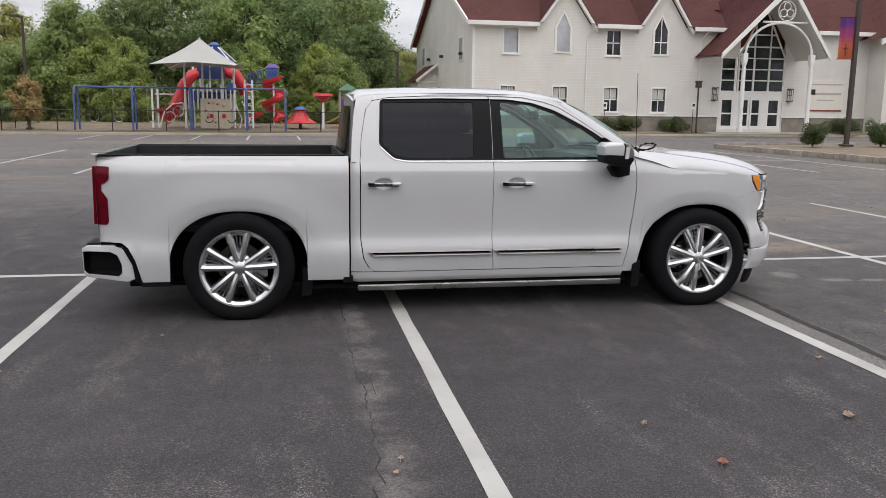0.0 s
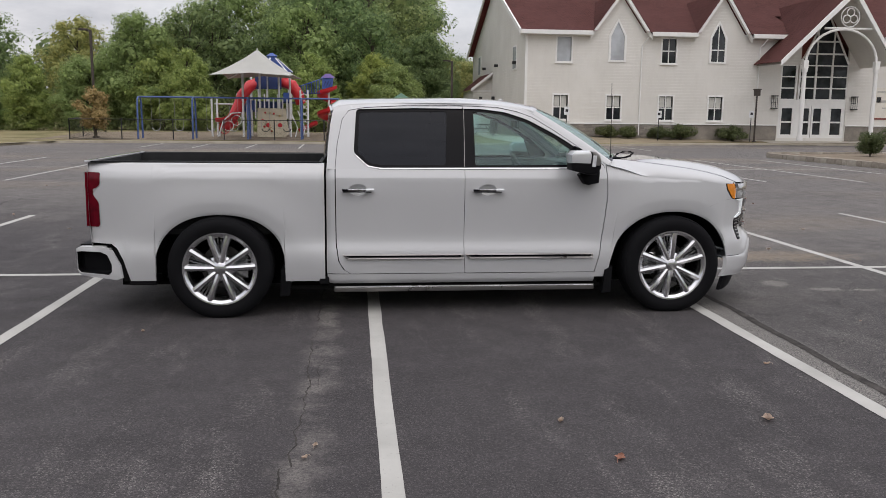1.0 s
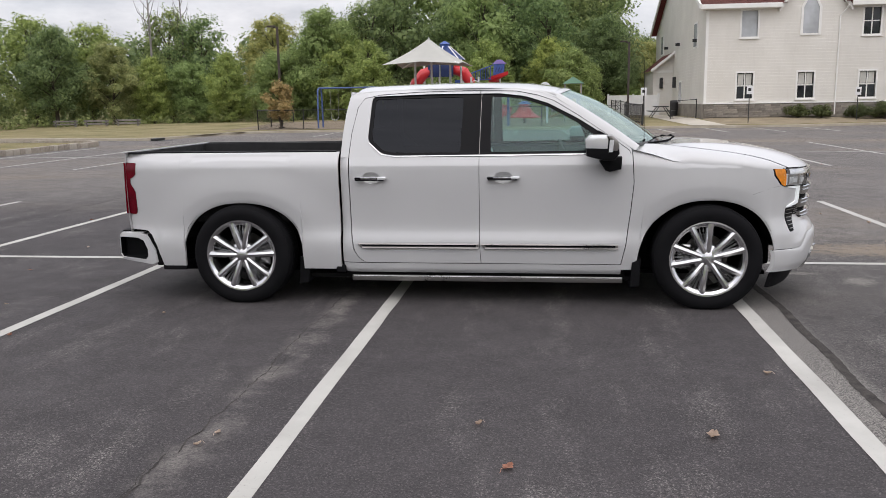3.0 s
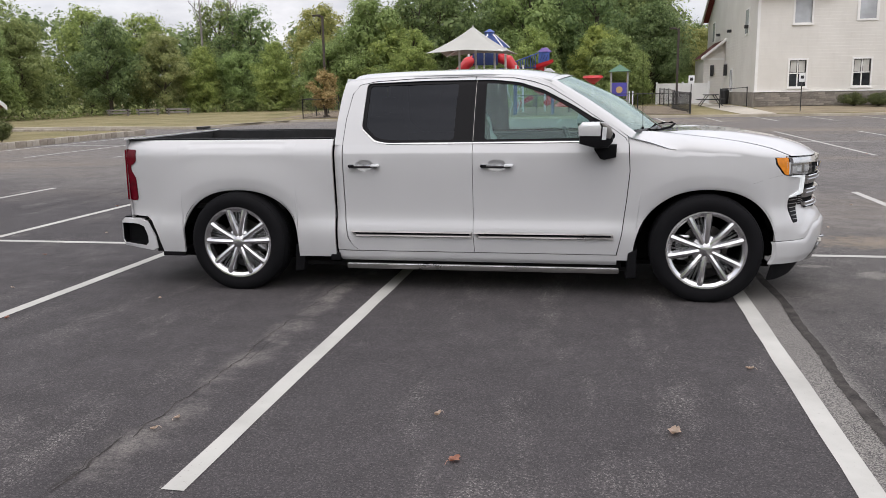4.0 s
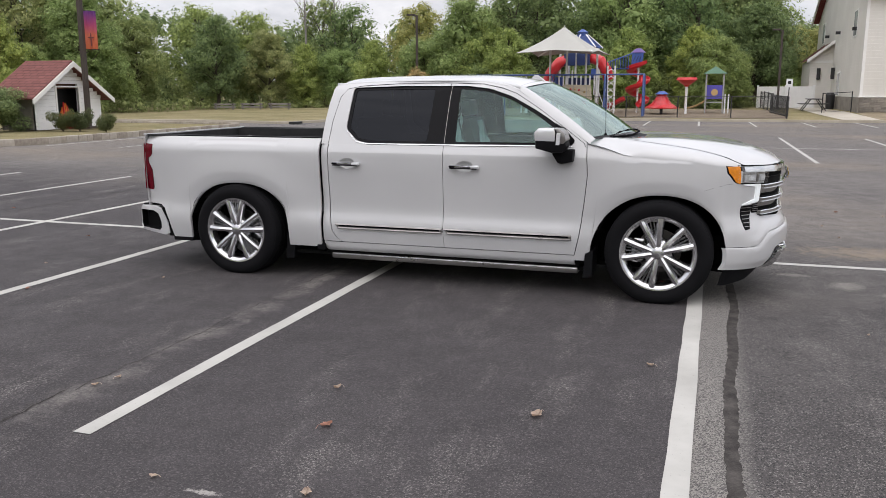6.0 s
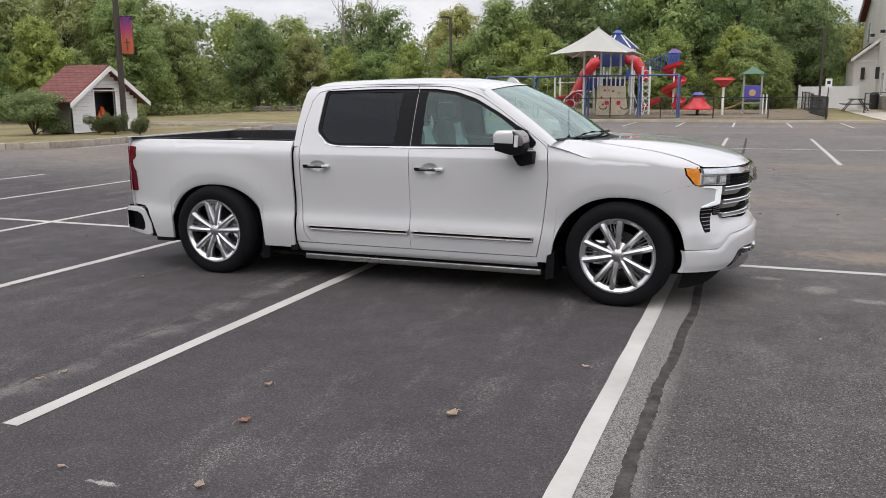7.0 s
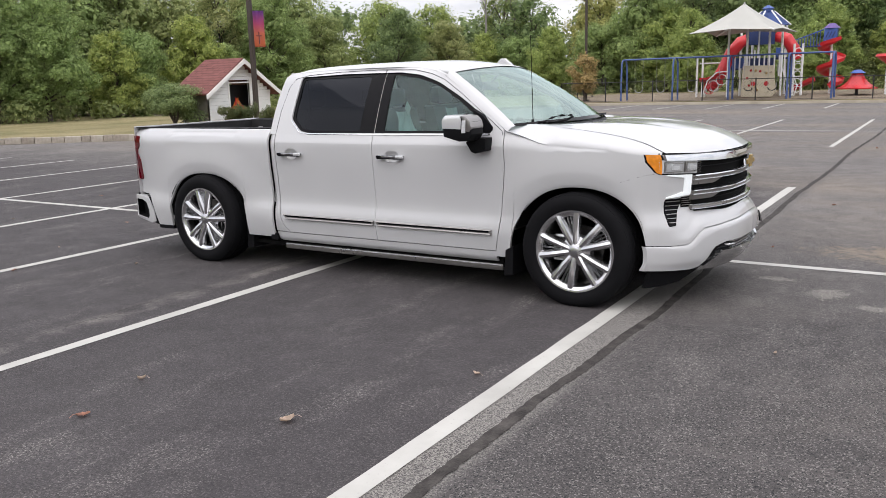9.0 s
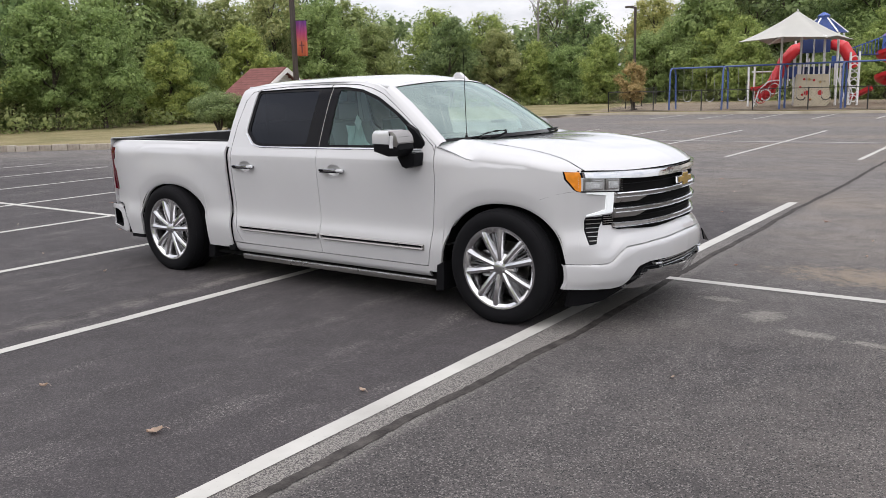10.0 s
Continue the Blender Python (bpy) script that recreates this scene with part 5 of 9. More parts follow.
    ribbon_slide("slide", [(-7.9 - 0.22 * i, 44.25, z + 1.35 - 0.2 * i + 0.02 * i * i) for i in range(7)], RED_PLASTIC, ps, 0.6, 0.25, "red plastic wave slide")
    # arched climber
    for dy in (0.0, 0.5):
        bm = bmesh.new()
        pipe(bm, [(-7.7, 43.9 + dy, z + 1.45), (-8.2, 43.9 + dy, z + 1.4), (-8.7, 43.9 + dy, z + 0.95), (-9.0, 43.9 + dy, z + 0.0)], 0.04, 8)
        part("climber_rail", bm, WHITE_PAINT, ps)
    for t in range(5):
        bm = bmesh.new()
        rod(bm, (-8.0 - 0.2 * t, 43.9, z + 1.42 - 0.06 * t * t), (-8.0 - 0.2 * t, 44.4, z + 1.42 - 0.06 * t * t), 0.03, seg=6)
        part("climber_rung", bm, WHITE_PAINT, ps)
    for k in range(4):
        bm = bmesh.new()
        c = Vector((-7.95 - 0.24 * k, 44.15, z + 0.98 - 0.17 * k))
        pipe(bm, [c + Vector((0.30 * math.cos(a_), 0, 0.30 * math.sin(a_))) for a_ in np.linspace(0, 2 * math.pi, 14, endpoint=False)], 0.028, 6, True)
        part("climber_hoop", bm, RED_PLASTIC if k % 2 else WHITE_PAINT, ps)
    # curved bars to the east
    for dx in (0.0, 0.45):
        bm = bmesh.new()
        pipe(bm, [(-4.75 + dx, 44.5, z + 1.6), (-4.5 + dx, 44.4, z + 1.0), (-4.3 + dx, 44.3, z + 0.55), (-4.45 + dx, 44.3, z)], 0.035, 8)
        part("curved_bar", bm, WHITE_PAINT, ps)

    # spiral slide tower
    sp = thing("spiral_slide", "red spiral slide with a blue top box", "slide", (0, 0, 0))
    sx, sy = -2.45, 46.4
    zz = lawn_height(sx, sy)
    path = []
    for i in range(56):
        a_ = -0.6 - i / 55 * 4.2 * math.pi
        path.append((sx + 0.44 * math.cos(a_), sy + 0.44 * math.sin(a_), zz + 2.92 - 2.62 * i / 55))
    ribbon_slide("slide_spiral", path, RED_PLASTIC, sp, 0.60, 0.30, "red plastic spiral chute")
    ribbon_slide("slide_end", [(-3.1 - 0.28 * i, 45.7, zz + 0.75 - 0.14 * i) for i in range(5)], RED_PLASTIC, sp, 0.6, 0.3)
    bm = bmesh.new()
    rod(bm, (sx, sy, zz), (sx, sy, zz + 3.3), 0.06)
    part("mast", bm, WHITE_PAINT, sp)
    bm = bmesh.new()
    prism(bm, [(-2.86, 2.95), (-2.22, 2.95), (-2.14, 3.66), (-2.82, 3.68)], "y", 45.95, 46.6, 0.03)
    bm.transform(Matrix.Translation((0, 0, zz)))
    bxp = part("top_box", bm, BLUE_PAINT, sp, "blue plastic entry box")
    for k in range(3):
        bm = bmesh.new()
        rod(bm, (-2.74 + 0.17 * k, 45.935, zz + 3.14), (-2.60 + 0.17 * k, 45.935, zz + 3.46), 0.025, seg=6)
        part("box_slot", bm, NAVY, bxp)
    bm = bmesh.new()
    rod(bm, (-2.48, 46.28, zz + 3.66), (-2.48, 46.28, zz + 3.92), 0.47, 0.16, 10)
    part("box_roof", bm, plain("violet_cap", (0.10, 0.05, 0.22), 0.4, var=0.15), sp, "dark violet plastic cap", True)
    bm = bmesh.new()
    box(bm, -4.4, -2.84, 45.9, 46.6, zz + 2.66, zz + 2.73)
    part("bridge", bm, NAVY, sp)
    for k in range(9):
        bm = bmesh.new()
        rod(bm, (-4.3 + 0.16 * k, 45.9, zz + 2.70), (-4.3 + 0.16 * k, 45.9, zz + 3.08 + 0.055 * k), 0.022, seg=6)
        part("bridge_bar", bm, BLUE_PAINT, sp)
    bm = bmesh.new()
    rod(bm, (-4.4, 45.9, zz + 3.05), (-2.84, 45.95, zz + 3.6), 0.03)
    part("bridge_rail", bm, BLUE_PAINT, sp)

    # spinner
    s1 = thing("spinner", "red plastic tent-shaped spinner with blue cap", "play spinner", (-0.85, 44.6, lawn_height(-0.85, 44.6)))
    bm = bmesh.new()
    prof = [(0.24, 1.2), (0.30, 1.12), (0.38, 0.9), (0.55, 0.66), (0.82, 0.46), (0.97, 0.40), (0.96, 0.34), (0.5, 0.36)]
    rings = [[bm.verts.new((r * (1 + 0.05 * math.cos(k * math.pi / 3 * 2)) * math.cos(k * math.pi / 12), r * (1 + 0.05 * math.cos(k * math.pi / 3 * 2)) * math.sin(k * math.pi / 12), h)) for r, h in prof] for k in range(24)]
    for k in range(24):
        for i in range(len(prof) - 1):
            bm.faces.new((rings[k][i], rings[k][i + 1], rings[(k + 1) % 24][i + 1], rings[(k + 1) % 24][i]))
    bmesh.ops.recalc_face_normals(bm, faces=list(bm.faces))
    part("spinner_skirt", bm, RED_PLASTIC, s1, "red plastic skirt", True)
    bm = bmesh.new()
    rod(bm, (0, 0, 1.18), (0, 0, 1.36), 0.42, 0.16, 14)
    part("spinner_cap", bm, BLUE_PAINT, s1)
    bm = bmesh.new()
    rod(bm, (0, 0, 0), (0, 0, 0.4), 0.09)
    part("spinner_post", bm, DARK_METAL, s1)
    # funnel on a pole
    s2 = thing("funnel_ball_game", "red plastic funnel on a white pole", "play funnel", (0.55, 44.8, lawn_height(0.55, 44.8)))
    bm = bmesh.new()
    rod(bm, (0, 0, 0), (0, 0, 1.75), 0.075, seg=10)
    part("pole", bm, WHITE_PAINT, s2)
    bm = bmesh.new()
    rod(bm, (0, 0, 1.62), (0, 0, 1.72), 0.10, 0.18, 14)
    rod(bm, (0, 0, 1.72), (0, 0, 2.02), 0.20, 0.60, 14)
    rod(bm, (0, 0, 2.02), (0, 0, 2.16), 0.63, 0.55, 14)
    part("funnel", bm, RED_PLASTIC, s2, smooth=True)
    # small tower
    s3 = thing("toddler_tower", "small tower with green roof, violet panel and tan slide", "play tower", (2.15, 46.2, lawn_height(2.15, 46.2)))
    for dx in (-0.5, 0.5):
        for dy in (-0.5, 0.5):
            bm = bmesh.new()
            box(bm, dx - 0.045, dx + 0.045, dy - 0.045, dy + 0.045, 0, 2.35)
            part("post", bm, TAN_PLASTIC if dy > 0 else GREY_METAL, s3)
    bm = bmesh.new()
    v = [bm.verts.new(p) for p in ((-0.68, -0.68, 2.35), (0.68, -0.68, 2.35), (0.68, 0.68, 2.35), (-0.68, 0.68, 2.35), (0, 0, 2.80))]
    for k in range(4):
        bm.faces.new((v[k], v[(k + 1) % 4], v[4]))
    bm.faces.new(v[3::-1])
    part("tower_roof", bm, GREEN_ROOF, s3, "green hipped roof")
    bm = bmesh.new()
    box(bm, -0.45, 0.45, -0.53, -0.47, 0.85, 1.68, 0.02)
    pn = part("panel", bm, VIOLET, s3, "violet panel with a tan disc")
    bm = bmesh.new()
    rod(bm, (0, -0.535, 1.25), (0, -0.56, 1.25), 0.2, 0.2, 18)
    part("disc", bm, TAN_PLASTIC, pn)
    bm = bmesh.new()
    box(bm, -0.5, 0.5, -0.5, 0.5, 0.62, 0.68)
    part("deck", bm, GREY_METAL, s3)
    ribbon_slide("slide", [(-0.5 - 0.16 * i, -0.1, 0.68 - 0.12 * i + 0.008 * i * i) for i in range(8)], TAN_PLASTIC, s3, 0.4, 0.12)
    for dx in (0.62, 0.82):
        bm = bmesh.new()
        rod(bm, (dx, -0.5, 0), (dx, -0.5, 1.15), 0.04)
        part("grab_post", bm, WHITE_PAINT, s3)


build_fence()
build_swings()
build_playset()


# ---- shed, lamp poles and small things on the beds ----
def banner_material():
    k = Mat("banner_print", 0.7)
    sep = k.n.new("ShaderNodeSeparateXYZ")
    k.l.new(k.co, sep.inputs[0])
    t = k.math("ADD", k.math("DIVIDE", sep.outputs["Z"], 1.5), k.math("MULTIPLY", k.math("SUBTRACT", k.noise(2.2, 4), 0.5), 0.35))
    base = k.ramp(t, [(0.0, (0.55, 0.16, 0.06)), (0.35, (0.62, 0.20, 0.12)), (0.62, (0.50, 0.10, 0.22)), (1.0, (0.20, 0.07, 0.30))])
    k.color(base)
    return k.done()


BANNER = banner_material()


def build_lamp_pole(x, y, z, height, banner, banner_z, banner_h, label, radius=0.085, arm=False):
    p = thing("street_lamp", label, "street lamp", (x, y, z))
    bm = bmesh.new()
    box(bm, -radius, radius, -radius, radius, 0.0, height, 0.01)
    part("pole", bm, BRONZE, p)
    bm = bmesh.new()
    box(bm, -radius * 2.6, radius * 2.6, -radius * 2.6, radius * 2.6, 0.0, 0.10, 0.02)
    part("base_plate", bm, BRONZE, p)
    bm = bmesh.new()
    if arm == "post":
        box(bm, -0.16, 0.16, -0.16, 0.16, height - 0.42, height - 0.04, 0.03)
        box(bm, -0.2, 0.2, -0.2, 0.2, height - 0.04, height + 0.03, 0.02)
    elif arm:
        rod(bm, (0, 0, height - 0.1), (-0.3, 0, height), 0.04)
        box(bm, -0.62, -0.12, -0.14, 0.14, height - 0.03, height + 0.07, 0.02)
    else:
        rod(bm, (0, 0, height - 0.12), (0.5, 0, height - 0.02), 0.04)
        box(bm, 0.2, 0.95, -0.2, 0.2, height - 0.04, height + 0.10, 0.02)
    part("lamp_head", bm, BRONZE, p)
    if banner:
        dx, dy = banner
        for zz in (banner_z, banner_z + banner_h):
            bm = bmesh.new()
            rod(bm, (0, 0, zz), (dx * 1.05, dy * 1.05, zz), 0.016, seg=6)
            part("banner_arm", bm, DARK_METAL, p)
        nx = 10
        bm = bmesh.new()
        d = math.hypot(dx, dy)
        ux, uy = dx / d, dy / d
        g = []
        for i in range(nx + 1):
            s = 0.10 + (d - 0.12) * i / nx
            wv = 0.02 * math.sin(i * 1.3)
            g.append([bm.verts.new((ux * s - uy * wv, uy * s + ux * wv, j / 8 * banner_h)) for j in range(9)])
        for ga, gb in zip(g, g[1:]):
            for j in range(8):
                bm.faces.new((ga[j], gb[j], gb[j + 1], ga[j + 1]))
        bmesh.ops.solidify(bm, geom=list(bm.faces), thickness=0.004)
        b = part("banner", bm, BANNER, p, "purple and orange printed banner")
        b.location = (0, 0, banner_z)
        bm = bmesh.new()
        mx_, my_ = ux * d * 0.55, uy * d * 0.55
        px, py = uy * 0.03, -ux * 0.03
        for s in (-1, 1):
            rod(bm, (mx_ + px * s, my_ + py * s, 0.12), (mx_ + px * s, my_ + py * s, 0.62), 0.022, seg=6)
            rod(bm, (mx_ + px * s - ux * 0.11, my_ + py * s - uy * 0.11, 0.46), (mx_ + px * s + ux * 0.11, my_ + py * s + uy * 0.11, 0.46), 0.02, seg=6)
        part("banner_cross", bm, plain("banner_dark", (0.16, 0.05, 0.05), 0.7), b)


def build_shed():
    sh = thing("shed", "small white gabled shed with dull red roof", "shed", (0, 0, 0))
    xf, xb, ya, yb, z0, ez, az = -23.0, -24.7, 18.65, 22.35, 0.16, 1.46, 2.74
    ym = (ya + yb) / 2
    # front wall, boards with a door opening
    da, db, dz = 19.85, 21.05, 1.82
    n = 0
    z = z0
    while z < az - 0.05:
        zt = z + 0.15
        half = (yb - ya) / 2 if zt < ez else max(0.03, (yb - ya) / 2 * (az - (z + zt) / 2) / (az - ez))
        segs = [(ym - half, ym + half)] if z >= dz else [(ym - half, da), (db, ym + half)]
        for s0, s1 in segs:
            if s1 - s0 > 0.04:
                bm = bmesh.new()
                box(bm, xf - 0.10, xf + 0.004 * (n % 2), s0, s1, z, min(zt - 0.006, az))
                part("board", bm, WHITE_VINYL, sh)
        z = zt
        n += 1
    bm = bmesh.new()
    box(bm, xb, xf - 0.02, yb - 0.1, yb, z0, ez)
    box(bm, xb, xb + 0.1, ya, yb, z0, ez)
    part("wall", bm, WHITE_VINYL, sh)
    bm = bmesh.new()
    box(bm, xb, xf - 0.02, ya, ya + 0.1, z0, ez)
    part("stone_wall", bm, concrete_material("shed_stone", (0.13, 0.12, 0.11), (0.26, 0.24, 0.21)), sh, "grey stone side wall")
    for s, yy in ((-1, ya), (1, yb)):
        bm = bmesh.new()
        v = [bm.verts.new(p) for p in ((xf + 0.35, ym, az + 0.10), (xb - 0.3, ym, az + 0.10), (xb - 0.3, yy + s * 0.42, ez - 0.12), (xf + 0.35, yy + s * 0.42, ez - 0.12))]
        bm.faces.new(v)
        bmesh.ops.recalc_face_normals(bm, faces=list(bm.faces))
        bmesh.ops.solidify(bm, geom=list(bm.faces), thickness=0.07)
        part("roof", bm, SHINGLE, sh, "dull red shingle roof")
        bm = bmesh.new()
        prism(bm, [(ym, az - 0.08), (ym, az + 0.12), (yy + s * 0.44, ez - 0.10), (yy + s * 0.44, ez - 0.28)], "x", xf + 0.35, xf + 0.40)
        part("bargeboard", bm, TRIM_WHITE, sh)
    bm = bmesh.new()
    for a_, b_ in ((da - 0.08, da), (db, db + 0.08)):
        box(bm, xf - 0.06, xf + 0.03, a_, b_, z0, dz + 0.06)
    box(bm, xf - 0.06, xf + 0.03, da, db, dz, dz + 0.06)
    part("door_frame", bm, TRIM_WHITE, sh)
    bm = bmesh.new()
    box(bm, xf - 0.8, xf - 0.7, ya + 0.1, yb - 0.1, z0, ez + 0.3)
    part("inner_wall", bm, DARK_METAL, sh)
    # bright red and orange display in the doorway
    fl = thing("display_panel", "red and orange flame-shaped display in the shed doorway", "display", (xf - 0.14, 20.45, z0))
    rng = random.Random(6)
    orange = plain("orange_paint", (0.65, 0.16, 0.03), 0.5, var=0.3)
    for i in range(15):
        yy = -0.45 + 0.065 * i
        h = 0.6 + 0.55 * math.exp(-((yy + 0.02) / 0.22) ** 2) * rng.uniform(0.7, 1.1)
        bm = bmesh.new()
        prism(bm, [(yy - 0.06, 0), (yy + 0.06, 0), (yy + 0.05, h * 0.5), (yy + rng.uniform(-0.03, 0.03), h), (yy - 0.05, h * 0.55)], "x", -0.05 + 0.012 * (i % 3), 0.0 + 0.012 * (i % 3))
        part("flame", bm, rng.choice((RED_PLASTIC, orange, orange)), fl)
    # rail fence and pallet far behind
    for i, (x, y) in enumerate(((-36.0, 52.3), (-33.6, 52.5), (-31.2, 52.8))):
        b = thing("bench", "low weathered wooden bench at the edge of the woods", "bench", (x, y, lawn_height(x, y) + 0.02), "wooden benches")
        for zz in (0.20, 0.42):
            bm = bmesh.new()
            box(bm, -1.0, 1.0, -0.05, 0.05, zz - 0.06, zz + 0.06, 0.01)
            part("board", bm, DEAD_WOOD, b)
        for dx in (-0.8, 0.8):
            bm = bmesh.new()
            box(bm, dx - 0.05, dx + 0.05, -0.05, 0.05, 0, 0.50)
            part("post", bm, DEAD_WOOD, b)


build_lamp_pole(22.5, 25.4, 0.17, 8.2, (-0.62, 0.30), 3.75, 1.75, "dark bronze lamp pole with a printed banner on the bed")
build_lamp_pole(-22.0, 20.4, 0.17, 7.6, (0.42, 0.42), 3.15, 1.5, "dark bronze lamp pole with a printed banner by the shed")
build_lamp_pole(-15.75, 42.6, 0.19, 6.1, None, 0, 0, "tall dark lamp pole behind the playground fence", 0.062, True)
build_lamp_pole(25.15, 44.4, 0.17, 3.4, None, 0, 0, "short dark lamp pole before the church", 0.04, "post")
build_lamp_pole(6.2, 53.0, 0.38, 5.2, None, 0, 0, "tall dark lamp pole before the woods", 0.07, True)
build_shed()


# ---- trees and shrubs ----
def leaf_mesh(name, lobes, count, size, seed, flat=0.4, sprays=0, core=0):
    """Many small leaves over the shells of ellipsoid lobes (x, y, z, rx, ry, rz), core larger ones within."""
    rng = np.random.default_rng(seed)
    lob = np.array(lobes, dtype=float)
    wgt = (lob[:, 3] * lob[:, 4] + lob[:, 3] * lob[:, 5] + lob[:, 4] * lob[:, 5])
    big_ = rng.uniform(0, 6.28, size=(len(lob), 3))
    pick = rng.choice(len(lob), size=count, p=wgt / wgt.sum())
    d = rng.normal(size=(count, 3))
    d /= np.linalg.norm(d, axis=1)[:, None]
    rad = rng.uniform(0.80, 1.08, size=(count, 1))
    loose = rng.random(size=(count, 1)) < 0.14
    rad = np.where(loose, rng.uniform(1.0, 1.24, size=(count, 1)), rad)
    if sprays:
        # most leaves sit in domed sprays with dark creases between them
        sd = rng.normal(size=(len(lob), sprays, 3)) + np.array([0, 0, 0.35])
        sd /= np.linalg.norm(sd, axis=2)[:, :, None]
        sr = rng.uniform(0.82, 1.22, size=(len(lob), sprays, 1))
        which = rng.integers(0, sprays, size=count)
        ds = sd[pick, which] + rng.normal(scale=0.20, size=(count, 3)) * np.array([1.0, 1.0, 0.75])
        ds /= np.linalg.norm(ds, axis=1)[:, None]
        gap = np.linalg.norm(ds - sd[pick, which], axis=1)[:, None]
        rs = sr[pick, which] - 1.3 * gap * gap + rng.uniform(-0.07, 0.05, size=(count, 1))
        inside = rng.random(size=(count, 1)) < 0.84
        d = np.where(inside, ds, d)
        rad = np.where(inside, rs, rad)
    lump = 1 + 0.20 * np.sin(d[:, :1] * 7 + big_[pick, :1]) * np.cos(d[:, 1:2] * 6 + big_[pick, 1:2]) + 0.10 * np.sin(d[:, 2:] * 15 + big_[pick, 2:]) * np.cos(d[:, :1] * 17)
    c = lob[pick, :3] + d * lob[pick, 3:] * rad * lump
    nrm = d + rng.normal(scale=flat, size=(count, 3)) + np.array([0, 0, 0.6])
    nrm /= np.linalg.norm(nrm, axis=1)[:, None]
    ref = rng.normal(size=(count, 3))
    t = np.cross(nrm, ref)
    t /= np.linalg.norm(t, axis=1)[:, None] + 1e-9
    b = np.cross(nrm, t)
    s = size * rng.uniform(0.55, 1.25, size=(count, 1))
    if core:
        v = np.stack([c - t * s, c + t * s * 0.7 + b * s * 0.62, c + t * s * 0.75 - b * s * 0.5 + nrm * s * 0.2], axis=1).reshape(-1, 3)
        m = rng.choice(len(lob), size=core, p=wgt / wgt.sum())
        d = rng.normal(size=(core, 3))
        d /= np.linalg.norm(d, axis=1)[:, None]
        cc = lob[m, :3] + d * lob[m, 3:] * rng.uniform(0.30, 0.82, size=(core, 1))
        t = np.cross(d, rng.normal(size=(core, 3)))
        t /= np.linalg.norm(t, axis=1)[:, None] + 1e-9
        b = np.cross(d, t)
        s = size * rng.uniform(1.3, 2.2, size=(core, 1))
        v = np.concatenate([v, np.stack([cc - t * s, cc - b * s * 0.8 + d * s * 0.15, cc + t * s, cc + b * s * 0.8 + d * s * 0.15], axis=1).reshape(-1, 3)])
        total = np.concatenate([np.full(count, 3), np.full(core, 4)])
    else:
        v = np.stack([c - t * s, c - b * s * 0.55 + nrm * s * 0.15, c + t * s, c + b * s * 0.55 + nrm * s * 0.15], axis=1).reshape(-1, 3)
        total = np.full(count, 4)
    me = bpy.data.meshes.new(name)
    me.vertices.add(len(v))
    me.vertices.foreach_set("co", v.ravel())
    me.loops.add(len(v))
    me.loops.foreach_set("vertex_index", np.arange(len(v)))
    me.polygons.add(len(total))
    me.polygons.foreach_set("loop_start", np.concatenate([[0], np.cumsum(total)[:-1]]))
    me.polygons.foreach_set("loop_total", total)
    me.update(calc_edges=True)
    return me


def make_tree(name, label, seed, height, spread, material, count=4200, leaf=0.20, bare=0.18, bark=None, tall=0.62, lobes_n=15):
    rng = random.Random(seed)
    ob = thing(name, label, "tree", (0, 0, -30))
    bm = bmesh.new()
    r0 = height * 0.018 + 0.03
    base = [(rng.uniform(-0.1, 0.1) * i, rng.uniform(-0.1, 0.1) * i, height * 0.85 * i / 6) for i in range(7)]
    base[0] = (0, 0, -0.15)
    pipe(bm, base, [r0 * (1 - 0.13 * i) for i in range(7)], 7)
    lobes = []
    for i in range(lobes_n):
        t = (i + rng.random()) / lobes_n
        zc = height * (bare + (0.93 - bare) * t)
        env = math.sin(math.pi * min(1.0, (0.16 + 0.80 * t))) ** tall
        ang = i * 2.4 + rng.uniform(-0.5, 0.5)
        off = spread * 0.5 * env * rng.uniform(0.35, 0.8)
        x, y = off * math.cos(ang), off * math.sin(ang)
        r = spread * 0.5 * rng.uniform(0.26, 0.46) * (0.6 + 0.5 * env)
        lobes.append((x, y, zc, r, r, r * rng.uniform(0.6, 0.9)))
        z0 = max(height * 0.15, zc - height * rng.uniform(0.12, 0.22))
        k = min(5, int(z0 / (height * 0.85) * 6))
        pipe(bm, [base[k][:2] + (z0,), (x * 0.5, y * 0.5, (z0 + zc) / 2 + 0.1), (x, y, zc)], [r0 * 0.34, r0 * 0.22, r0 * 0.08], 5)
    part("trunk", bm, bark or BARK, ob, smooth=True)
    me = leaf_mesh("crown", lobes, count, leaf, seed, 0.4, 26, count // 7)
    me.materials.append(material)
    crown = new("crown", me)
    crown.parent = ob
    return ob


def make_shrub(name, label, seed, r, h, material, count, leaf, low=False):
    rng = random.Random(seed)
    ob = thing(name, label, "shrub", (0, 0, -30))
    bm = bmesh.new()
    lobes = []
    for i in range(18 if low else 9):
        ang, d = i * 2.4, r * rng.uniform(0.2, 0.72)
        x, y, z = d * math.cos(ang), d * math.sin(ang), h * rng.uniform(0.16 if low else 0.35, 0.80)
        k = rng.uniform(0.25, 0.42)
        lobes.append((x, y, z, r * k, r * k, h * (rng.uniform(0.10, 0.20) if low else rng.uniform(0.2, 0.34))))
        pipe(bm, [(0, 0, -0.03), (x * 0.4, y * 0.4, z * 0.6), (x, y, z)], [0.025, 0.018, 0.008], 5)
    part("stem", bm, BARK, ob)
    me = leaf_mesh("foliage", lobes, count, leaf, seed)
    me.materials.append(material)
    f = new("foliage", me)
    f.parent = ob
    return ob


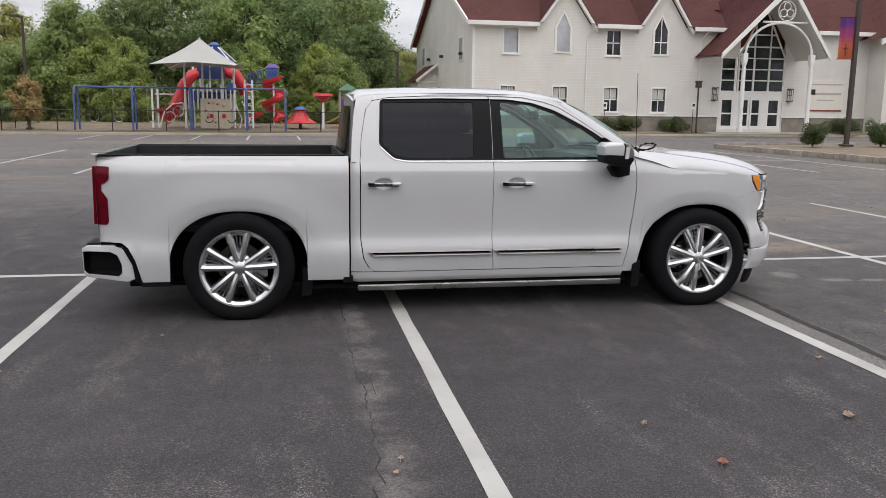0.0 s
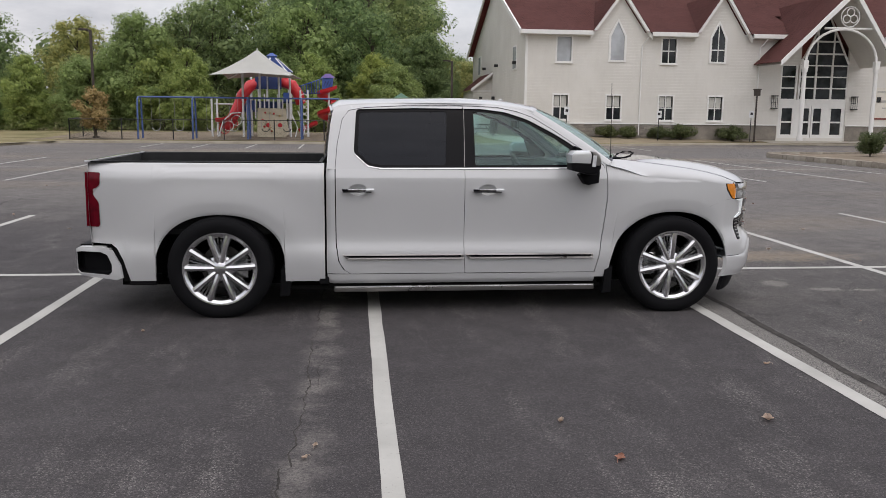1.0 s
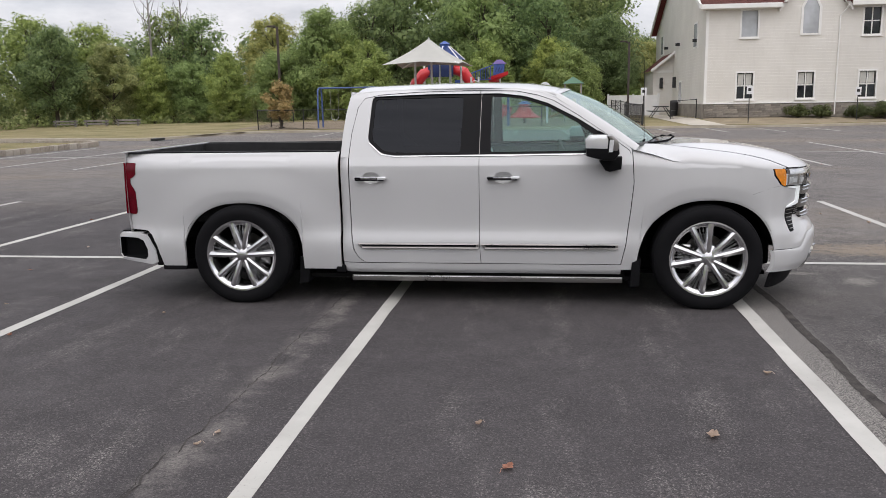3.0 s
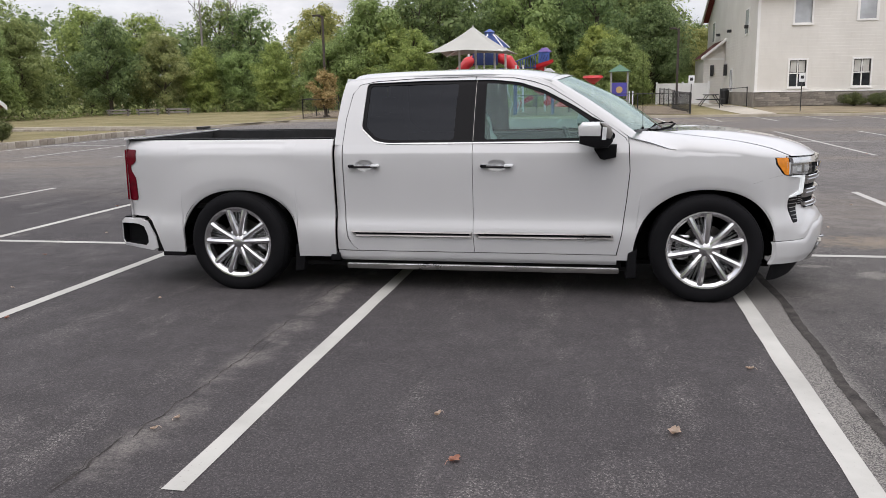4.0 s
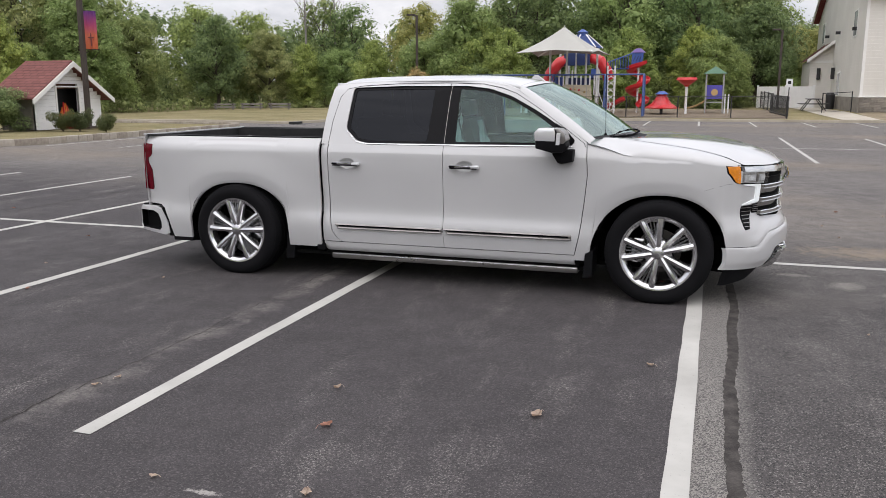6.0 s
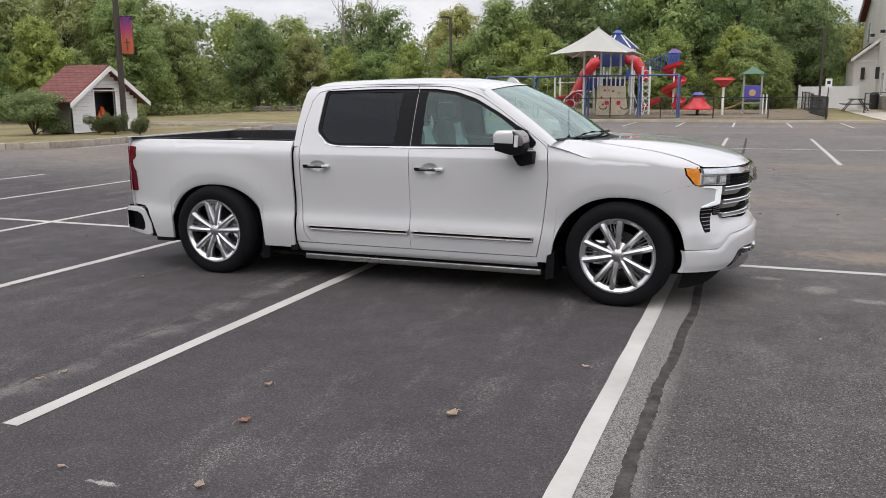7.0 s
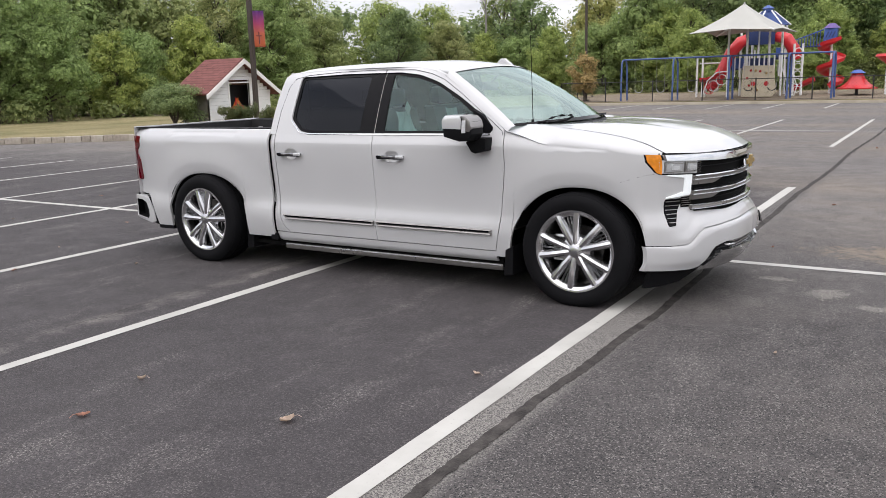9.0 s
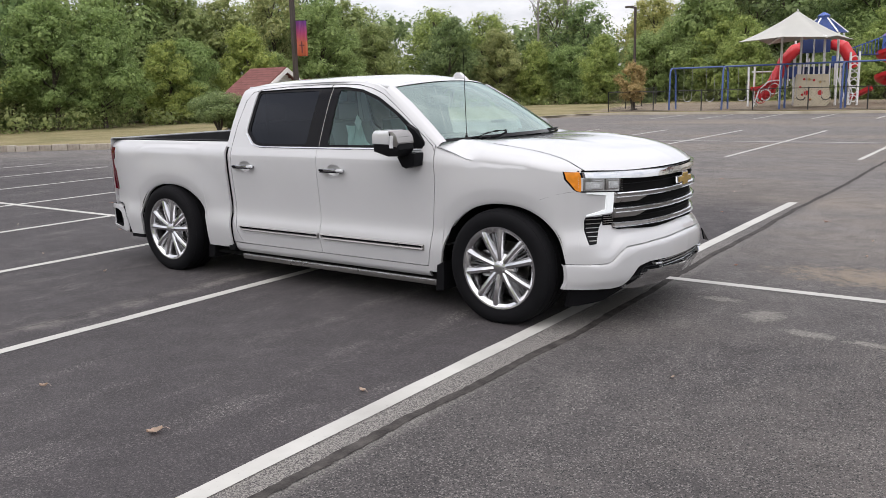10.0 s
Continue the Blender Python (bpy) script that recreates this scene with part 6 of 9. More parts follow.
def build_trees():
    kinds = [
        make_tree("broadleaf_tree", "tall green broadleaf tree at the edge of the woods", 1, 10.5, 7.5, LEAF_A, 29000, 0.098, lobes_n=24),
        make_tree("broadleaf_tree", "tall dark green oak at the edge of the woods", 2, 11.5, 8.0, LEAF_B, 30000, 0.098, lobes_n=26),
        make_tree("broadleaf_tree", "yellow-green young tree at the edge of the woods", 3, 8.0, 5.5, LEAF_C, 22000, 0.088, 0.08, lobes_n=20),
        make_tree("broadleaf_tree", "olive green broadleaf tree at the edge of the woods", 4, 10.0, 7.0, LEAF_D, 27000, 0.098, lobes_n=24),
        make_tree("broadleaf_tree", "green spreading tree with foliage to the ground", 5, 7.0, 6.5, LEAF_A, 28000, 0.09, 0.04, tall=0.8, lobes_n=24),
        make_tree("soft_tree", "soft feathery green tree at the edge of the woods", 6, 7.5, 5.5, LEAF_C, 29000, 0.082, 0.05, tall=0.9, lobes_n=26),
    ]
    far_kinds = [
        make_tree("broadleaf_tree", "tall green broadleaf tree within the woods", 11, 11.0, 8.0, LEAF_A, 9600, 0.125, lobes_n=20),
        make_tree("broadleaf_tree", "tall dark green oak within the woods", 12, 11.8, 8.5, LEAF_B, 9600, 0.125, lobes_n=20),
        make_tree("broadleaf_tree", "olive green broadleaf tree within the woods", 14, 10.5, 7.5, LEAF_D, 9600, 0.125, lobes_n=20),
    ]
    rng = random.Random(77)
    edge = [(-38, -14), (-38, 4), (-38, 24), (-37, 30), (-39, 42), (-39, 52), (-34, 58), (-27, 59), (-20, 57), (-14, 55), (-6, 54.5), (2, 55), (5, 62), (6, 80), (10, 90), (24, 94)]
    spots = []
    for (xa, ya), (xb, yb) in zip(edge, edge[1:]):
        d = math.hypot(xb - xa, yb - ya)
        n = max(1, round(d / 4.0))
        nx, ny = -(yb - ya) / d, (xb - xa) / d
        for i in range(n):
            t = (i + rng.uniform(0.1, 0.9)) / n
            for row, back in ((0, 1.0), (1, 6.5)):
                jit = rng.uniform(-1.3, 1.3)
                spots.append((xa + (xb - xa) * t + nx * (back + jit), ya + (yb - ya) * t + ny * (back + jit), row))
    for x, y, row in spots:
        kind_ = rng.choice(far_kinds) if row else kinds[rng.choice((2, 4, 0, 3, 5, 1, 0, 4))]
        s = rng.uniform(0.78, 1.12) * (0.80, 0.92)[row]
        copy_thing(kind_, pose(x, y, 0.1, 0, 0, rng.uniform(0, 360)) @ Matrix.Scale(s, 4))
    # taller trees deep behind the playground and beside the church
    for x, y, s in ((-12, 66, 1.25), (-7, 67, 1.3), (-2.5, 68, 1.35), (0.5, 72, 1.4), (2.5, 78, 1.45), (-4, 78, 1.5), (4.5, 85, 1.5), (-1, 86, 1.5), (6.0, 94, 1.6), (1.5, 95, 1.6)):
        copy_thing(rng.choice(far_kinds), pose(x, y, 0.1, 0, 0, rng.uniform(0, 360)) @ Matrix.Scale(s, 4))
    # woods on the far side of the lot, behind the walk
    for i in range(34):
        x = -85 + 5.2 * i + rng.uniform(-1.5, 1.5)
        copy_thing(rng.choice(far_kinds), pose(x, -52 + rng.uniform(-4, 4), -0.05, 0, 0, rng.uniform(0, 360)) @ Matrix.Scale(rng.uniform(0.9, 1.3), 4))
    rust = make_tree("small_tree", "small rust-coloured tree behind the playground fence", 9, 3.4, 2.6, LEAF_E, 4200, 0.08, 0.2)
    copy_thing(rust, pose(-15.55, 41.9, 0.17) @ Matrix.Scale(0.86, 4))
    for ob in (*kinds, *far_kinds, rust):
        for o in (*ob.children, ob):
            bpy.data.objects.remove(o)
    # two bare treetops above the woods
    for x, y, s in ((-34.0, 63, 1.0), (-31.5, 64, 0.9)):
        ob = thing("bare_tree", "bare grey dead tree standing above the woods", "tree", (x, y, 0))
        bm = bmesh.new()
        r = random.Random(int(x * 10))
        h = 13.0 * s
        pipe(bm, [(0, 0, -0.1), (0.1, 0, h * 0.5), (0.0, 0.1, h)], [0.18, 0.11, 0.02], 6)
        for i in range(14):
            z = h * (0.55 + 0.42 * i / 14)
            ang = i * 2.4
            ln = 1.9 * (1.15 - i / 14)
            e1 = (ln * 0.5 * math.cos(ang), ln * 0.5 * math.sin(ang), z + ln * 0.6)
            pipe(bm, [(0.05, 0.05, z), e1, (ln * 0.7 * math.cos(ang + 0.2), ln * 0.7 * math.sin(ang + 0.2), z + ln * 1.3)], [0.05, 0.03, 0.01], 5)
        part("trunk", bm, DEAD_WOOD, ob)
    # dense depth of the woods
    n = 80000
    dense = [(-64, -10), (-52, 4), (-48, 20), (-50, 40), (-52, 66), (-30, 76), (-4, 72), (-2, 92), (12, 106), (40, 108)]
    lob = []
    for (xa, ya), (xb, yb) in zip(dense, dense[1:]):
        m = max(2, round(math.hypot(xb - xa, yb - ya) / 3))
        for i in range(m):
            t = i / m
            for z, r in ((0.7, 1.6), (2.0, 3.0), (5.0, 2.8), (7.3, 2.0)):
                lob.append((xa + (xb - xa) * t + rng.uniform(-1, 1), ya + (yb - ya) * t + rng.uniform(-1, 1), z + rng.uniform(-0.8, 0.8), r, r, r * 0.9))
    me = leaf_mesh("far_woods", lob, n, 0.24, 12, core=16000)
    me.materials.append(LEAF_B)
    tagged(new("far_woods", me), "dense green woods behind the tree line", "woods", kind="stuff")
    # low brush along the edge of the woods
    lob = []
    for (xa, ya), (xb, yb) in zip(edge, edge[1:]):
        m = max(2, round(math.hypot(xb - xa, yb - ya) / 1.3))
        for i in range(m):
            t = i / m
            r = rng.uniform(0.5, 1.1)
            lob.append((xa + (xb - xa) * t + rng.uniform(-0.8, 0.8), ya + (yb - ya) * t + rng.uniform(-0.8, 0.8), r * 0.7, r, r, r * 0.8))
            # taller undergrowth behind the first trunks
            d = math.hypot(xb - xa, yb - ya)
            r = rng.uniform(1.0, 1.5)
            lob.append((xa + (xb - xa) * t - (yb - ya) / d * 4.0, ya + (yb - ya) * t + (xb - xa) / d * 4.0, rng.uniform(1.0, 2.4), r, r, r))
    me = leaf_mesh("brush", lob, 110000, 0.085, 13, core=9000)
    me.materials.append(LEAF_D)
    tagged(new("brush", me), "low green brush at the edge of the woods", "brush", kind="stuff")

    # shrubs on the beds
    shrub = make_shrub("shrub", "round dark green evergreen shrub", 31, 0.95, 1.25, LEAF_S, 6000, 0.045)
    low = make_shrub("shrub", "low dark green foundation shrub by the stone base", 32, 1.0, 0.95, LEAF_S, 4500, 0.05)
    for x, y, s in ((21.0, 25.6, 0.86), (24.6, 25.9, 0.9), (26.8, 26.2, 0.75), (-21.83, 18.77, 0.62), (-21.2, 18.95, 0.64), (-19.57, 18.48, 0.56)):
        copy_thing(shrub, pose(x, y, 0.15, 0, 0, x * 50) @ Matrix.Scale(s, 4))
    tall = make_shrub("shrub", "tall olive green shrub beside the shed", 33, 1.6, 2.3, LEAF_B, 16000, 0.05, True)
    for x, y, s in ((-24.1, 17.7, 0.85),):
        copy_thing(tall, pose(x, y, 0.13, 0, 0, x * 50) @ Matrix.Scale(s, 4))
    for x, y, s in ((18.76, 44.6, 0.85), (20.27, 44.6, 1.02), (23.74, 44.6, 1.02), (36.0, 44.3, 1.15), (15.38, 44.6, 0.8), (16.7, 44.6, 0.8)):
        copy_thing(low, pose(x, y, lawn_height(x, y), 0, 0, x * 40) @ Matrix.Scale(s, 4))
    for ob in (shrub, low, tall):
        for o in (*ob.children, ob):
            bpy.data.objects.remove(o)


build_trees()


# ---- pickup truck ----
def paint_material():
    k = Mat("pearl_white_paint", 0.28)
    base = k.ramp(k.noise(1.3, 3), [(0.3, (0.482, 0.483, 0.488)), (0.7, (0.505, 0.506, 0.511))])
    k.color(base)
    k.b.inputs["Coat Weight"].default_value = 1.0
    k.b.inputs["Coat IOR"].default_value = 1.42
    k.b.inputs["Coat Roughness"].default_value = 0.05
    k.bump(k.noise(700, 2), 0.02, 0.0005)
    return k.done()


def thin_glass(name, tint, gloss_rough=0.015, head_on=0.05, gloss=(1.0, 1.0, 1.0)):
    """A thin pane: tinted see-through with a mirror-like gloss that grows at a slant, alike from both sides."""
    m = bpy.data.materials.new(name)
    m.use_nodes = True
    n, l = m.node_tree.nodes, m.node_tree.links
    n.remove(n["Principled BSDF"])
    tr, gl, lw, ms = n.new("ShaderNodeBsdfTransparent"), n.new("ShaderNodeBsdfGlossy"), n.new("ShaderNodeLayerWeight"), n.new("ShaderNodeMixShader")
    tr.inputs["Color"].default_value = (*tint, 1)
    gl.inputs["Roughness"].default_value = gloss_rough
    gl.inputs["Color"].default_value = (*gloss, 1)
    lw.inputs["Blend"].default_value = 0.5
    pw, ma = n.new("ShaderNodeMath"), n.new("ShaderNodeMath")
    pw.operation, ma.operation = "POWER", "MULTIPLY_ADD"
    pw.inputs[1].default_value = 4.0
    ma.inputs[1].default_value, ma.inputs[2].default_value = 1 - head_on, head_on
    l.new(lw.outputs["Facing"], pw.inputs[0])
    l.new(pw.outputs[0], ma.inputs[0])
    l.new(ma.outputs[0], ms.inputs[0])
    l.new(tr.outputs[0], ms.inputs[1])
    l.new(gl.outputs[0], ms.inputs[2])
    l.new(ms.outputs[0], n["Material Output"].inputs["Surface"])
    return m


def glow_material(name, rgb, strength):
    k = Mat(name, 0.3)
    k.color(rgb)
    k.b.inputs["Emission Color"].default_value = (*rgb, 1)
    k.b.inputs["Emission Strength"].default_value = strength
    return k.done()


def lens_material(name, rgb, rough=0.08):
    k = Mat(name, rough)
    k.color(k.ramp(k.noise(18, 2), [(0.35, tuple(c * 0.7 for c in rgb)), (0.65, rgb)]))
    k.b.inputs["Specular IOR Level"].default_value = 0.25
    return k.done()


PAINT = paint_material()
CHROME = plain("chrome", (0.72, 0.73, 0.74), 0.09, 1.0, var=0.05, scale=3, bump=0)
CAP = plain("bright_cap", (0.74, 0.75, 0.76), 0.12, 0.45, var=0.04, scale=3, bump=0)
# handle chrome, mottled dark in place of what it would reflect
HANDLE_REFLECTION = plain("chrome_dark_reflection", (0.40, 0.40, 0.41), 0.14, 1.0, var=0.6, scale=60, bump=0)
SATIN_CHROME = plain("satin_chrome", (0.52, 0.525, 0.53), 0.25, 1.0, var=0.08, scale=4, bump=0)
GRILLE_SATIN = plain("grille_satin", (0.30, 0.288, 0.278), 0.3, 0.9, var=0.1, scale=4, bump=0)
WHEEL_METAL = plain("polished_alloy", (0.64, 0.64, 0.65), 0.19, 0.97, var=0.06, scale=5, bump=0)
BLACK_TRIM = plain("black_plastic", (0.007, 0.007, 0.008), 0.55, var=0.25, scale=10, fine=220, bump=0.25, dist=0.001, spec=0.08)
GLOSS_BLACK = plain("gloss_black", (0.005, 0.005, 0.006), 0.12, var=0.2, scale=4, bump=0, spec=0.10)
UNDER = plain("underbody", (0.005, 0.005, 0.005), 0.95, var=0.3, scale=5, spec=0.1)
RUBBER = plain("tyre_rubber", (0.008, 0.008, 0.009), 0.7, var=0.25, scale=9, fine=120, bump=0.3, dist=0.001, spec=0.07)
GLASS_CLEAR = thin_glass("clear_glass", (0.58, 0.78, 0.76), head_on=0.055, gloss=(0.78, 0.95, 0.93))
GLASS_DARK = thin_glass("privacy_glass", (0.050, 0.054, 0.066), head_on=0.022, gloss=(0.78, 0.82, 0.92))
GLASS_SCREEN = thin_glass("windscreen_glass", (0.70, 0.80, 0.76), 0.10, head_on=0.27, gloss=(0.76, 0.91, 0.86))
LAMP_COVER = thin_glass("lamp_cover", (0.92, 0.93, 0.93), head_on=0.06)
LAMP_CLEAR = lens_material("headlamp_lens", (0.62, 0.63, 0.64))
AMBER = lens_material("amber_lens", (0.82, 0.28, 0.03))
RED_LENS = lens_material("red_lens", (0.12, 0.0006, 0.008), 0.2)
DRL = glow_material("daylight_lamp", (0.80, 0.84, 0.85), 0.14)
LAMP_BACK = plain("lamp_housing", (0.62, 0.63, 0.64), 0.25, 0.35, var=0.1, scale=14, bump=0)
GOLD = plain("gold_metal", (0.55, 0.37, 0.10), 0.3, 0.8, var=0.1, scale=10)
SEAT = plain("grey_seat_leather", (0.11, 0.118, 0.12), 0.55, var=0.12, scale=5)
COVER = plain("clear_seat_cover", (0.58, 0.68, 0.66), 0.25, var=0.2, scale=4)
# pale colour for the highlight on the seat wrap
WRAP_GLINT = plain("pale_wrap_glint", (0.78, 0.82, 0.80), 0.5, var=0.08, scale=20)
CABIN = plain("cabin_plastic", (0.085, 0.09, 0.093), 0.6, var=0.2, scale=5)
LINER = plain("bed_liner", (0.010, 0.010, 0.011), 0.8, var=0.3, scale=12, fine=160, bump=0.5, dist=0.002)
BRAKE = plain("brake_metal", (0.12, 0.115, 0.11), 0.35, 0.9, var=0.2, scale=8)

AX, AZ, TYRE_R = 1.8725, 0.403, 0.418
DOOR_W = [(0.255, 0.895), (0.285, 0.920), (0.32, 0.929), (0.345, 0.934), (0.45, 0.947), (0.53, 0.942), (0.60, 0.923), (0.65, 0.918), (0.72, 0.921), (0.85, 0.932), (0.98, 0.943), (1.10, 0.9475), (1.130, 0.947), (1.140, 0.9445), (1.18, 0.929), (1.225, 0.910)]
GLASS_W = [(1.19, 0.9262), (1.205, 0.9185), (1.225, 0.911), (1.40, 0.846), (1.55, 0.782), (1.66, 0.729), (1.70, 0.700), (1.735, 0.655), (1.76, 0.60)]
PLAN = [(0, 2.835), (0.3, 2.812), (0.5, 2.752), (0.62, 2.692), (0.7, 2.642), (0.78, 2.582), (0.84, 2.528), (0.87, 2.488), (0.91, 2.412), (0.95, 2.33), (1.0, 2.15)]
FRONT_OFF = [(0.15, -0.09), (0.29, -0.05), (0.35, -0.015), (0.45, 0.0), (0.58, 0.0), (0.64, -0.03), (0.72, -0.065), (0.85, -0.06), (1.0, -0.05), (1.06, -0.055), (1.10, -0.07)]
ARCHES = ((-AX - 0.012, 0.515, 0.43), (AX + 0.008, 0.492, 0.452))


def arch_r(x, z, arch):
    cx, a_, b_ = arch
    return ((abs(x - cx) / a_) ** 2.25 + (max(0.0, z - AZ) / b_) ** 2.25) ** (1 / 2.25)


def arch_z(x, arch, low):
    cx, a_, b_ = arch
    t = abs(x - cx) / a_
    if t >= 1:
        return low
    return max(low, AZ + b_ * (1 - t**2.25) ** (1 / 2.25))


def front_x(y, z):
    return soft_table(PLAN, abs(y)) + soft_table(FRONT_OFF, z)


def half_width(x, z):
    w = soft_table(DOOR_W, z)
    for arch in ARCHES:
        r = arch_r(x, z, arch)
        if r < 1.75:
            rise = min(1.0, max(0.0, (z - 0.36) / 0.42))
            rise = rise * rise * (3 - 2 * rise)
            t = min(1.0, (1.75 - r) / 0.62)
            # the flare ends in a band that turns in towards the opening
            f = 0.022 * t * t * (3 - 2 * t) - 0.048 * max(0.0, 1.235 - r) - 0.006 * max(0.0, (1.05 - r) / 0.05) ** 2
            w += f * rise
    if x > 1.35:
        w += 0.012 * min(1, (x - 1.35) / 0.4) * (1 if z < 1.12 else 0.5)
    if x > 1.9:
        off = soft_table(FRONT_OFF, z)
        lo, hi = 0.3, 1.0
        for _ in range(18):
            mid = (lo + hi) / 2
            if soft_table(PLAN, mid) + off > x:
                lo = mid
            else:
                hi = mid
        k = 0.035
        d = lo - w
        h = max(0.0, k - abs(d)) / k
        w = min(w, lo) - h * h * k / 4
    if x < -2.55:
        w -= 0.075 * ((-2.55 - x) / 0.36) ** 2
    return w


def skin(name, pts, material, parent, s, label="", rim=0.022):
    """A body panel from rows of (x, half width, z); s is the side."""
    bm = bmesh.new()
    g = [[bm.verts.new((x, s * w, z)) for x, w, z in col] for col in pts]
    for ca, cb in zip(g, g[1:]):
        for k in range(len(ca) - 1):
            bm.faces.new((ca[k], cb[k], cb[k + 1], ca[k + 1]))
    bmesh.ops.remove_doubles(bm, verts=list(bm.verts), dist=0.0004)
    bm.normal_update()
    tot = sum(f.normal.y * f.calc_area() for f in bm.faces)
    if tot * s < 0:
        bmesh.ops.reverse_faces(bm, faces=list(bm.faces))
    if rim:
        edge = [e_ for e_ in bm.edges if len(e_.link_faces) == 1]
        r = bmesh.ops.extrude_edge_only(bm, edges=edge)
        for v in (v for v in r["geom"] if isinstance(v, bmesh.types.BMVert)):
            v.co.y -= s * rim
    return part(name, bm, material, parent, label, True)


def dense(pts, step=0.03):
    out = []
    n = len(pts)
    for i in range(n):
        a_, b_ = Vector(pts[i]), Vector(pts[(i + 1) % n])
        m = max(1, int((b_ - a_).length / step))
        out += [tuple(a_.lerp(b_, j / m)) for j in range(m)]
    return out


def rounded_loop(pts, r, k=4):
    out = []
    n = len(pts)
    for i in range(n):
        p, a_, b_ = Vector(pts[i]), Vector(pts[i - 1]), Vector(pts[(i + 1) % n])
        rr = min(r, (a_ - p).length * 0.45, (b_ - p).length * 0.45)
        p0, p1 = p + (a_ - p).normalized() * rr, p + (b_ - p).normalized() * rr
        for s in range(k + 1):
            t = s / k
            out.append(tuple(p0 * (1 - t) ** 2 + p * 2 * t * (1 - t) + p1 * t * t))
    return out


def side_shape(name, outer, holes, material, parent, s, off=0.0, rim=0.02, label="", width=None):
    """A flat outline in x and z, with holes, bent onto the side of the cab."""
    bm = bmesh.new()
    fn = width or (lambda x, z: soft_table(GLASS_W, z))
    for loop in (outer, *holes):
        vs = [bm.verts.new((x, z, 0)) for x, z in dense(loop)]
        for i in range(len(vs)):
            bm.edges.new((vs[i], vs[(i + 1) % len(vs)]))
    bmesh.ops.triangle_fill(bm, use_beauty=True, use_dissolve=False, edges=list(bm.edges), normal=(0, 0, 1))
    for _ in range(2):
        long = [e_ for e_ in bm.edges if abs(e_.verts[0].co.y - e_.verts[1].co.y) > 0.07]
        if long:
            bmesh.ops.subdivide_edges(bm, edges=long, cuts=2, use_grid_fill=False)
            bmesh.ops.triangulate(bm, faces=[f for f in bm.faces if len(f.verts) > 3])
    for v in bm.verts:
        x, z = v.co.x, v.co.y
        v.co = Vector((x, s * (fn(x, z) + off), z))
    bm.normal_update()
    tot = sum(f.normal.y * f.calc_area() for f in bm.faces)
    if tot * s < 0:
        bmesh.ops.reverse_faces(bm, faces=list(bm.faces))
    if rim:
        edge = [e_ for e_ in bm.edges if len(e_.link_faces) == 1]
        r = bmesh.ops.extrude_edge_only(bm, edges=edge)
        for v in (v for v in r["geom"] if isinstance(v, bmesh.types.BMVert)):
            v.co.y -= s * rim
    return part(name, bm, material, parent, label, True)


def inset_loop(pts, d):
    """The outline moved inwards by d (outline given counter-clockwise)."""
    out = []
    n = len(pts)
    for i in range(n):
        a_, p, b_ = Vector(pts[i - 1]), Vector(pts[i]), Vector(pts[(i + 1) % n])
        e0, e1 = (p - a_).normalized(), (b_ - p).normalized()
        n0, n1 = Vector((-e0.y, e0.x)), Vector((-e1.y, e1.x))
        m = (n0 + n1)
        m = m / max(0.4, m.length_squared / 2)
        out.append(tuple(p + m * d))
    return out


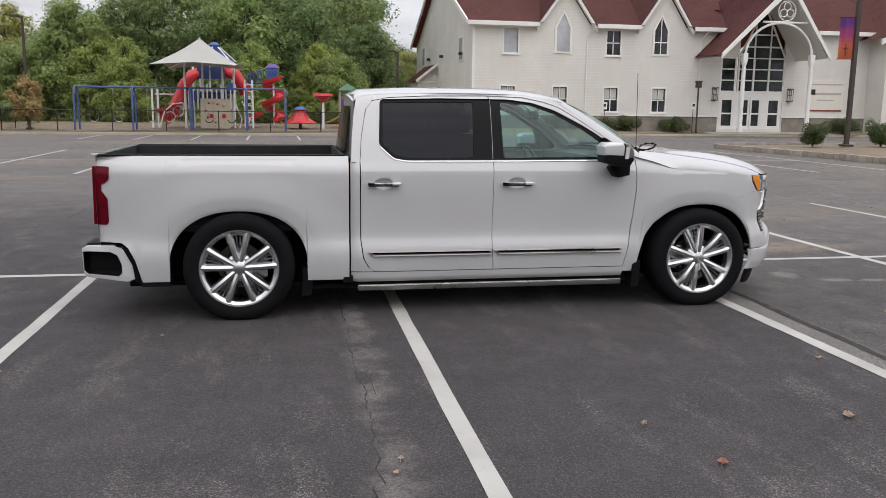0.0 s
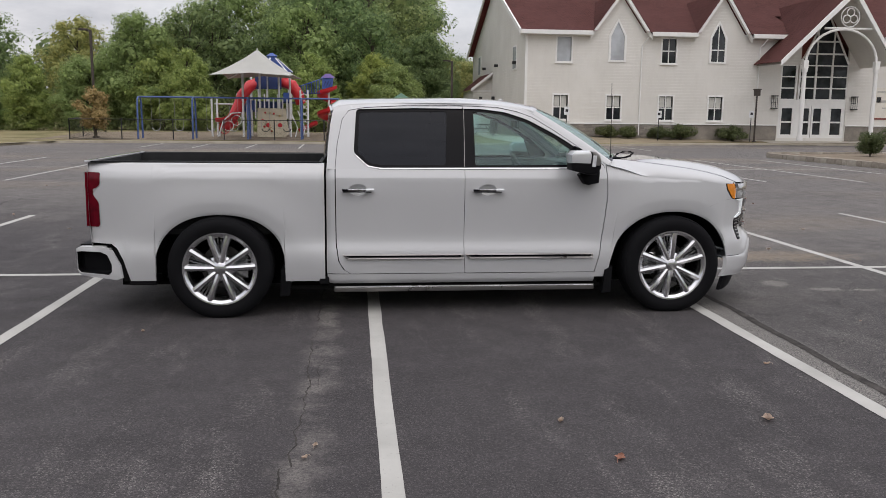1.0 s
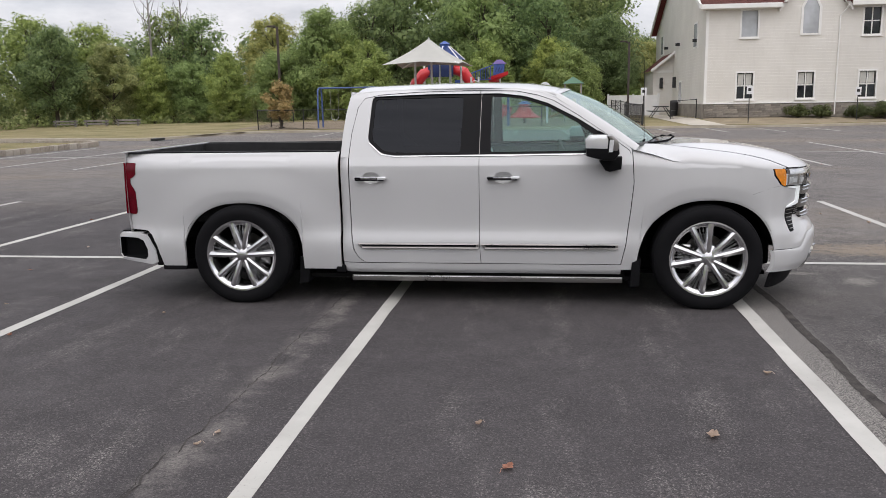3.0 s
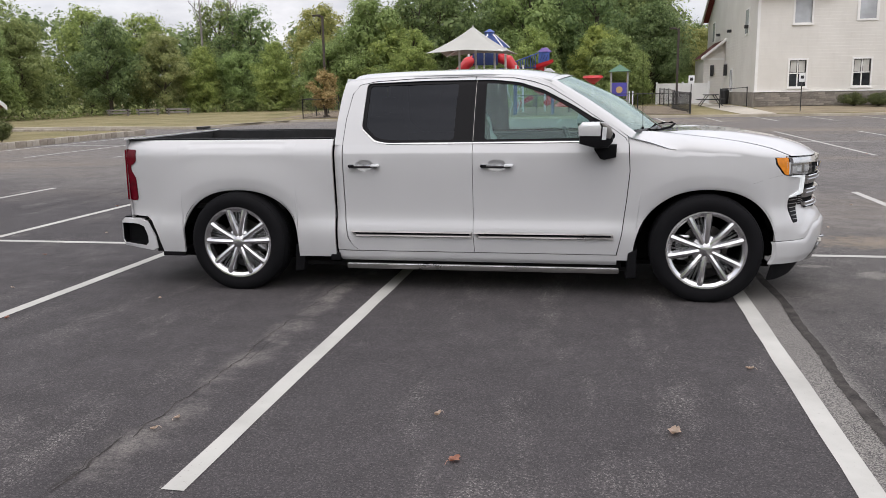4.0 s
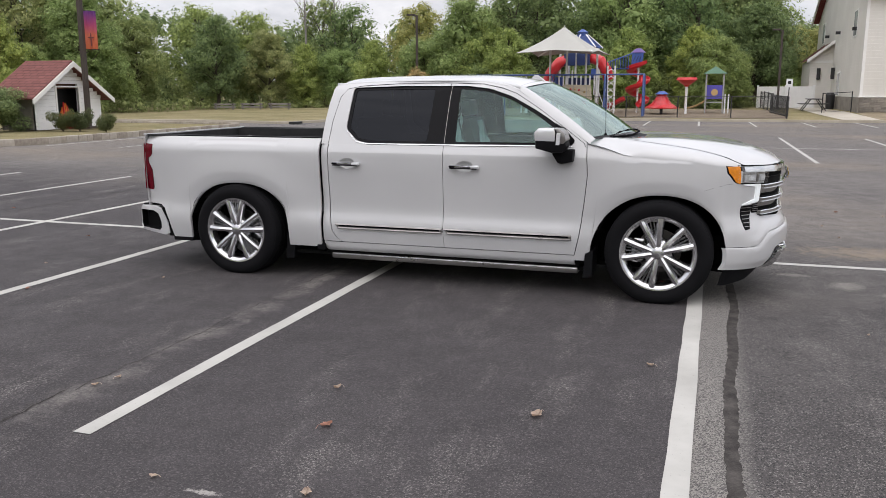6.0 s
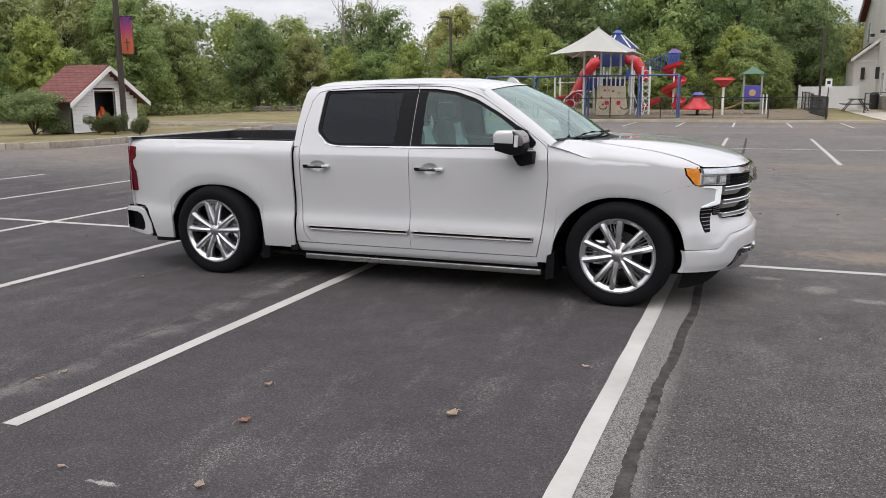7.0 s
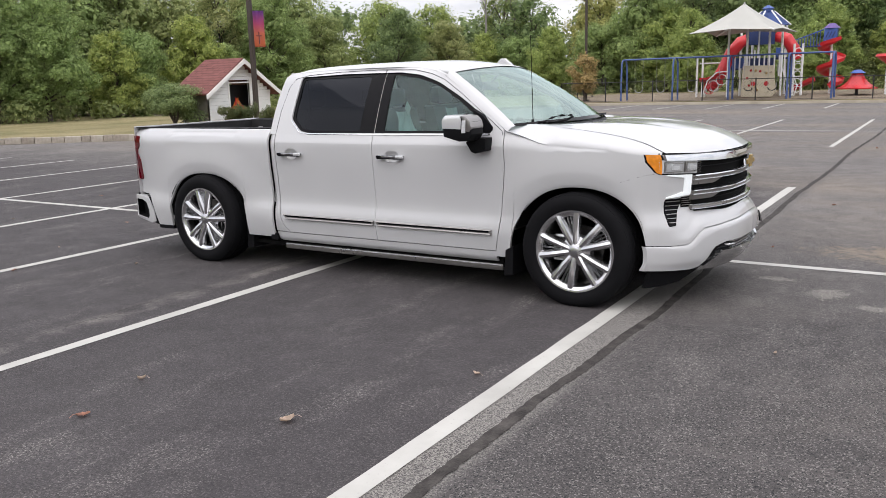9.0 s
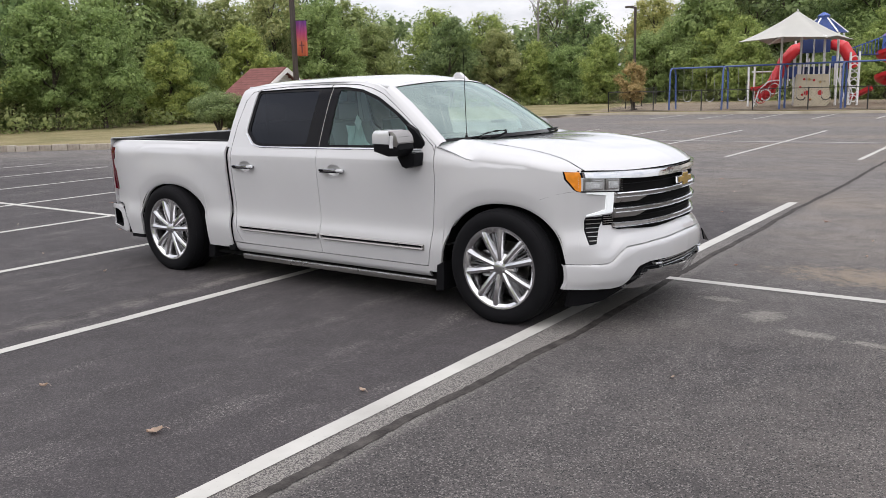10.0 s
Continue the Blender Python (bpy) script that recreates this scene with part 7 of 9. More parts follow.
def build_wheel(truck, x, s, turn_):
    """Tyre, five paired-spoke alloy rim, brake. s: side of the truck."""
    wheel = thing("wheel", "", "")
    for key in ("label", "category"):
        if key in wheel:
            del wheel[key]
    wheel["label"] = "black tyre on polished paired-spoke alloy rim"
    wheel.parent = truck
    wheel.location = (x - (0.012 if x < 0 else 0.0), s * 0.975, AZ)

    def lathe(prof, seg=64):
        bm = bmesh.new()
        rings = []
        for k in range(seg):
            a_ = 2 * math.pi * k / seg
            rings.append([bm.verts.new((r * math.cos(a_), s * d, r * math.sin(a_))) for r, d in prof])
        for k in range(seg):
            ra, rb = rings[k], rings[(k + 1) % seg]
            for i in range(len(prof) - 1):
                bm.faces.new((ra[i], ra[i + 1], rb[i + 1], rb[i]))
        bmesh.ops.recalc_face_normals(bm, faces=list(bm.faces))
        return bm

    R = TYRE_R
    tyre = [(0.290, 0.012), (0.298, 0.022), (0.306, 0.024), (0.325, 0.031), (0.35, 0.035), (0.376, 0.031), (0.396, 0.020), (0.410, 0.005), (R - 0.002, -0.02), (R, -0.045)]
    for d in (-0.075, -0.13, -0.185):
        tyre += [(R, d + 0.006), (R - 0.009, d + 0.004), (R - 0.009, d - 0.004), (R, d - 0.006)]
    tyre += [(R, -0.21), (0.410, -0.245), (0.37, -0.268), (0.33, -0.268), (0.29, -0.25)]
    bm = lathe(tyre, 96)
    for v in bm.verts:
        # flattened where it carries the truck
        v.co.z = max(v.co.z, 0.002 - AZ)
    ty = part("tyre", bm, RUBBER, wheel, "black low-profile road tyre", True)
    # raised marks on the sidewall and shoulder blocks
    bm = bmesh.new()
    for k in range(72):
        a_ = 2 * math.pi * k / 72
        m = Matrix.Rotation(-a_, 4, "Y")
        q = bmesh.new()
        box(q, -0.011, 0.011, s * 0.002 if s > 0 else s * 0.0135, s * 0.0135 if s > 0 else s * 0.002, 0.396, 0.4065)
        q.transform(m)
        me = bpy.data.meshes.new("tmp")
        q.to_mesh(me)
        q.free()
        bm.from_mesh(me)
        bpy.data.meshes.remove(me)
    tb = part("shoulder_block", bm, RUBBER, ty)
    tb["kind"] = "stuff"
    part("rim", lathe([(0.262, -0.22), (0.255, -0.12), (0.252, -0.03), (0.262, 0.002), (0.276, 0.010), (0.284, 0.020), (0.296, 0.022), (0.299, 0.016), (0.296, 0.008)], 96), WHEEL_METAL, wheel, "polished alloy rim", True)
    bm = bmesh.new()
    # faceted flange from which the spokes rise, and the hub on it
    rod(bm, (0, s * -0.05, 0), (0, s * -0.018, 0), 0.130, 0.112, 10)
    rod(bm, (0, s * -0.018, 0), (0, s * 0.006, 0), 0.112, 0.042, 10)
    bm.transform(Matrix.Rotation(-radians(turn_), 4, "Y"))
    part("hub", bm, WHEEL_METAL, wheel)
    bm = bmesh.new()
    rod(bm, (0, s * 0.0, 0), (0, s * 0.016, 0), 0.042, 0.040, 28)
    rod(bm, (0, s * 0.016, 0), (0, s * 0.022, 0), 0.040, 0.028, 28)
    part("hub_cap", bm, SATIN_CHROME, wheel, "satin round hub cap", True)

    def spoke(ang, w0, w1, r0, r1, d0, d1, thick, mat_, nm, slant=0.0):
        """A tapering spoke with a flat face between bevelled flanks."""
        bm = bmesh.new()
        cols = []
        for i in range(8):
            t = i / 7
            r = r0 + (r1 - r0) * t
            w = w0 + (w1 - w0) * t
            d = d0 + (d1 - d0) * t + 0.010 * math.sin(math.pi * t)
            mid = slant * (r - r0)
            cols.append([bm.verts.new((mid + lat, s * dd, r)) for lat, dd in ((-w / 2, d - thick), (-w / 2, d - 0.026), (-w * 0.30, d - 0.006), (-w * 0.02, d), (w * 0.02, d - 0.001), (w * 0.30, d - 0.006), (w / 2, d - 0.026), (w / 2, d - thick))])
        for ca, cb in zip(cols, cols[1:]):
            for k in range(8):
                j = (k + 1) % 8
                bm.faces.new((ca[k], ca[j], cb[j], cb[k]))
        bm.faces.new(cols[0])
        bm.faces.new(cols[-1][::-1])
        bmesh.ops.recalc_face_normals(bm, faces=list(bm.faces))
        bm.transform(Matrix.Rotation(-ang, 4, "Y"))
        part(nm, bm, mat_, wheel, smooth=True)

    for g in range(5):
        c = radians(turn_ + 72 * g)
        for dd in (-15.5, 15.5):
            spoke(c + radians(dd), 0.052, 0.066, 0.040, 0.293, 0.004, 0.014, 0.06, WHEEL_METAL, "spoke")
        for dd in (-1, 1):
            spoke(c + radians(dd * 4.0), 0.013, 0.013, 0.125, 0.272, -0.030, -0.016, 0.02, SATIN_CHROME, "thin_bar", dd * 0.03)
        # bright webs joining a pair at the hub and at the rim
        bm = bmesh.new()
        prism(bm, [(-0.040, 0.09), (0.040, 0.09), (0.046, 0.138), (0.0, 0.124), (-0.046, 0.138)], "y", s * -0.05, s * -0.020)
        bm.transform(Matrix.Rotation(-c, 4, "Y"))
        part("web", bm, WHEEL_METAL, wheel)
        bm = bmesh.new()
        arc = [radians(k) for k in (-13, -6.5, 0, 6.5, 13)]
        prism(bm, [(0.286 * math.sin(k), 0.286 * math.cos(k)) for k in arc] + [(r * math.sin(k), r * math.cos(k)) for k, r in zip(arc[::-1], (0.238, 0.252, 0.256, 0.252, 0.238))], "y", s * -0.045, s * -0.006)
        bm.transform(Matrix.Rotation(-c, 4, "Y"))
        part("web", bm, WHEEL_METAL, wheel)
        bm = bmesh.new()
        a_ = c + radians(36)
        rod(bm, (0.078 * math.sin(a_), s * -0.02, 0.078 * math.cos(a_)), (0.078 * math.sin(a_), s * -0.004, 0.078 * math.cos(a_)), 0.009, 0.008, 6)
        part("wheel_nut", bm, SATIN_CHROME, wheel)
    bm = lathe([(0.07, -0.12), (0.172, -0.12), (0.172, -0.145), (0.07, -0.145)], 40)
    part("brake_disc", bm, BRAKE, wheel, "grey steel brake disc", True)
    bm = bmesh.new()
    box(bm, -0.21 if x > 0 else 0.10, -0.10 if x > 0 else 0.21, min(s * -0.16, s * -0.09), max(s * -0.16, s * -0.09), -0.10, 0.10, 0.02)
    part("brake_caliper", bm, SATIN_CHROME, wheel)


def build_truck():
    truck = thing("pickup_truck", "white crew-cab pickup truck with lowered suspension parked on asphalt", "pickup truck")

    # ---- body sides ----
    z_edge = [(1.30, 1.262), (1.42, 1.283), (1.6, 1.268), (1.8, 1.246), (2.08, 1.208), (2.22, 1.180), (2.33, 1.150), (2.40, 1.122), (2.46, 1.097)]
    z_crease = [(1.30, 1.245), (1.45, 1.205), (1.592, 1.155), (1.8, 1.140), (2.1, 1.120), (2.3, 1.085), (2.40, 1.062), (2.46, 1.06)]
    y_hood = [(1.30, 0.80), (1.42, 0.735), (1.6, 0.735), (1.9, 0.748), (2.15, 0.775), (2.3, 0.806), (2.40, 0.838), (2.46, 0.852)]

    doors = {}
    for s in (-1, 1):
        # bed side
        xs = sorted({*np.linspace(-2.90, -1.050, 80), *np.linspace(ARCHES[0][0] - 0.515, ARCHES[0][0] - 0.47, 7), *np.linspace(ARCHES[0][0] + 0.47, ARCHES[0][0] + 0.515, 7)})
        cols = []
        for x in xs:
            low = lerp_table([(-2.91, 0.605), (-2.74, 0.60), (-2.69, 0.565), (-2.64, 0.47), (-2.612, 0.36), (-2.60, 0.30), (-2.3, 0.30), (-1.6, 0.285)], x)
            zb = arch_z(x, ARCHES[0], low)
            col = [(x, half_width(x, zb + (1.222 - zb) * t) - (0.018 if zb + (1.222 - zb) * t > 1.2 else 0), zb + (1.222 - zb) * t) for t in np.linspace(0, 1, 26)]
            w = col[-1][1]
            col += [(x, w - 0.006, 1.236), (x, w - 0.018, 1.245), (x, w - 0.035, 1.247), (x, 0.83, 1.247)]
            cols.append(col)
        skin("bed_side", cols, PAINT, truck, s, "pearl white pickup bed side")
        # black cap along the bed rail
        bm = bmesh.new()
        box(bm, -2.88, -1.075, min(s * 0.80, s * 0.872), max(s * 0.80, s * 0.872), 1.246, 1.256, 0.004)
        part("rail_cap", bm, BLACK_TRIM, truck, "black plastic bed rail cap")
        bm = bmesh.new()
        box(bm, -2.88, -1.08, min(s * 0.72, s * 0.79), max(s * 0.72, s * 0.79), 0.70, 1.25)
        part("bed_wall", bm, LINER, truck, "black lined bed wall")

        # fender
        xs = sorted({*np.linspace(1.305, 2.445, 54), *np.linspace(ARCHES[1][0] - 0.492, ARCHES[1][0] - 0.45, 6), *np.linspace(ARCHES[1][0] + 0.45, ARCHES[1][0] + 0.492, 6)})
        seam = [(0.28, -0.105), (0.36, -0.085), (0.51, -0.052), (0.775, -0.02), (0.99, 0.0), (1.25, -0.015), (1.4, -0.02)]
        cols = []
        for x in xs:
            zb = arch_z(x, ARCHES[1], 0.30 if x < 1.6 else 0.47)
            z1, z2, yh = lerp_table(z_crease, x), soft_table(z_edge, x), soft_table(y_hood, x)
            zs = [zb + (z1 - zb) * t for t in np.linspace(0, 1, 24)]
            fade = max(0.0, 1 - (x - 1.305) / 0.25)
            col = [(x + (lerp_table(seam, z) * fade), half_width(x, z), z) for z in zs]
            w1 = col[-1][1]
            sharp = min(1.0, max(0.0, (1.72 - x) / 0.2))
            lip = 0.014 * min(1.0, max(0.0, (1.64 - x) / 0.2))
            if lip > 0.0005:
                col[-1] = (col[-1][0], w1 - lip * 0.4, z1 - 0.002)
                col.append((col[-1][0], w1 + lip, z1 + 0.005))
            else:
                col.append((col[-1][0], w1, z1 + 0.001))
            for k in range(1, 9):
                th = k / 8 * math.pi / 2
                yy, zz = yh + (w1 - yh) * math.cos(th), z1 + (z2 - z1) * math.sin(th)
                t = k / 8
                yl, zl = w1 + (yh - w1) * t, z1 + (z2 - z1) * t
                col.append((x + lerp_table(seam, zz) * fade, yy * (1 - sharp) + yl * sharp, zz * (1 - sharp) + zl * sharp))
            cols.append(col)
        skin("front_fender", cols, PAINT, truck, s, "pearl white front fender")

        # doors below the glass
        def door_panel(name, xl, xr):
            zs = sorted({*np.linspace(0.345, 1.13, 26), *np.linspace(1.135, 1.205, 6), *np.linspace(0.99, 1.09, 17)})
            cup = (-0.780 if name == "rear_door" else 0.287, 1.038)
            uc = (cup[0] - xl[-1][1]) / (xr[-3][1] - xl[-1][1]) if name == "rear_door" else (cup[0] - xl[-1][1]) / (lerp_table(xr, 1.04) - xl[-1][1])
            cols = []
            for u in sorted({*np.linspace(0, 1, 24), *np.linspace(uc - 0.08, uc + 0.08, 21)}):
                col = []
                for z in zs:
                    x = lerp_table(xl, z) * (1 - u) + lerp_table(xr, z) * u
                    # a scooped finger cup behind the handle
                    r2 = ((x - cup[0]) / 0.070) ** 2 + ((z - cup[1]) / 0.043) ** 2
                    col.append((x, half_width(x, z) - 0.024 * math.sqrt(max(0.0, 1 - r2)), z))
                cols.append(col)
            return skin(name, cols, PAINT, truck, s, "pearl white " + name.replace("_", " "))

        doors[s, 0] = door_panel("rear_door", [(0.345, -0.84), (0.38, -0.895), (0.45, -0.935), (0.6, -0.955), (1.25, -0.958)], [(0.345, 0.1035), (0.5, 0.0925), (1.25, 0.0925)])
        doors[s, 1] = door_panel("front_door", [(0.345, 0.1085), (0.5, 0.0968), (1.25, 0.0968)], [(z, 1.2985 + d) for z, d in seam])
        # cab corner behind the rear door and rocker under the doors
        zs = [*np.linspace(0.345, 1.205, 26)]
        cols = []
        for u in np.linspace(0, 1, 6):
            cols.append([(-1.036 * (1 - u) + u * lerp_table([(0.345, -0.848), (0.38, -0.903), (0.45, -0.943), (0.6, -0.963), (1.25, -0.966)], z),
                          half_width(-1.0, z) - 0.028 * (1 - u) ** 2, z) for z in zs])
        skin("cab_corner", cols, PAINT, truck, s)
        cols = [[(x, half_width(0.0, z) - (0.028 * ((-0.95 - x) / 0.08) ** 2 if x < -0.95 else 0), z) for z in np.linspace(0.258, 0.339, 7)] for x in np.linspace(-1.032, 1.215, 40)]
        skin("rocker_panel", cols, PAINT, truck, s, "pearl white rocker panel")
        # dark body shell behind the panel gaps
        cols = [[(x, min(0.885, half_width(0.0, z) - 0.035), z) for z in np.linspace(0.27, 1.20, 8)] for x in np.linspace(-1.06, 1.34, 6)]
        skin("inner_shell", cols, UNDER, truck, s, rim=0)

        # cab frame round the side glass
        outline = [(-1.030, 1.2035), (1.285, 1.2035), (1.283, 1.25), (1.10, 1.387), (0.86, 1.553), (0.69, 1.655), (0.58, 1.702), (0.40, 1.732), (0.06, 1.746), (-0.40, 1.742), (-0.80, 1.728), (-0.94, 1.712), (-0.975, 1.69), (-1.0, 1.56), (-1.02, 1.38)]
        dlo = rounded_loop([(-0.812, 1.330), (-0.70, 1.232), (-0.60, 1.214), (1.175, 1.224), (1.178, 1.262), (1.0, 1.412), (0.86, 1.497), (0.64, 1.612), (0.45, 1.672), (0.25, 1.696), (-0.30, 1.698), (-0.79, 1.684)], 0.035)
        side_shape("cab_frame", outline, [dlo], PAINT, truck, s, 0.0, 0.03, "pearl white cab side frame and pillars")
        # door seam lines over the frame
        seam_line = [(1.276, 1.215), (1.265, 1.243), (1.10, 1.362), (0.86, 1.524), (0.68, 1.632), (0.55, 1.678), (0.38, 1.712), (0.06, 1.722), (-0.40, 1.716), (-0.72, 1.698), (-0.85, 1.672), (-0.905, 1.60), (-0.945, 1.40), (-0.962, 1.21)]
        bm = bmesh.new()
        pipe(bm, [(x, s * (soft_table(GLASS_W, z) + 0.0005), z) for x, z in seam_line], 0.0022, 5)
        part("door_seam", bm, UNDER, truck)
        bm = bmesh.new()
        pipe(bm, [(0.0945, s * (soft_table(GLASS_W, z) + 0.0005), z) for z in (1.205, 1.214)] , 0.0028, 5)
        pipe(bm, [(0.0945, s * (soft_table(GLASS_W, z) + 0.0005), z) for z in (1.694, 1.722)], 0.0028, 5)
        part("door_seam", bm, UNDER, truck)
        # black surround, panes and the black centre pillar
        g_rear = rounded_loop([(-0.780, 1.338), (-0.685, 1.252), (-0.59, 1.236), (-0.060, 1.236), (-0.040, 1.672), (-0.765, 1.662)], 0.03)
        g_front = rounded_loop([(0.185, 1.236), (1.09, 1.244), (0.99, 1.372), (0.86, 1.462), (0.64, 1.582), (0.44, 1.648), (0.26, 1.671), (0.185, 1.672)], 0.02)
        side_shape("window_surround", inset_loop(dlo, 0.001), [g_rear, g_front], GLOSS_BLACK, truck, s, -0.014, 0.02, "gloss black window surround and centre pillar")
        side_shape("glass", g_rear, [], GLASS_DARK, doors[s, 0], s, -0.020, 0, "dark privacy glass")
        side_shape("glass", g_front, [], GLASS_CLEAR, doors[s, 1], s, -0.020, 0, "lightly tinted clear glass")
        # reflection in the gap between the doors, laid on as a thin grey bar
        bm = bmesh.new()
        pipe(bm, [(0.0945 + 0.01 * k / 5, s * (soft_table(GLASS_W, z) - 0.0125), z) for k, z in enumerate(np.linspace(1.222, 1.694, 6))], 0.0025, 5)
        part("pillar_gap", bm, GRILLE_SATIN, truck)
        # chrome strip under the glass
        bm = bmesh.new()
        pts = [(-0.80, 1.318), (-0.70, 1.226), (-0.60, 1.208), (0.3, 1.209), (1.17, 1.217)]
        pipe(bm, [(x, s * (soft_table(GLASS_W, z) + 0.002), z) for x, z in pts], 0.006, 6)
        part("belt_moulding", bm, CHROME, truck, "thin chrome belt moulding")

        # door handles: chrome with its dark reflections put into the colour, and a bright end
        for k, x in ((0, -0.905), (1, 0.162)):
            hw = half_width(0.0, 1.04)
            bm = bmesh.new()
            box(bm, x, x + 0.255, min(s * (hw + 0.020), s * (hw + 0.042)), max(s * (hw + 0.020), s * (hw + 0.042)), 1.026, 1.050, 0.010)
            box(bm, x + 0.012, x + 0.05, min(s * (hw - 0.01), s * (hw + 0.03)), max(s * (hw - 0.01), s * (hw + 0.03)), 1.028, 1.046, 0.004)
            box(bm, x + 0.20, x + 0.245, min(s * (hw - 0.01), s * (hw + 0.03)), max(s * (hw - 0.01), s * (hw + 0.03)), 1.028, 1.046, 0.004)
            part("handle", bm, HANDLE_REFLECTION, doors[s, k], "chrome door handle with dark reflections in its colour", True)
            bm = bmesh.new()
            box(bm, x + 0.182, x + 0.2565, min(s * (hw + 0.019), s * (hw + 0.0432)), max(s * (hw + 0.019), s * (hw + 0.0432)), 1.0255, 1.0505, 0.010)
            part("handle_cap", bm, CAP, doors[s, k], "bright end of the door handle", True)
            # shade under the handle as a black strip, then the handle's real black end
            bm = bmesh.new()
            box(bm, x + 0.004, x + 0.235, min(s * (hw + 0.014), s * (hw + 0.040)), max(s * (hw + 0.014), s * (hw + 0.040)), 1.0185, 1.0275, 0.003)
            box(bm, x - 0.001, x + 0.05, min(s * (hw + 0.018), s * (hw + 0.0432)), max(s * (hw + 0.018), s * (hw + 0.0432)), 1.029, 1.0465, 0.004)
            part("handle_shadow_strip", bm, GLOSS_BLACK, doors[s, k])
        # moulding along the doors: gloss black with chrome edges
        for k, (xa, xb) in enumerate(((-0.905, 0.088), (0.102, 1.188))):
            hw = half_width(0.0, 0.487)
            bm = bmesh.new()
            prism(bm, [(xa, 0.505), (xa + 0.035, 0.466), (xb, 0.467), (xb, 0.507)], "y", s * (hw - 0.01), s * (hw + 0.016), 0.003)
            part("side_moulding", bm, GRILLE_SATIN, doors[s, k], "dark satin chrome door moulding")
            bm = bmesh.new()
            prism(bm, [(xa + 0.02, 0.499), (xa + 0.05, 0.484), (xb - 0.02, 0.484), (xb - 0.02, 0.499)], "y", s * (hw + 0.012), s * (hw + 0.019))
            part("moulding_inlay", bm, GLOSS_BLACK, doors[s, k])
            bm = bmesh.new()
            prism(bm, [(s * (hw + 0.012), 0.4850), (s * (hw + 0.028), 0.4715), (s * (hw + 0.010), 0.4645)], "x", xa + 0.040, xb - 0.003)
            prism(bm, [(s * (hw + 0.012), 0.5075), (s * (hw + 0.021), 0.4995), (s * (hw + 0.012), 0.4985)], "x", xa + 0.004, xb - 0.003)
            bmesh.ops.recalc_face_normals(bm, faces=list(bm.faces))
            part("moulding_edge", bm, GRILLE_SATIN, doors[s, k], "bright chrome moulding edge")
        # running board
        bm = bmesh.new()
        box(bm, -0.98, 1.236, min(s * 0.62, s * 0.868), max(s * 0.62, s * 0.868), 0.176, 0.228, 0.012)
        board = part("running_board", bm, GRILLE_SATIN, truck, "dark grey metal running board", True)
        bm = bmesh.new()
        box(bm, -0.97, 1.228, min(s * 0.862, s * 0.872), max(s * 0.862, s * 0.872), 0.214, 0.2205, 0.002)
        part("board_edge", bm, CHROME, board, "bright running board edge")
        bm = bmesh.new()
        box(bm, -0.95, 1.21, min(s * 0.66, s * 0.85), max(s * 0.66, s * 0.85), 0.2275, 0.233)
        for i in range(44):
            box(bm, -0.94 + i * 0.049, -0.92 + i * 0.049, min(s * 0.67, s * 0.84), max(s * 0.67, s * 0.84), 0.232, 0.236)
        part("step_pad", bm, BLACK_TRIM, truck, "ribbed black step pad")
        for bx in (-0.7, 0.2, 1.0):
            bm = bmesh.new()
            box(bm, bx, bx + 0.08, min(s * 0.45, s * 0.66), max(s * 0.45, s * 0.66), 0.20, 0.32, 0.01)
            part("board_bracket", bm, UNDER, truck)
        # sill gap
        bm = bmesh.new()
        box(bm, -1.02, 1.25, min(s * 0.60, s * 0.88), max(s * 0.60, s * 0.88), 0.236, 0.275)
        part("sill", bm, UNDER, truck)
        # mud flaps
        for flap, w0, w1 in (([(1.285, 0.16), (1.362, 0.17), (1.368, 0.395), (1.300, 0.36)], 0.66, 0.95), ([(-1.425, 0.15), (-1.345, 0.16), (-1.325, 0.30), (-1.37, 0.38), (-1.41, 0.38)], 0.64, 0.905)):
            bm = bmesh.new()
            prism(bm, flap, "y", s * w0, s * w1, 0.01)
            part("mud_flap", bm, BLACK_TRIM, truck, "black moulded mud flap")
        bm = bmesh.new()
        box(bm, -1.054, -1.034, min(s * 0.5, s * 0.885), max(s * 0.5, s * 0.885), 0.28, 1.23)
        part("cab_gap", bm, UNDER, truck)
        bm = bmesh.new()
        box(bm, -1.10, -1.02, min(s * 0.70, s * 0.925), max(s * 0.70, s * 0.925), 0.255, 0.315, 0.01)
        part("gap_filler", bm, BLACK_TRIM, truck)

        # wheel housings
        for arch in ARCHES:
            cx, a_, b_ = arch
            bm = bmesh.new()
            ring = []
            for k in range(25):
                x = cx - a_ * 1.0 + 2 * a_ * k / 24
                z = arch_z(x, (cx, a_ + 0.012, b_ + 0.012), 0.28)
                ring.append((bm.verts.new((x, s * 0.935, z)), bm.verts.new((x, s * 0.56, z))))
            for p, q in zip(ring, ring[1:]):
                bm.faces.new((p[0], q[0], q[1], p[1]))
            bot = [bm.verts.new((cx + a_, s * 0.56, 0.25)), bm.verts.new((cx - a_, s * 0.56, 0.25))]
            bm.faces.new([p[1] for p in ring] + bot)
            part("wheel_liner", bm, UNDER, truck, "black wheel housing liner")

        # wheels
        for x in (-AX, AX):
            build_wheel(truck, x, s, 13.0 if x > 0 else 1.0)

        # tail lamp, wrapped round the bed corner
        def lamp_width(x, z):
            return half_width(max(x, -2.905), z) + 0.007

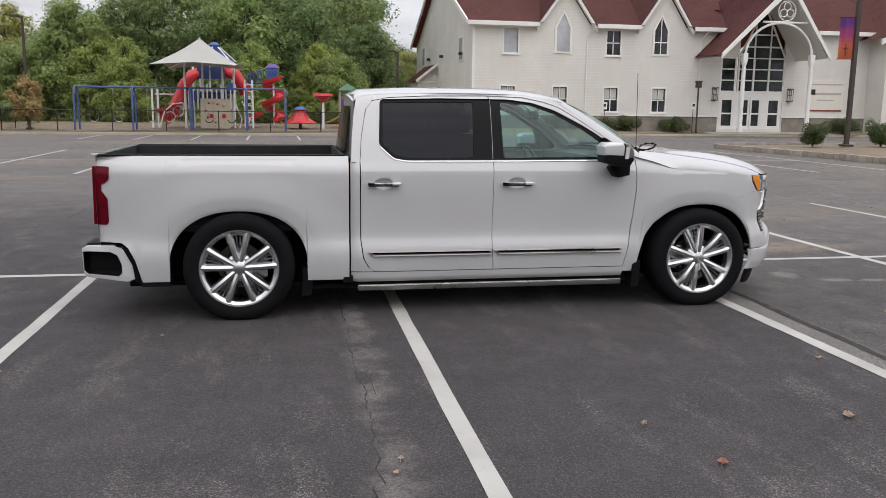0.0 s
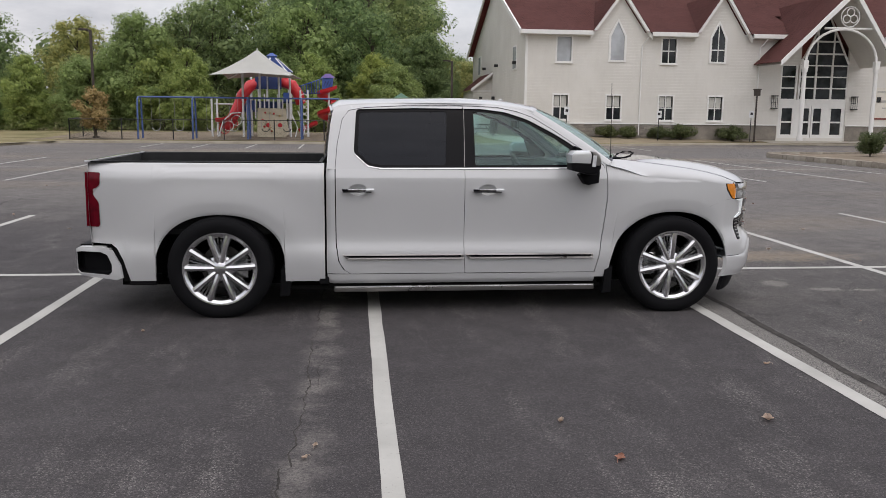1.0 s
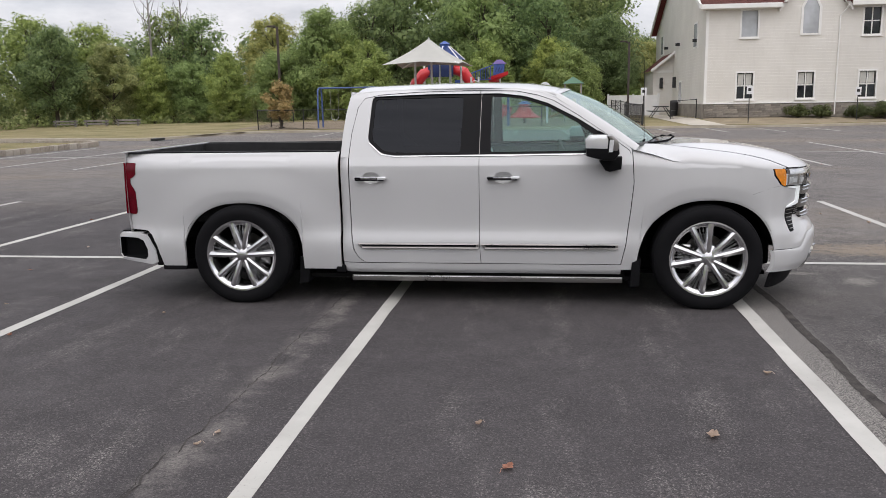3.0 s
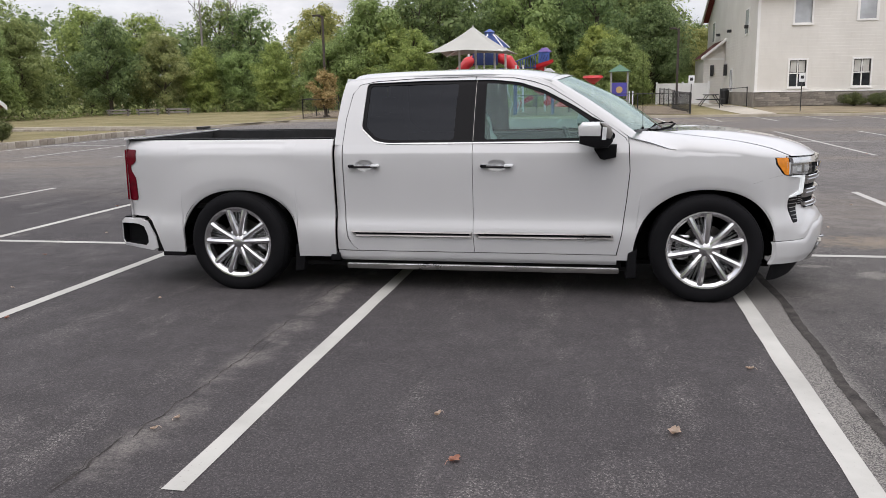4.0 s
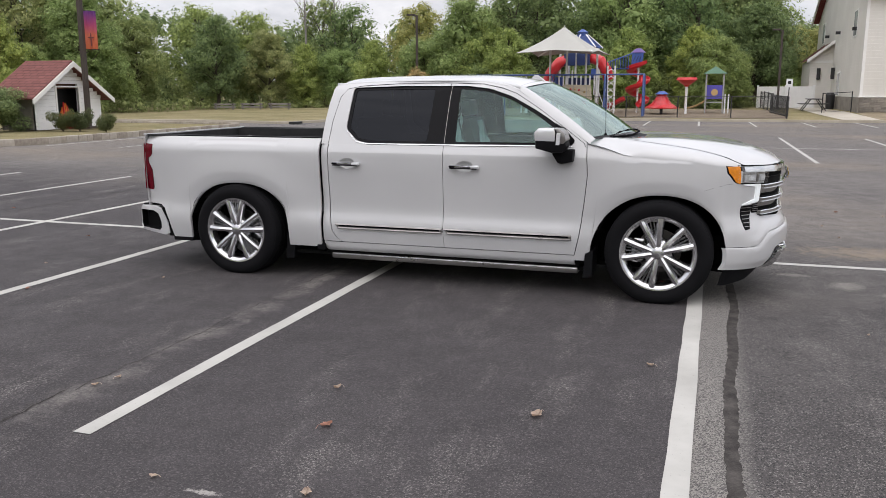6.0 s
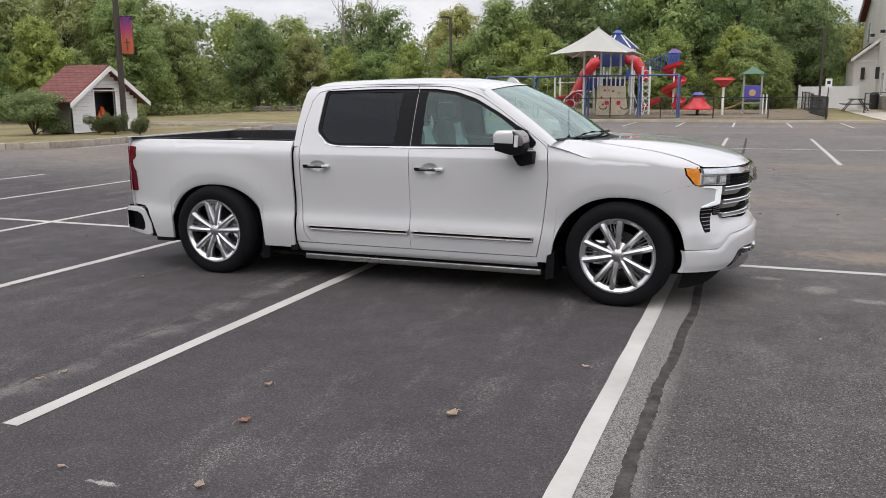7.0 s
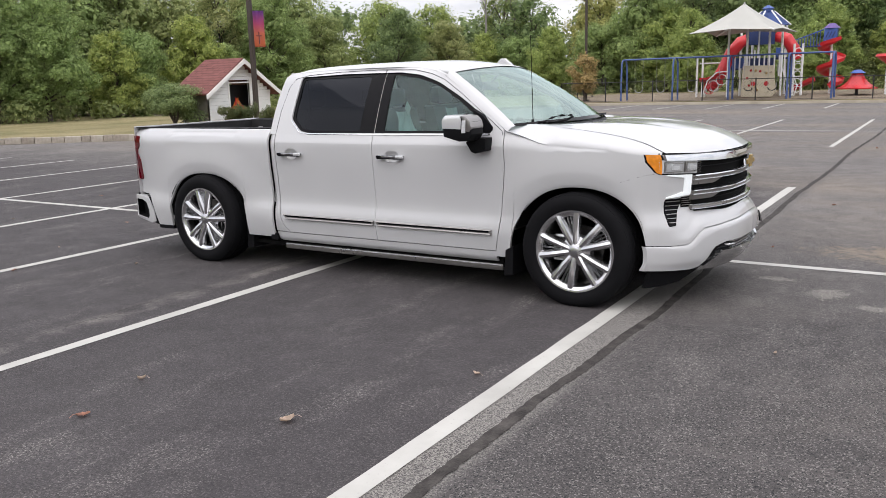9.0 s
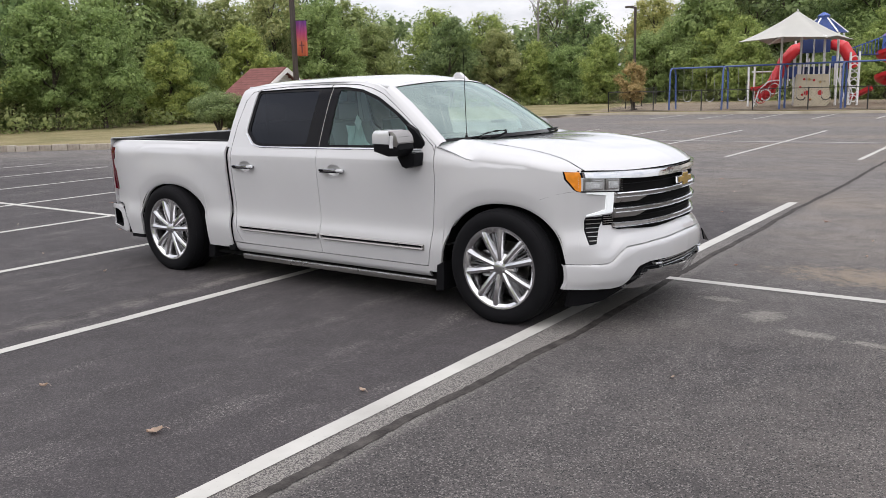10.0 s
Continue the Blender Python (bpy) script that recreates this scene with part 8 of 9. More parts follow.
        tl = side_shape("tail_lamp", rounded_loop([(-2.907, 0.735), (-2.835, 0.735), (-2.822, 0.755), (-2.820, 0.93), (-2.862, 0.99), (-2.862, 1.04), (-2.835, 1.045), (-2.802, 1.075), (-2.797, 1.168), (-2.904, 1.172)], 0.012),
                        [], RED_LENS, truck, s, 0.0, 0.06, "dark red glossy tail lamp", lamp_width)
        lamp = bmesh.new()
        prism(lamp, [(-2.93, 0.74), (-2.902, 0.74), (-2.902, 1.168), (-2.925, 1.168)], "y", s * 0.74, s * 0.872, 0.006)
        part("rear_lens", lamp, RED_LENS, tl)

        # rear bumper corner: a bright loop round a black step pocket
        out = [(-3.045, 0.548), (-2.99, 0.578), (-2.80, 0.580), (-2.725, 0.55), (-2.665, 0.43), (-2.650, 0.325), (-2.70, 0.305), (-3.00, 0.335), (-3.04, 0.36)]
        inn = [(-3.030, 0.525), (-2.98, 0.535), (-2.82, 0.535), (-2.772, 0.51), (-2.742, 0.435), (-2.742, 0.375), (-2.765, 0.35), (-3.0, 0.362), (-3.028, 0.385)]

        def corner_y(x, d=0.0):
            return s * (0.925 - d - (1.1 * (-2.9 - x) ** 1.2 if x < -2.9 else 0.0))

        bm = bmesh.new()
        loops = [[bm.verts.new((cx_ + (px - cx_) * g_, corner_y(px, d), cz_ + (pz - cz_) * g_)) for px, pz in ln] for ln, d, g_, cx_, cz_ in
                 ((out, 0.12, 0.99, -2.85, 0.44), (out, 0.012, 0.995, -2.85, 0.44), (out, 0.0, 0.97, -2.85, 0.44), (inn, 0.0, 1.03, -2.88, 0.44), (inn, 0.008, 1.0, -2.88, 0.44))]
        n_ = len(out)
        for la, lb in zip(loops, loops[1:]):
            for k in range(n_):
                j = (k + 1) % n_
                bm.faces.new((la[k], la[j], lb[j], lb[k]) if s < 0 else (la[k], lb[k], lb[j], la[j]))
        bmesh.ops.recalc_face_normals(bm, faces=list(bm.faces))
        part("bumper_corner", bm, PAINT, truck, "white painted bumper corner", True)
        bm = bmesh.new()
        la = [bm.verts.new((px, corner_y(px, 0.009), pz)) for px, pz in inn]
        lb = [bm.verts.new((px, corner_y(px, 0.10), pz)) for px, pz in inn]
        for k in range(n_):
            bm.faces.new((la[k], la[(k + 1) % n_], lb[(k + 1) % n_], lb[k]))
        part("pocket_wall", bm, BLACK_TRIM, truck)
        bm = bmesh.new()
        vs = [bm.verts.new((px, corner_y(px, 0.085), pz)) for px, pz in inn]
        bm.faces.new(vs)
        vs = [bm.verts.new((px, s * 0.55, pz)) for px, pz in out]
        bm.faces.new(vs)
        v4 = [bm.verts.new(q) for q in ((-3.03, corner_y(-3.03, 0.02), 0.56), (-2.75, corner_y(-2.75, 0.02), 0.574), (-2.75, s * 0.55, 0.574), (-3.03, s * 0.55, 0.56))]
        bm.faces.new(v4)
        part("bumper_pocket", bm, BLACK_TRIM, truck, "black bumper corner step")
        bm = bmesh.new()
        box(bm, -3.0, -2.76, min(s * 0.56, s * 0.83), max(s * 0.56, s * 0.83), 0.574, 0.590, 0.006)
        part("bumper_pad", bm, BLACK_TRIM, truck)
        bm = bmesh.new()
        prism(bm, [(-2.735, 0.565), (-2.69, 0.565), (-2.62, 0.41), (-2.61, 0.30), (-2.66, 0.30), (-2.672, 0.42)], "y", s * 0.75, s * 0.915)
        part("bumper_gap", bm, UNDER, truck)
        bm = bmesh.new()
        box(bm, -2.61, -2.40, min(s * 0.70, s * 0.92), max(s * 0.70, s * 0.92), 0.262, 0.325, 0.01)
        part("bed_valance", bm, BLACK_TRIM, truck)

        # mirror
        mir = bmesh.new()
        prism(mir, [(0.925, 1.215), (1.05, 1.182), (1.135, 1.185), (1.168, 1.235), (1.155, 1.325), (1.11, 1.362), (0.945, 1.362), (0.92, 1.33)], "y", s * 1.00, s * 1.185, 0.02)
        mb = part("mirror", mir, BLACK_TRIM, truck, "black door mirror with chrome cap", True)
        mir = bmesh.new()
        prism(mir, [(0.918, 1.272), (1.080, 1.267), (1.086, 1.340), (1.070, 1.371), (0.945, 1.371), (0.914, 1.34)], "y", s * 0.995, s * 1.191, 0.02)
        part("mirror_cap", mir, CAP, mb, "chrome mirror cap", True)
        mir = bmesh.new()
        prism(mir, [(1.100, 1.255), (1.150, 1.250), (1.166, 1.285), (1.152, 1.335), (1.118, 1.366), (1.074, 1.369), (1.092, 1.338)], "y", s * 0.997, s * 1.189, 0.015)
        part("mirror_front", mir, GRILLE_SATIN, mb, "dark grey mirror front", True)
        mir = bmesh.new()
        prism(mir, [(1.086, 1.245), (1.116, 1.245), (1.124, 1.335), (1.092, 1.335)], "y", s * 1.05, s * 1.195, 0.004)
        part("mirror_lamp", mir, LAMP_CLEAR, mb, "clear side repeater lamp")
        mir = bmesh.new()
        prism(mir, [(0.927, 1.225), (0.931, 1.225), (0.931, 1.345), (0.927, 1.345)], "y", s * 1.01, s * 1.17)
        part("mirror_glass", mir, CHROME, mb)
        mir = bmesh.new()
        prism(mir, [(1.06, 1.20), (1.03, 1.165), (1.075, 1.095), (1.105, 1.085), (1.195, 1.105), (1.20, 1.20)], "y", s * 0.93, s * 1.045, 0.015)
        part("mirror_arm", mir, BLACK_TRIM, mb, smooth=True)
        mir = bmesh.new()
        prism(mir, [(1.085, 1.222), (1.185, 1.222), (1.185, 1.27), (1.10, 1.36), (1.02, 1.40)], "y", s * 0.85, s * 0.905)
        part("mirror_sail", mir, BLACK_TRIM, mb)
        if s > 0:
            mb.location.x -= 0.07

    # ---- roof ----
    roof_z = [(-0.99, 1.70), (-0.94, 1.722), (-0.80, 1.736), (-0.40, 1.748), (0.06, 1.752), (0.40, 1.742), (0.60, 1.712), (0.70, 1.684)]

    def roof(u, v):
        vv = 2 * v - 1
        xr = -1.0 + 1.72 * u
        front = 0.10 * (1 - vv * vv) * max(0, (u - 0.6) / 0.4)
        z0 = soft_table(roof_z, xr)
        w = 0.650 + 0.012 * u + 0.022 * max(0.0, (u - 0.8) / 0.2) ** 2
        if u < 0.03:
            z0 -= 0.02
        crown = 0.045 * (1 - abs(vv) ** 2.4)
        return (xr + front - 0.035 * (1 - u) * (1 - vv * vv), vv * w, z0 + crown - 0.012 * abs(vv) ** 8)

    sheet("roof", 40, 28, roof, PAINT, truck, "pearl white cab roof")
    for s in (-1, 1):
        bm = bmesh.new()
        pipe(bm, [(x, s * (soft_table(GLASS_W, z) - 0.013), z - 0.007) for x, z in ((0.70, 1.655), (0.58, 1.700), (0.40, 1.729), (0.06, 1.742), (-0.40, 1.738), (-0.80, 1.724), (-0.93, 1.708))], 0.017, 10)
        part("roof_rail", bm, PAINT, truck, smooth=True)
    bm = bmesh.new()
    prism(bm, [(0.52, 1.735), (0.71, 1.725), (0.69, 1.745), (0.62, 1.80), (0.585, 1.80)], "y", 0.375, 0.425, 0.008)
    part("roof_fin", bm, PAINT, truck, "white roof antenna fin")

    # back of the cab
    def cab_back(u, v):
        y = (2 * u - 1) * (0.90 - 0.26 * v**1.4)
        return (-1.045 + 0.06 * v - 0.03 * (1 - (2 * u - 1) ** 2), y, 0.60 + 1.125 * v)

    sheet("cab_back", 16, 16, cab_back, PAINT, truck, "pearl white cab back wall")

    def back_glass(u, v):
        y = (2 * u - 1) * (0.60 - 0.08 * v)
        return (-1.062 + 0.052 * v - 0.025 * (1 - (2 * u - 1) ** 2), y, 1.27 + 0.36 * v)

    sheet("back_glass", 10, 6, back_glass, GLOSS_BLACK, truck, "dark rear window")

    # ---- windscreen and pillars ----
    def screen(u, v):
        vv = 2 * u - 1
        top = Vector((0.700 + 0.11 * (1 - vv * vv), vv * 0.676, 1.688 + 0.044 * (1 - vv * vv)))
        bot = Vector((1.325 + 0.27 * (1 - vv * vv), vv * 0.868, 1.270 + 0.014 * (1 - vv * vv)))
        p = bot.lerp(top, v)
        bulge = 0.035 * math.sin(math.pi * v) * (1 - 0.7 * vv * vv)
        return p + Vector((bulge * 0.45, 0, bulge))

    sheet("windscreen", 24, 18, screen, GLASS_SCREEN, truck, "clear raked windscreen")
    for s in (-1, 1):
        u = 0.0 if s < 0 else 1.0
        pts_in = [Vector(screen(u + (0.015 if s < 0 else -0.015), v)) for v in np.linspace(0, 1, 12)]
        pts_out = []
        for v in np.linspace(0, 1, 12):
            x = 1.31 - 0.62 * v
            z = lerp_table([(0.69, 1.658), (0.86, 1.553), (1.10, 1.387), (1.283, 1.254), (1.31, 1.24)], x)
            pts_out.append(Vector((x, s * soft_table(GLASS_W, z), z)))
        bm = bmesh.new()
        cols = []
        for a_, b_ in zip(pts_out, pts_in):
            mid = (a_ + b_) / 2 + Vector((0.012, s * 0.012, 0.016))
            cols.append([bm.verts.new(a_), bm.verts.new((a_ + mid * 2) / 3 + Vector((0.002, s * 0.004, 0.003))), bm.verts.new(mid), bm.verts.new(b_ + Vector((0.004, 0, 0.006)))])
        for ca, cb in zip(cols, cols[1:]):
            for k in range(3):
                bm.faces.new((ca[k], cb[k], cb[k + 1], ca[k + 1]) if s > 0 else (ca[k], ca[k + 1], cb[k + 1], cb[k]))
        bmesh.ops.recalc_face_normals(bm, faces=list(bm.faces))
        part("a_pillar", bm, PAINT, truck, "pearl white windscreen pillar", True)
    # dark frit along the foot of the screen
    bm = bmesh.new()
    for i in range(24):
        q = [screen(i / 24, 0.0), screen((i + 1) / 24, 0.0), screen((i + 1) / 24, 0.04), screen(i / 24, 0.04)]
        bm.faces.new([bm.verts.new(Vector(p) + Vector((0.002, 0, 0.003))) for p in q])
    bmesh.ops.remove_doubles(bm, verts=list(bm.verts), dist=0.0005)
    part("screen_frit", bm, GLOSS_BLACK, truck)

    # painted lip of the roof over the head of the screen, and the corners at the pillars
    def roof_lip(u, v):
        a_, b_ = Vector(roof(0.97, u)) + Vector((0, 0, 0.0015)), Vector(screen(u, 0.972)) + Vector((0.003, 0, 0.004))
        return a_.lerp(b_, v) + Vector((0, 0, 0.006 * math.sin(math.pi * v)))

    sheet("roof_lip", 24, 5, roof_lip, PAINT, truck)
    for s in (-1, 1):
        bm = bmesh.new()
        pipe(bm, [(0.50, s * 0.652, 1.709), (0.60, s * 0.660, 1.698), (0.68, s * 0.668, 1.680), (0.74, s * 0.680, 1.648), (0.80, s * 0.697, 1.608)], 0.020, 10)
        part("roof_corner", bm, PAINT, truck, smooth=True)
    # cowl and wipers
    def cowl(u, v):
        vv = 2 * u - 1
        x = 1.33 + 0.25 * (1 - vv * vv) + 0.16 * v
        return (x, vv * 0.78, 1.268 + 0.008 * (1 - vv * vv) - 0.012 * v)

    sheet("cowl", 20, 4, cowl, BLACK_TRIM, truck, "black cowl below the windscreen")
    for y0_, y1_ in ((-0.60, -0.10), (0.02, 0.50)):
        bm = bmesh.new()
        pipe(bm, [(1.50, y0_, 1.284), (1.53, (y0_ + y1_) / 2, 1.293), (1.53, y1_, 1.300)], 0.007, 6)
        pipe(bm, [(1.44, y0_ - 0.05, 1.292), (1.50, (y0_ + y1_) / 2, 1.303), (1.515, y1_ + 0.05, 1.306)], 0.005, 6)
        part("wiper", bm, BLACK_TRIM, truck, "black windscreen wiper")
    bm = bmesh.new()
    pipe(bm, [(1.44, -0.60, 1.288), (1.50, -0.53, 1.322), (1.56, -0.49, 1.336), (1.635, -0.48, 1.338), (1.652, -0.50, 1.328), (1.62, -0.53, 1.305), (1.56, -0.57, 1.292), (1.50, -0.60, 1.287)], 0.009, 7, True)
    part("cowl_loop", bm, BLACK_TRIM, truck, "black cowl end frame behind the hood", True)
    bm = bmesh.new()
    rod(bm, (1.40, -0.66, 1.27), (1.40, -0.66, 1.315), 0.011, 0.009)
    rod(bm, (1.40, -0.66, 1.30), (1.385, -0.66, 1.93), 0.0028, 0.0022, 6)
    part("antenna", bm, BLACK_TRIM, truck, "thin black whip antenna")

    # ---- hood ----
    def hood(u, v):
        vv = 2 * v - 1
        a_ = abs(vv)
        x_back = 1.42 + 0.22 * (1 - vv * vv)
        x_tip = front_x(vv * 0.845, 1.085) + 0.012
        x = x_back + (x_tip - x_back) * u
        xe = 1.42 + (2.46 - 1.42) * u
        y = vv * (soft_table(y_hood, xe) - 0.0035)
        ze = soft_table(z_edge, xe) + 0.001
        mid = soft_table([(0, 1.268), (0.25, 1.272), (0.5, 1.255), (0.75, 1.21), (0.88, 1.165), (0.95, 1.128), (1.0, 1.087)], u)
        bulge = soft_table([(0, 0.004), (0.3, 0.006), (0.7, 0.005), (1.0, 0.0)], u)
        if a_ < 0.72:
            z = mid + bulge * math.sin(math.pi / 2 * min(1, max(0, (a_ - 0.30) / 0.26))) ** 2
        else:
            zt = mid + bulge
            t = (a_ - 0.72) / 0.28
            z = zt + (ze - zt) * (t * t * (3 - 2 * t) * 0.6 + t * 0.4)
        if u > 0.9:
            z = min(z, 1.30)
        return (x, y, z)

    sheet("hood", 48, 56, hood, PAINT, truck, "pearl white hood with raised centre", True, 0.0)
    for v, dy in ((0.0, -0.004), (1.0, 0.004)):
        bm = bmesh.new()
        pipe(bm, [Vector(hood(u, v)) + Vector((0, dy * 0.5, -0.004)) for u in np.linspace(0, 1, 24)], 0.001, 5)
        part("hood_gap", bm, UNDER, truck)

    # ---- front end ----
    def face(name, ya, yb, zlo, zhi, off, material, parent=truck, label="", ny=40, nz=8, thick=0.0, tuck=0.0, lean=0.0):
        f0 = zlo if callable(zlo) else (lambda y: zlo)
        f1 = zhi if callable(zhi) else (lambda y: zhi)

        def fn(u, v):
            y = (ya + (yb - ya) * u) * (1 - tuck * (1 - v))
            z = f0(y) + (f1(y) - f0(y)) * v
            return (front_x(y, z) + (off(y, z, v) if callable(off) else off) + lean * (1 - v), y, z)

        bm = bmesh.new()
        g = [[bm.verts.new(fn(i / ny, j / nz)) for j in range(nz + 1)] for i in range(ny + 1)]
        for i in range(ny):
            for j in range(nz):
                bm.faces.new((g[i][j], g[i + 1][j], g[i + 1][j + 1], g[i][j + 1]))
        bm.normal_update()
        if sum(f.normal.x for f in bm.faces) < 0:
            bmesh.ops.reverse_faces(bm, faces=list(bm.faces))
        if thick:
            edge = [e_ for e_ in bm.edges if len(e_.link_faces) == 1]
            r = bmesh.ops.extrude_edge_only(bm, edges=edge)
            for v in (v for v in r["geom"] if isinstance(v, bmesh.types.BMVert)):
                v.co.x -= thick
                v.co.y *= 1 - thick * 0.25
        return part(name, bm, material, parent, label, True)

    seam_z = [(0, 0.612), (0.4, 0.598), (0.66, 0.578), (0.70, 0.545), (0.76, 0.476), (0.85, 0.468), (0.95, 0.470)]

    def seam_at(y):
        return lerp_table(seam_z, abs(y))

    def ease(t):
        t = min(1.0, max(0.0, t))
        return t * t * (3 - 2 * t)

    def fascia_off(y, z, v):
        # the lower lip stands forward below the grille and fades out at the wheel
        return 0.024 * ease((seam_at(y) + 0.085 - z) / 0.05) * ease((0.89 - abs(y)) / 0.12) - 0.001

    def bumper_off(y, z, v):
        # a rounded ledge along the top of the bumper
        return 0.004 + 0.032 * math.sqrt(max(0.0, 1 - max(0.0, (v - 0.72) / 0.28) ** 2)) * (0.35 + 0.65 * ease((0.93 - abs(y)) / 0.2))

    face("front_fascia", -0.907, 0.907, seam_at, 1.09, fascia_off, PAINT, label="pearl white front fascia", ny=80, nz=24)
    face("bumper_seam", -0.94, 0.94, lambda y: seam_at(y) - 0.0048, lambda y: seam_at(y) + 0.0005, 0.0005, UNDER, ny=80, nz=1)
    bump_low = [(0, 0.455), (0.50, 0.455), (0.585, 0.432), (0.66, 0.30), (0.72, 0.288), (0.95, 0.292)]
    face("front_bumper", -0.937, 0.937, lambda y: lerp_table(bump_low, abs(y)), lambda y: seam_at(y) - 0.004, bumper_off, PAINT, label="pearl white front bumper", ny=90, nz=30, thick=0.03, tuck=0.014)
    # grille
    face("grille_backing", -0.685, 0.685, lambda y: 0.70 - 0.04 * (1 - (y / 0.685) ** 2), 1.04, 0.004, UNDER, label="black grille opening", ny=40, nz=8)
    for zc in (0.925, 0.822, 0.722):
        face("grille_bar", -0.69, 0.69, lambda y: zc - 0.015 - (0.036 if zc > 0.75 else 0.0) * max(0.0, min(1.0, (abs(y) - 0.43) / 0.10)), lambda y: zc + 0.014, 0.030, GRILLE_SATIN, label="satin grille bar with bright edges", ny=46, nz=3, thick=0.03)
        face("bar_edge", -0.692, 0.692, zc + 0.010, zc + 0.0165, 0.033, CHROME, ny=46, nz=2, thick=0.02, lean=0.009)
        face("bar_edge", -0.692, 0.692, zc - 0.017, zc - 0.010, 0.033, SATIN_CHROME, ny=46, nz=2, thick=0.02, lean=0.008)
    for k in range(5):
        zc = 0.69 + 0.075 * k
        face("grille_mesh", -0.66, 0.66, zc, zc + 0.006, 0.010, BLACK_TRIM, ny=30, nz=1, thick=0.01)
    face("upper_bar", -0.862, 0.862, lambda y: lerp_table([(0, 1.028), (0.5, 1.030), (0.66, 1.038), (0.862, 1.048)], abs(y)), lambda y: lerp_table([(0, 1.072), (0.862, 1.086)], abs(y)), 0.034, CHROME, label="chrome bar under the hood", ny=70, nz=3, thick=0.03)
    face("hood_shut_gap", -0.87, 0.87, lambda y: lerp_table([(0, 1.074), (0.862, 1.088)], abs(y)), lambda y: lerp_table([(0, 1.084), (0.862, 1.097)], abs(y)), 0.004, UNDER, ny=60, nz=1)
    # emblem as a plain gold lozenge with a bright rim
    bm = bmesh.new()
    prism(bm, [(-0.13, 0.955), (-0.05, 0.955), (-0.05, 0.930), (0.05, 0.930), (0.05, 0.955), (0.13, 0.955), (0.115, 1.005), (0.05, 1.005), (0.05, 1.030), (-0.05, 1.030), (-0.05, 1.005), (-0.145, 1.005)], "x", 2.820, 2.840, 0.004)
    part("emblem_rim", bm, CHROME, truck)
    bm = bmesh.new()
    prism(bm, [(-0.118, 0.963), (-0.042, 0.963), (-0.042, 0.938), (0.042, 0.938), (0.042, 0.963), (0.118, 0.963), (0.106, 0.997), (0.042, 0.997), (0.042, 1.022), (-0.042, 1.022), (-0.042, 0.997), (-0.130, 0.997)], "x", 2.839, 2.847, 0.003)
    part("emblem", bm, GOLD, truck, "plain gold emblem on the grille")
    for s in (-1, 1):
        def fs(name, y0_, y1_, zlo, zhi, off, material, parent=truck, label="", ny=14, nz=6, thick=0.02):
            return face(name, *(sorted((s * y0_, s * y1_))), zlo, zhi, off, material, parent, label, ny, nz, thick)

        lampm = fs("headlamp", 0.66, 0.878, lambda y: 0.962 - 0.012 * (0.858 - abs(y)) / 0.2, lambda y: 1.041 + 0.010 * (abs(y) - 0.66) / 0.2, 0.012, LAMP_BACK, label="clear headlamp with bright reflectors")
        if s < 0:
            fs("amber_lens", 0.868, 0.913, lambda y: lerp_table([(0.868, 0.956), (0.884, 0.966), (0.913, 1.045)], abs(y)), lambda y: 1.088, 0.012, AMBER, lampm, "amber turn signal lens", 10, 6)
        for ya, yb in ((0.668, 0.742), (0.764, 0.862)):
            fs("lamp_bezel", ya, yb, 0.966, lambda y: 1.036 + 0.03 * (abs(y) - 0.66), 0.018, GRILLE_SATIN, lampm, "dark lamp bezel", 8, 4, 0.02)
            # a tapered bright bowl within the bezel, with a clear block in it
            fs("reflector", ya + 0.008, yb - 0.006, lambda y: 0.973 + 0.10 * max(0.0, ya + 0.03 - abs(y)), lambda y: 1.020 + 0.06 * (abs(y) - ya), 0.024, LAMP_BACK, lampm, "bright lamp reflector", 8, 4, 0.008)
            yc = (ya + yb) / 2
            fs("lens_block", yc - 0.020, yc + 0.024, 0.984, lambda y: 1.010 + 0.10 * (abs(y) - yc), 0.031, LAMP_CLEAR, lampm, "clear lens block", 6, 3, 0.012)
            fs("lamp_slat", ya, yb, 1.029, 1.033, 0.030, SATIN_CHROME, lampm, "", 6, 1, 0.012)
        fs("lamp_divider", 0.748, 0.755, 0.965, 1.038, 0.026, GRILLE_SATIN, lampm, "", 3, 4, 0.02)
        fs("lamp_cover", 0.66, 0.868, lambda y: 0.963 - 0.012 * (0.858 - abs(y)) / 0.2, lambda y: 1.041 + 0.010 * (abs(y) - 0.66) / 0.2, 0.040, LAMP_COVER, lampm, "clear lamp cover", 14, 6, 0.0)
        fs("lamp_rim", 0.655, 0.916, lambda y: lerp_table([(0.655, 0.944), (0.862, 0.952), (0.885, 0.960), (0.917, 1.042)], abs(y)), lambda y: lerp_table([(0.655, 1.060), (0.914, 1.092)], abs(y)), 0.006, GLOSS_BLACK, lampm, "", 20, 6)
        drl = fs("daylight_lamp", 0.690, 0.842, lambda y: lerp_table([(0.690, 0.914), (0.73, 0.924), (0.842, 0.943)], abs(y)), lambda y: 0.944 + 0.008 * (abs(y) - 0.694) / 0.15, 0.012, DRL, label="lit white daylight lamp")
        fs("daylight_lamp_side", 0.690, 0.732, lambda y: 0.812, lambda y: 0.926, 0.013, DRL, drl)
        fs("daylight_lamp_base", 0.690, 0.834, lambda y: lerp_table([(0.690, 0.806), (0.834, 0.789)], abs(y)), lambda y: lerp_table([(0.690, 0.836), (0.745, 0.826), (0.834, 0.797)], abs(y)), 0.011, DRL, drl)
        bm = bmesh.new()
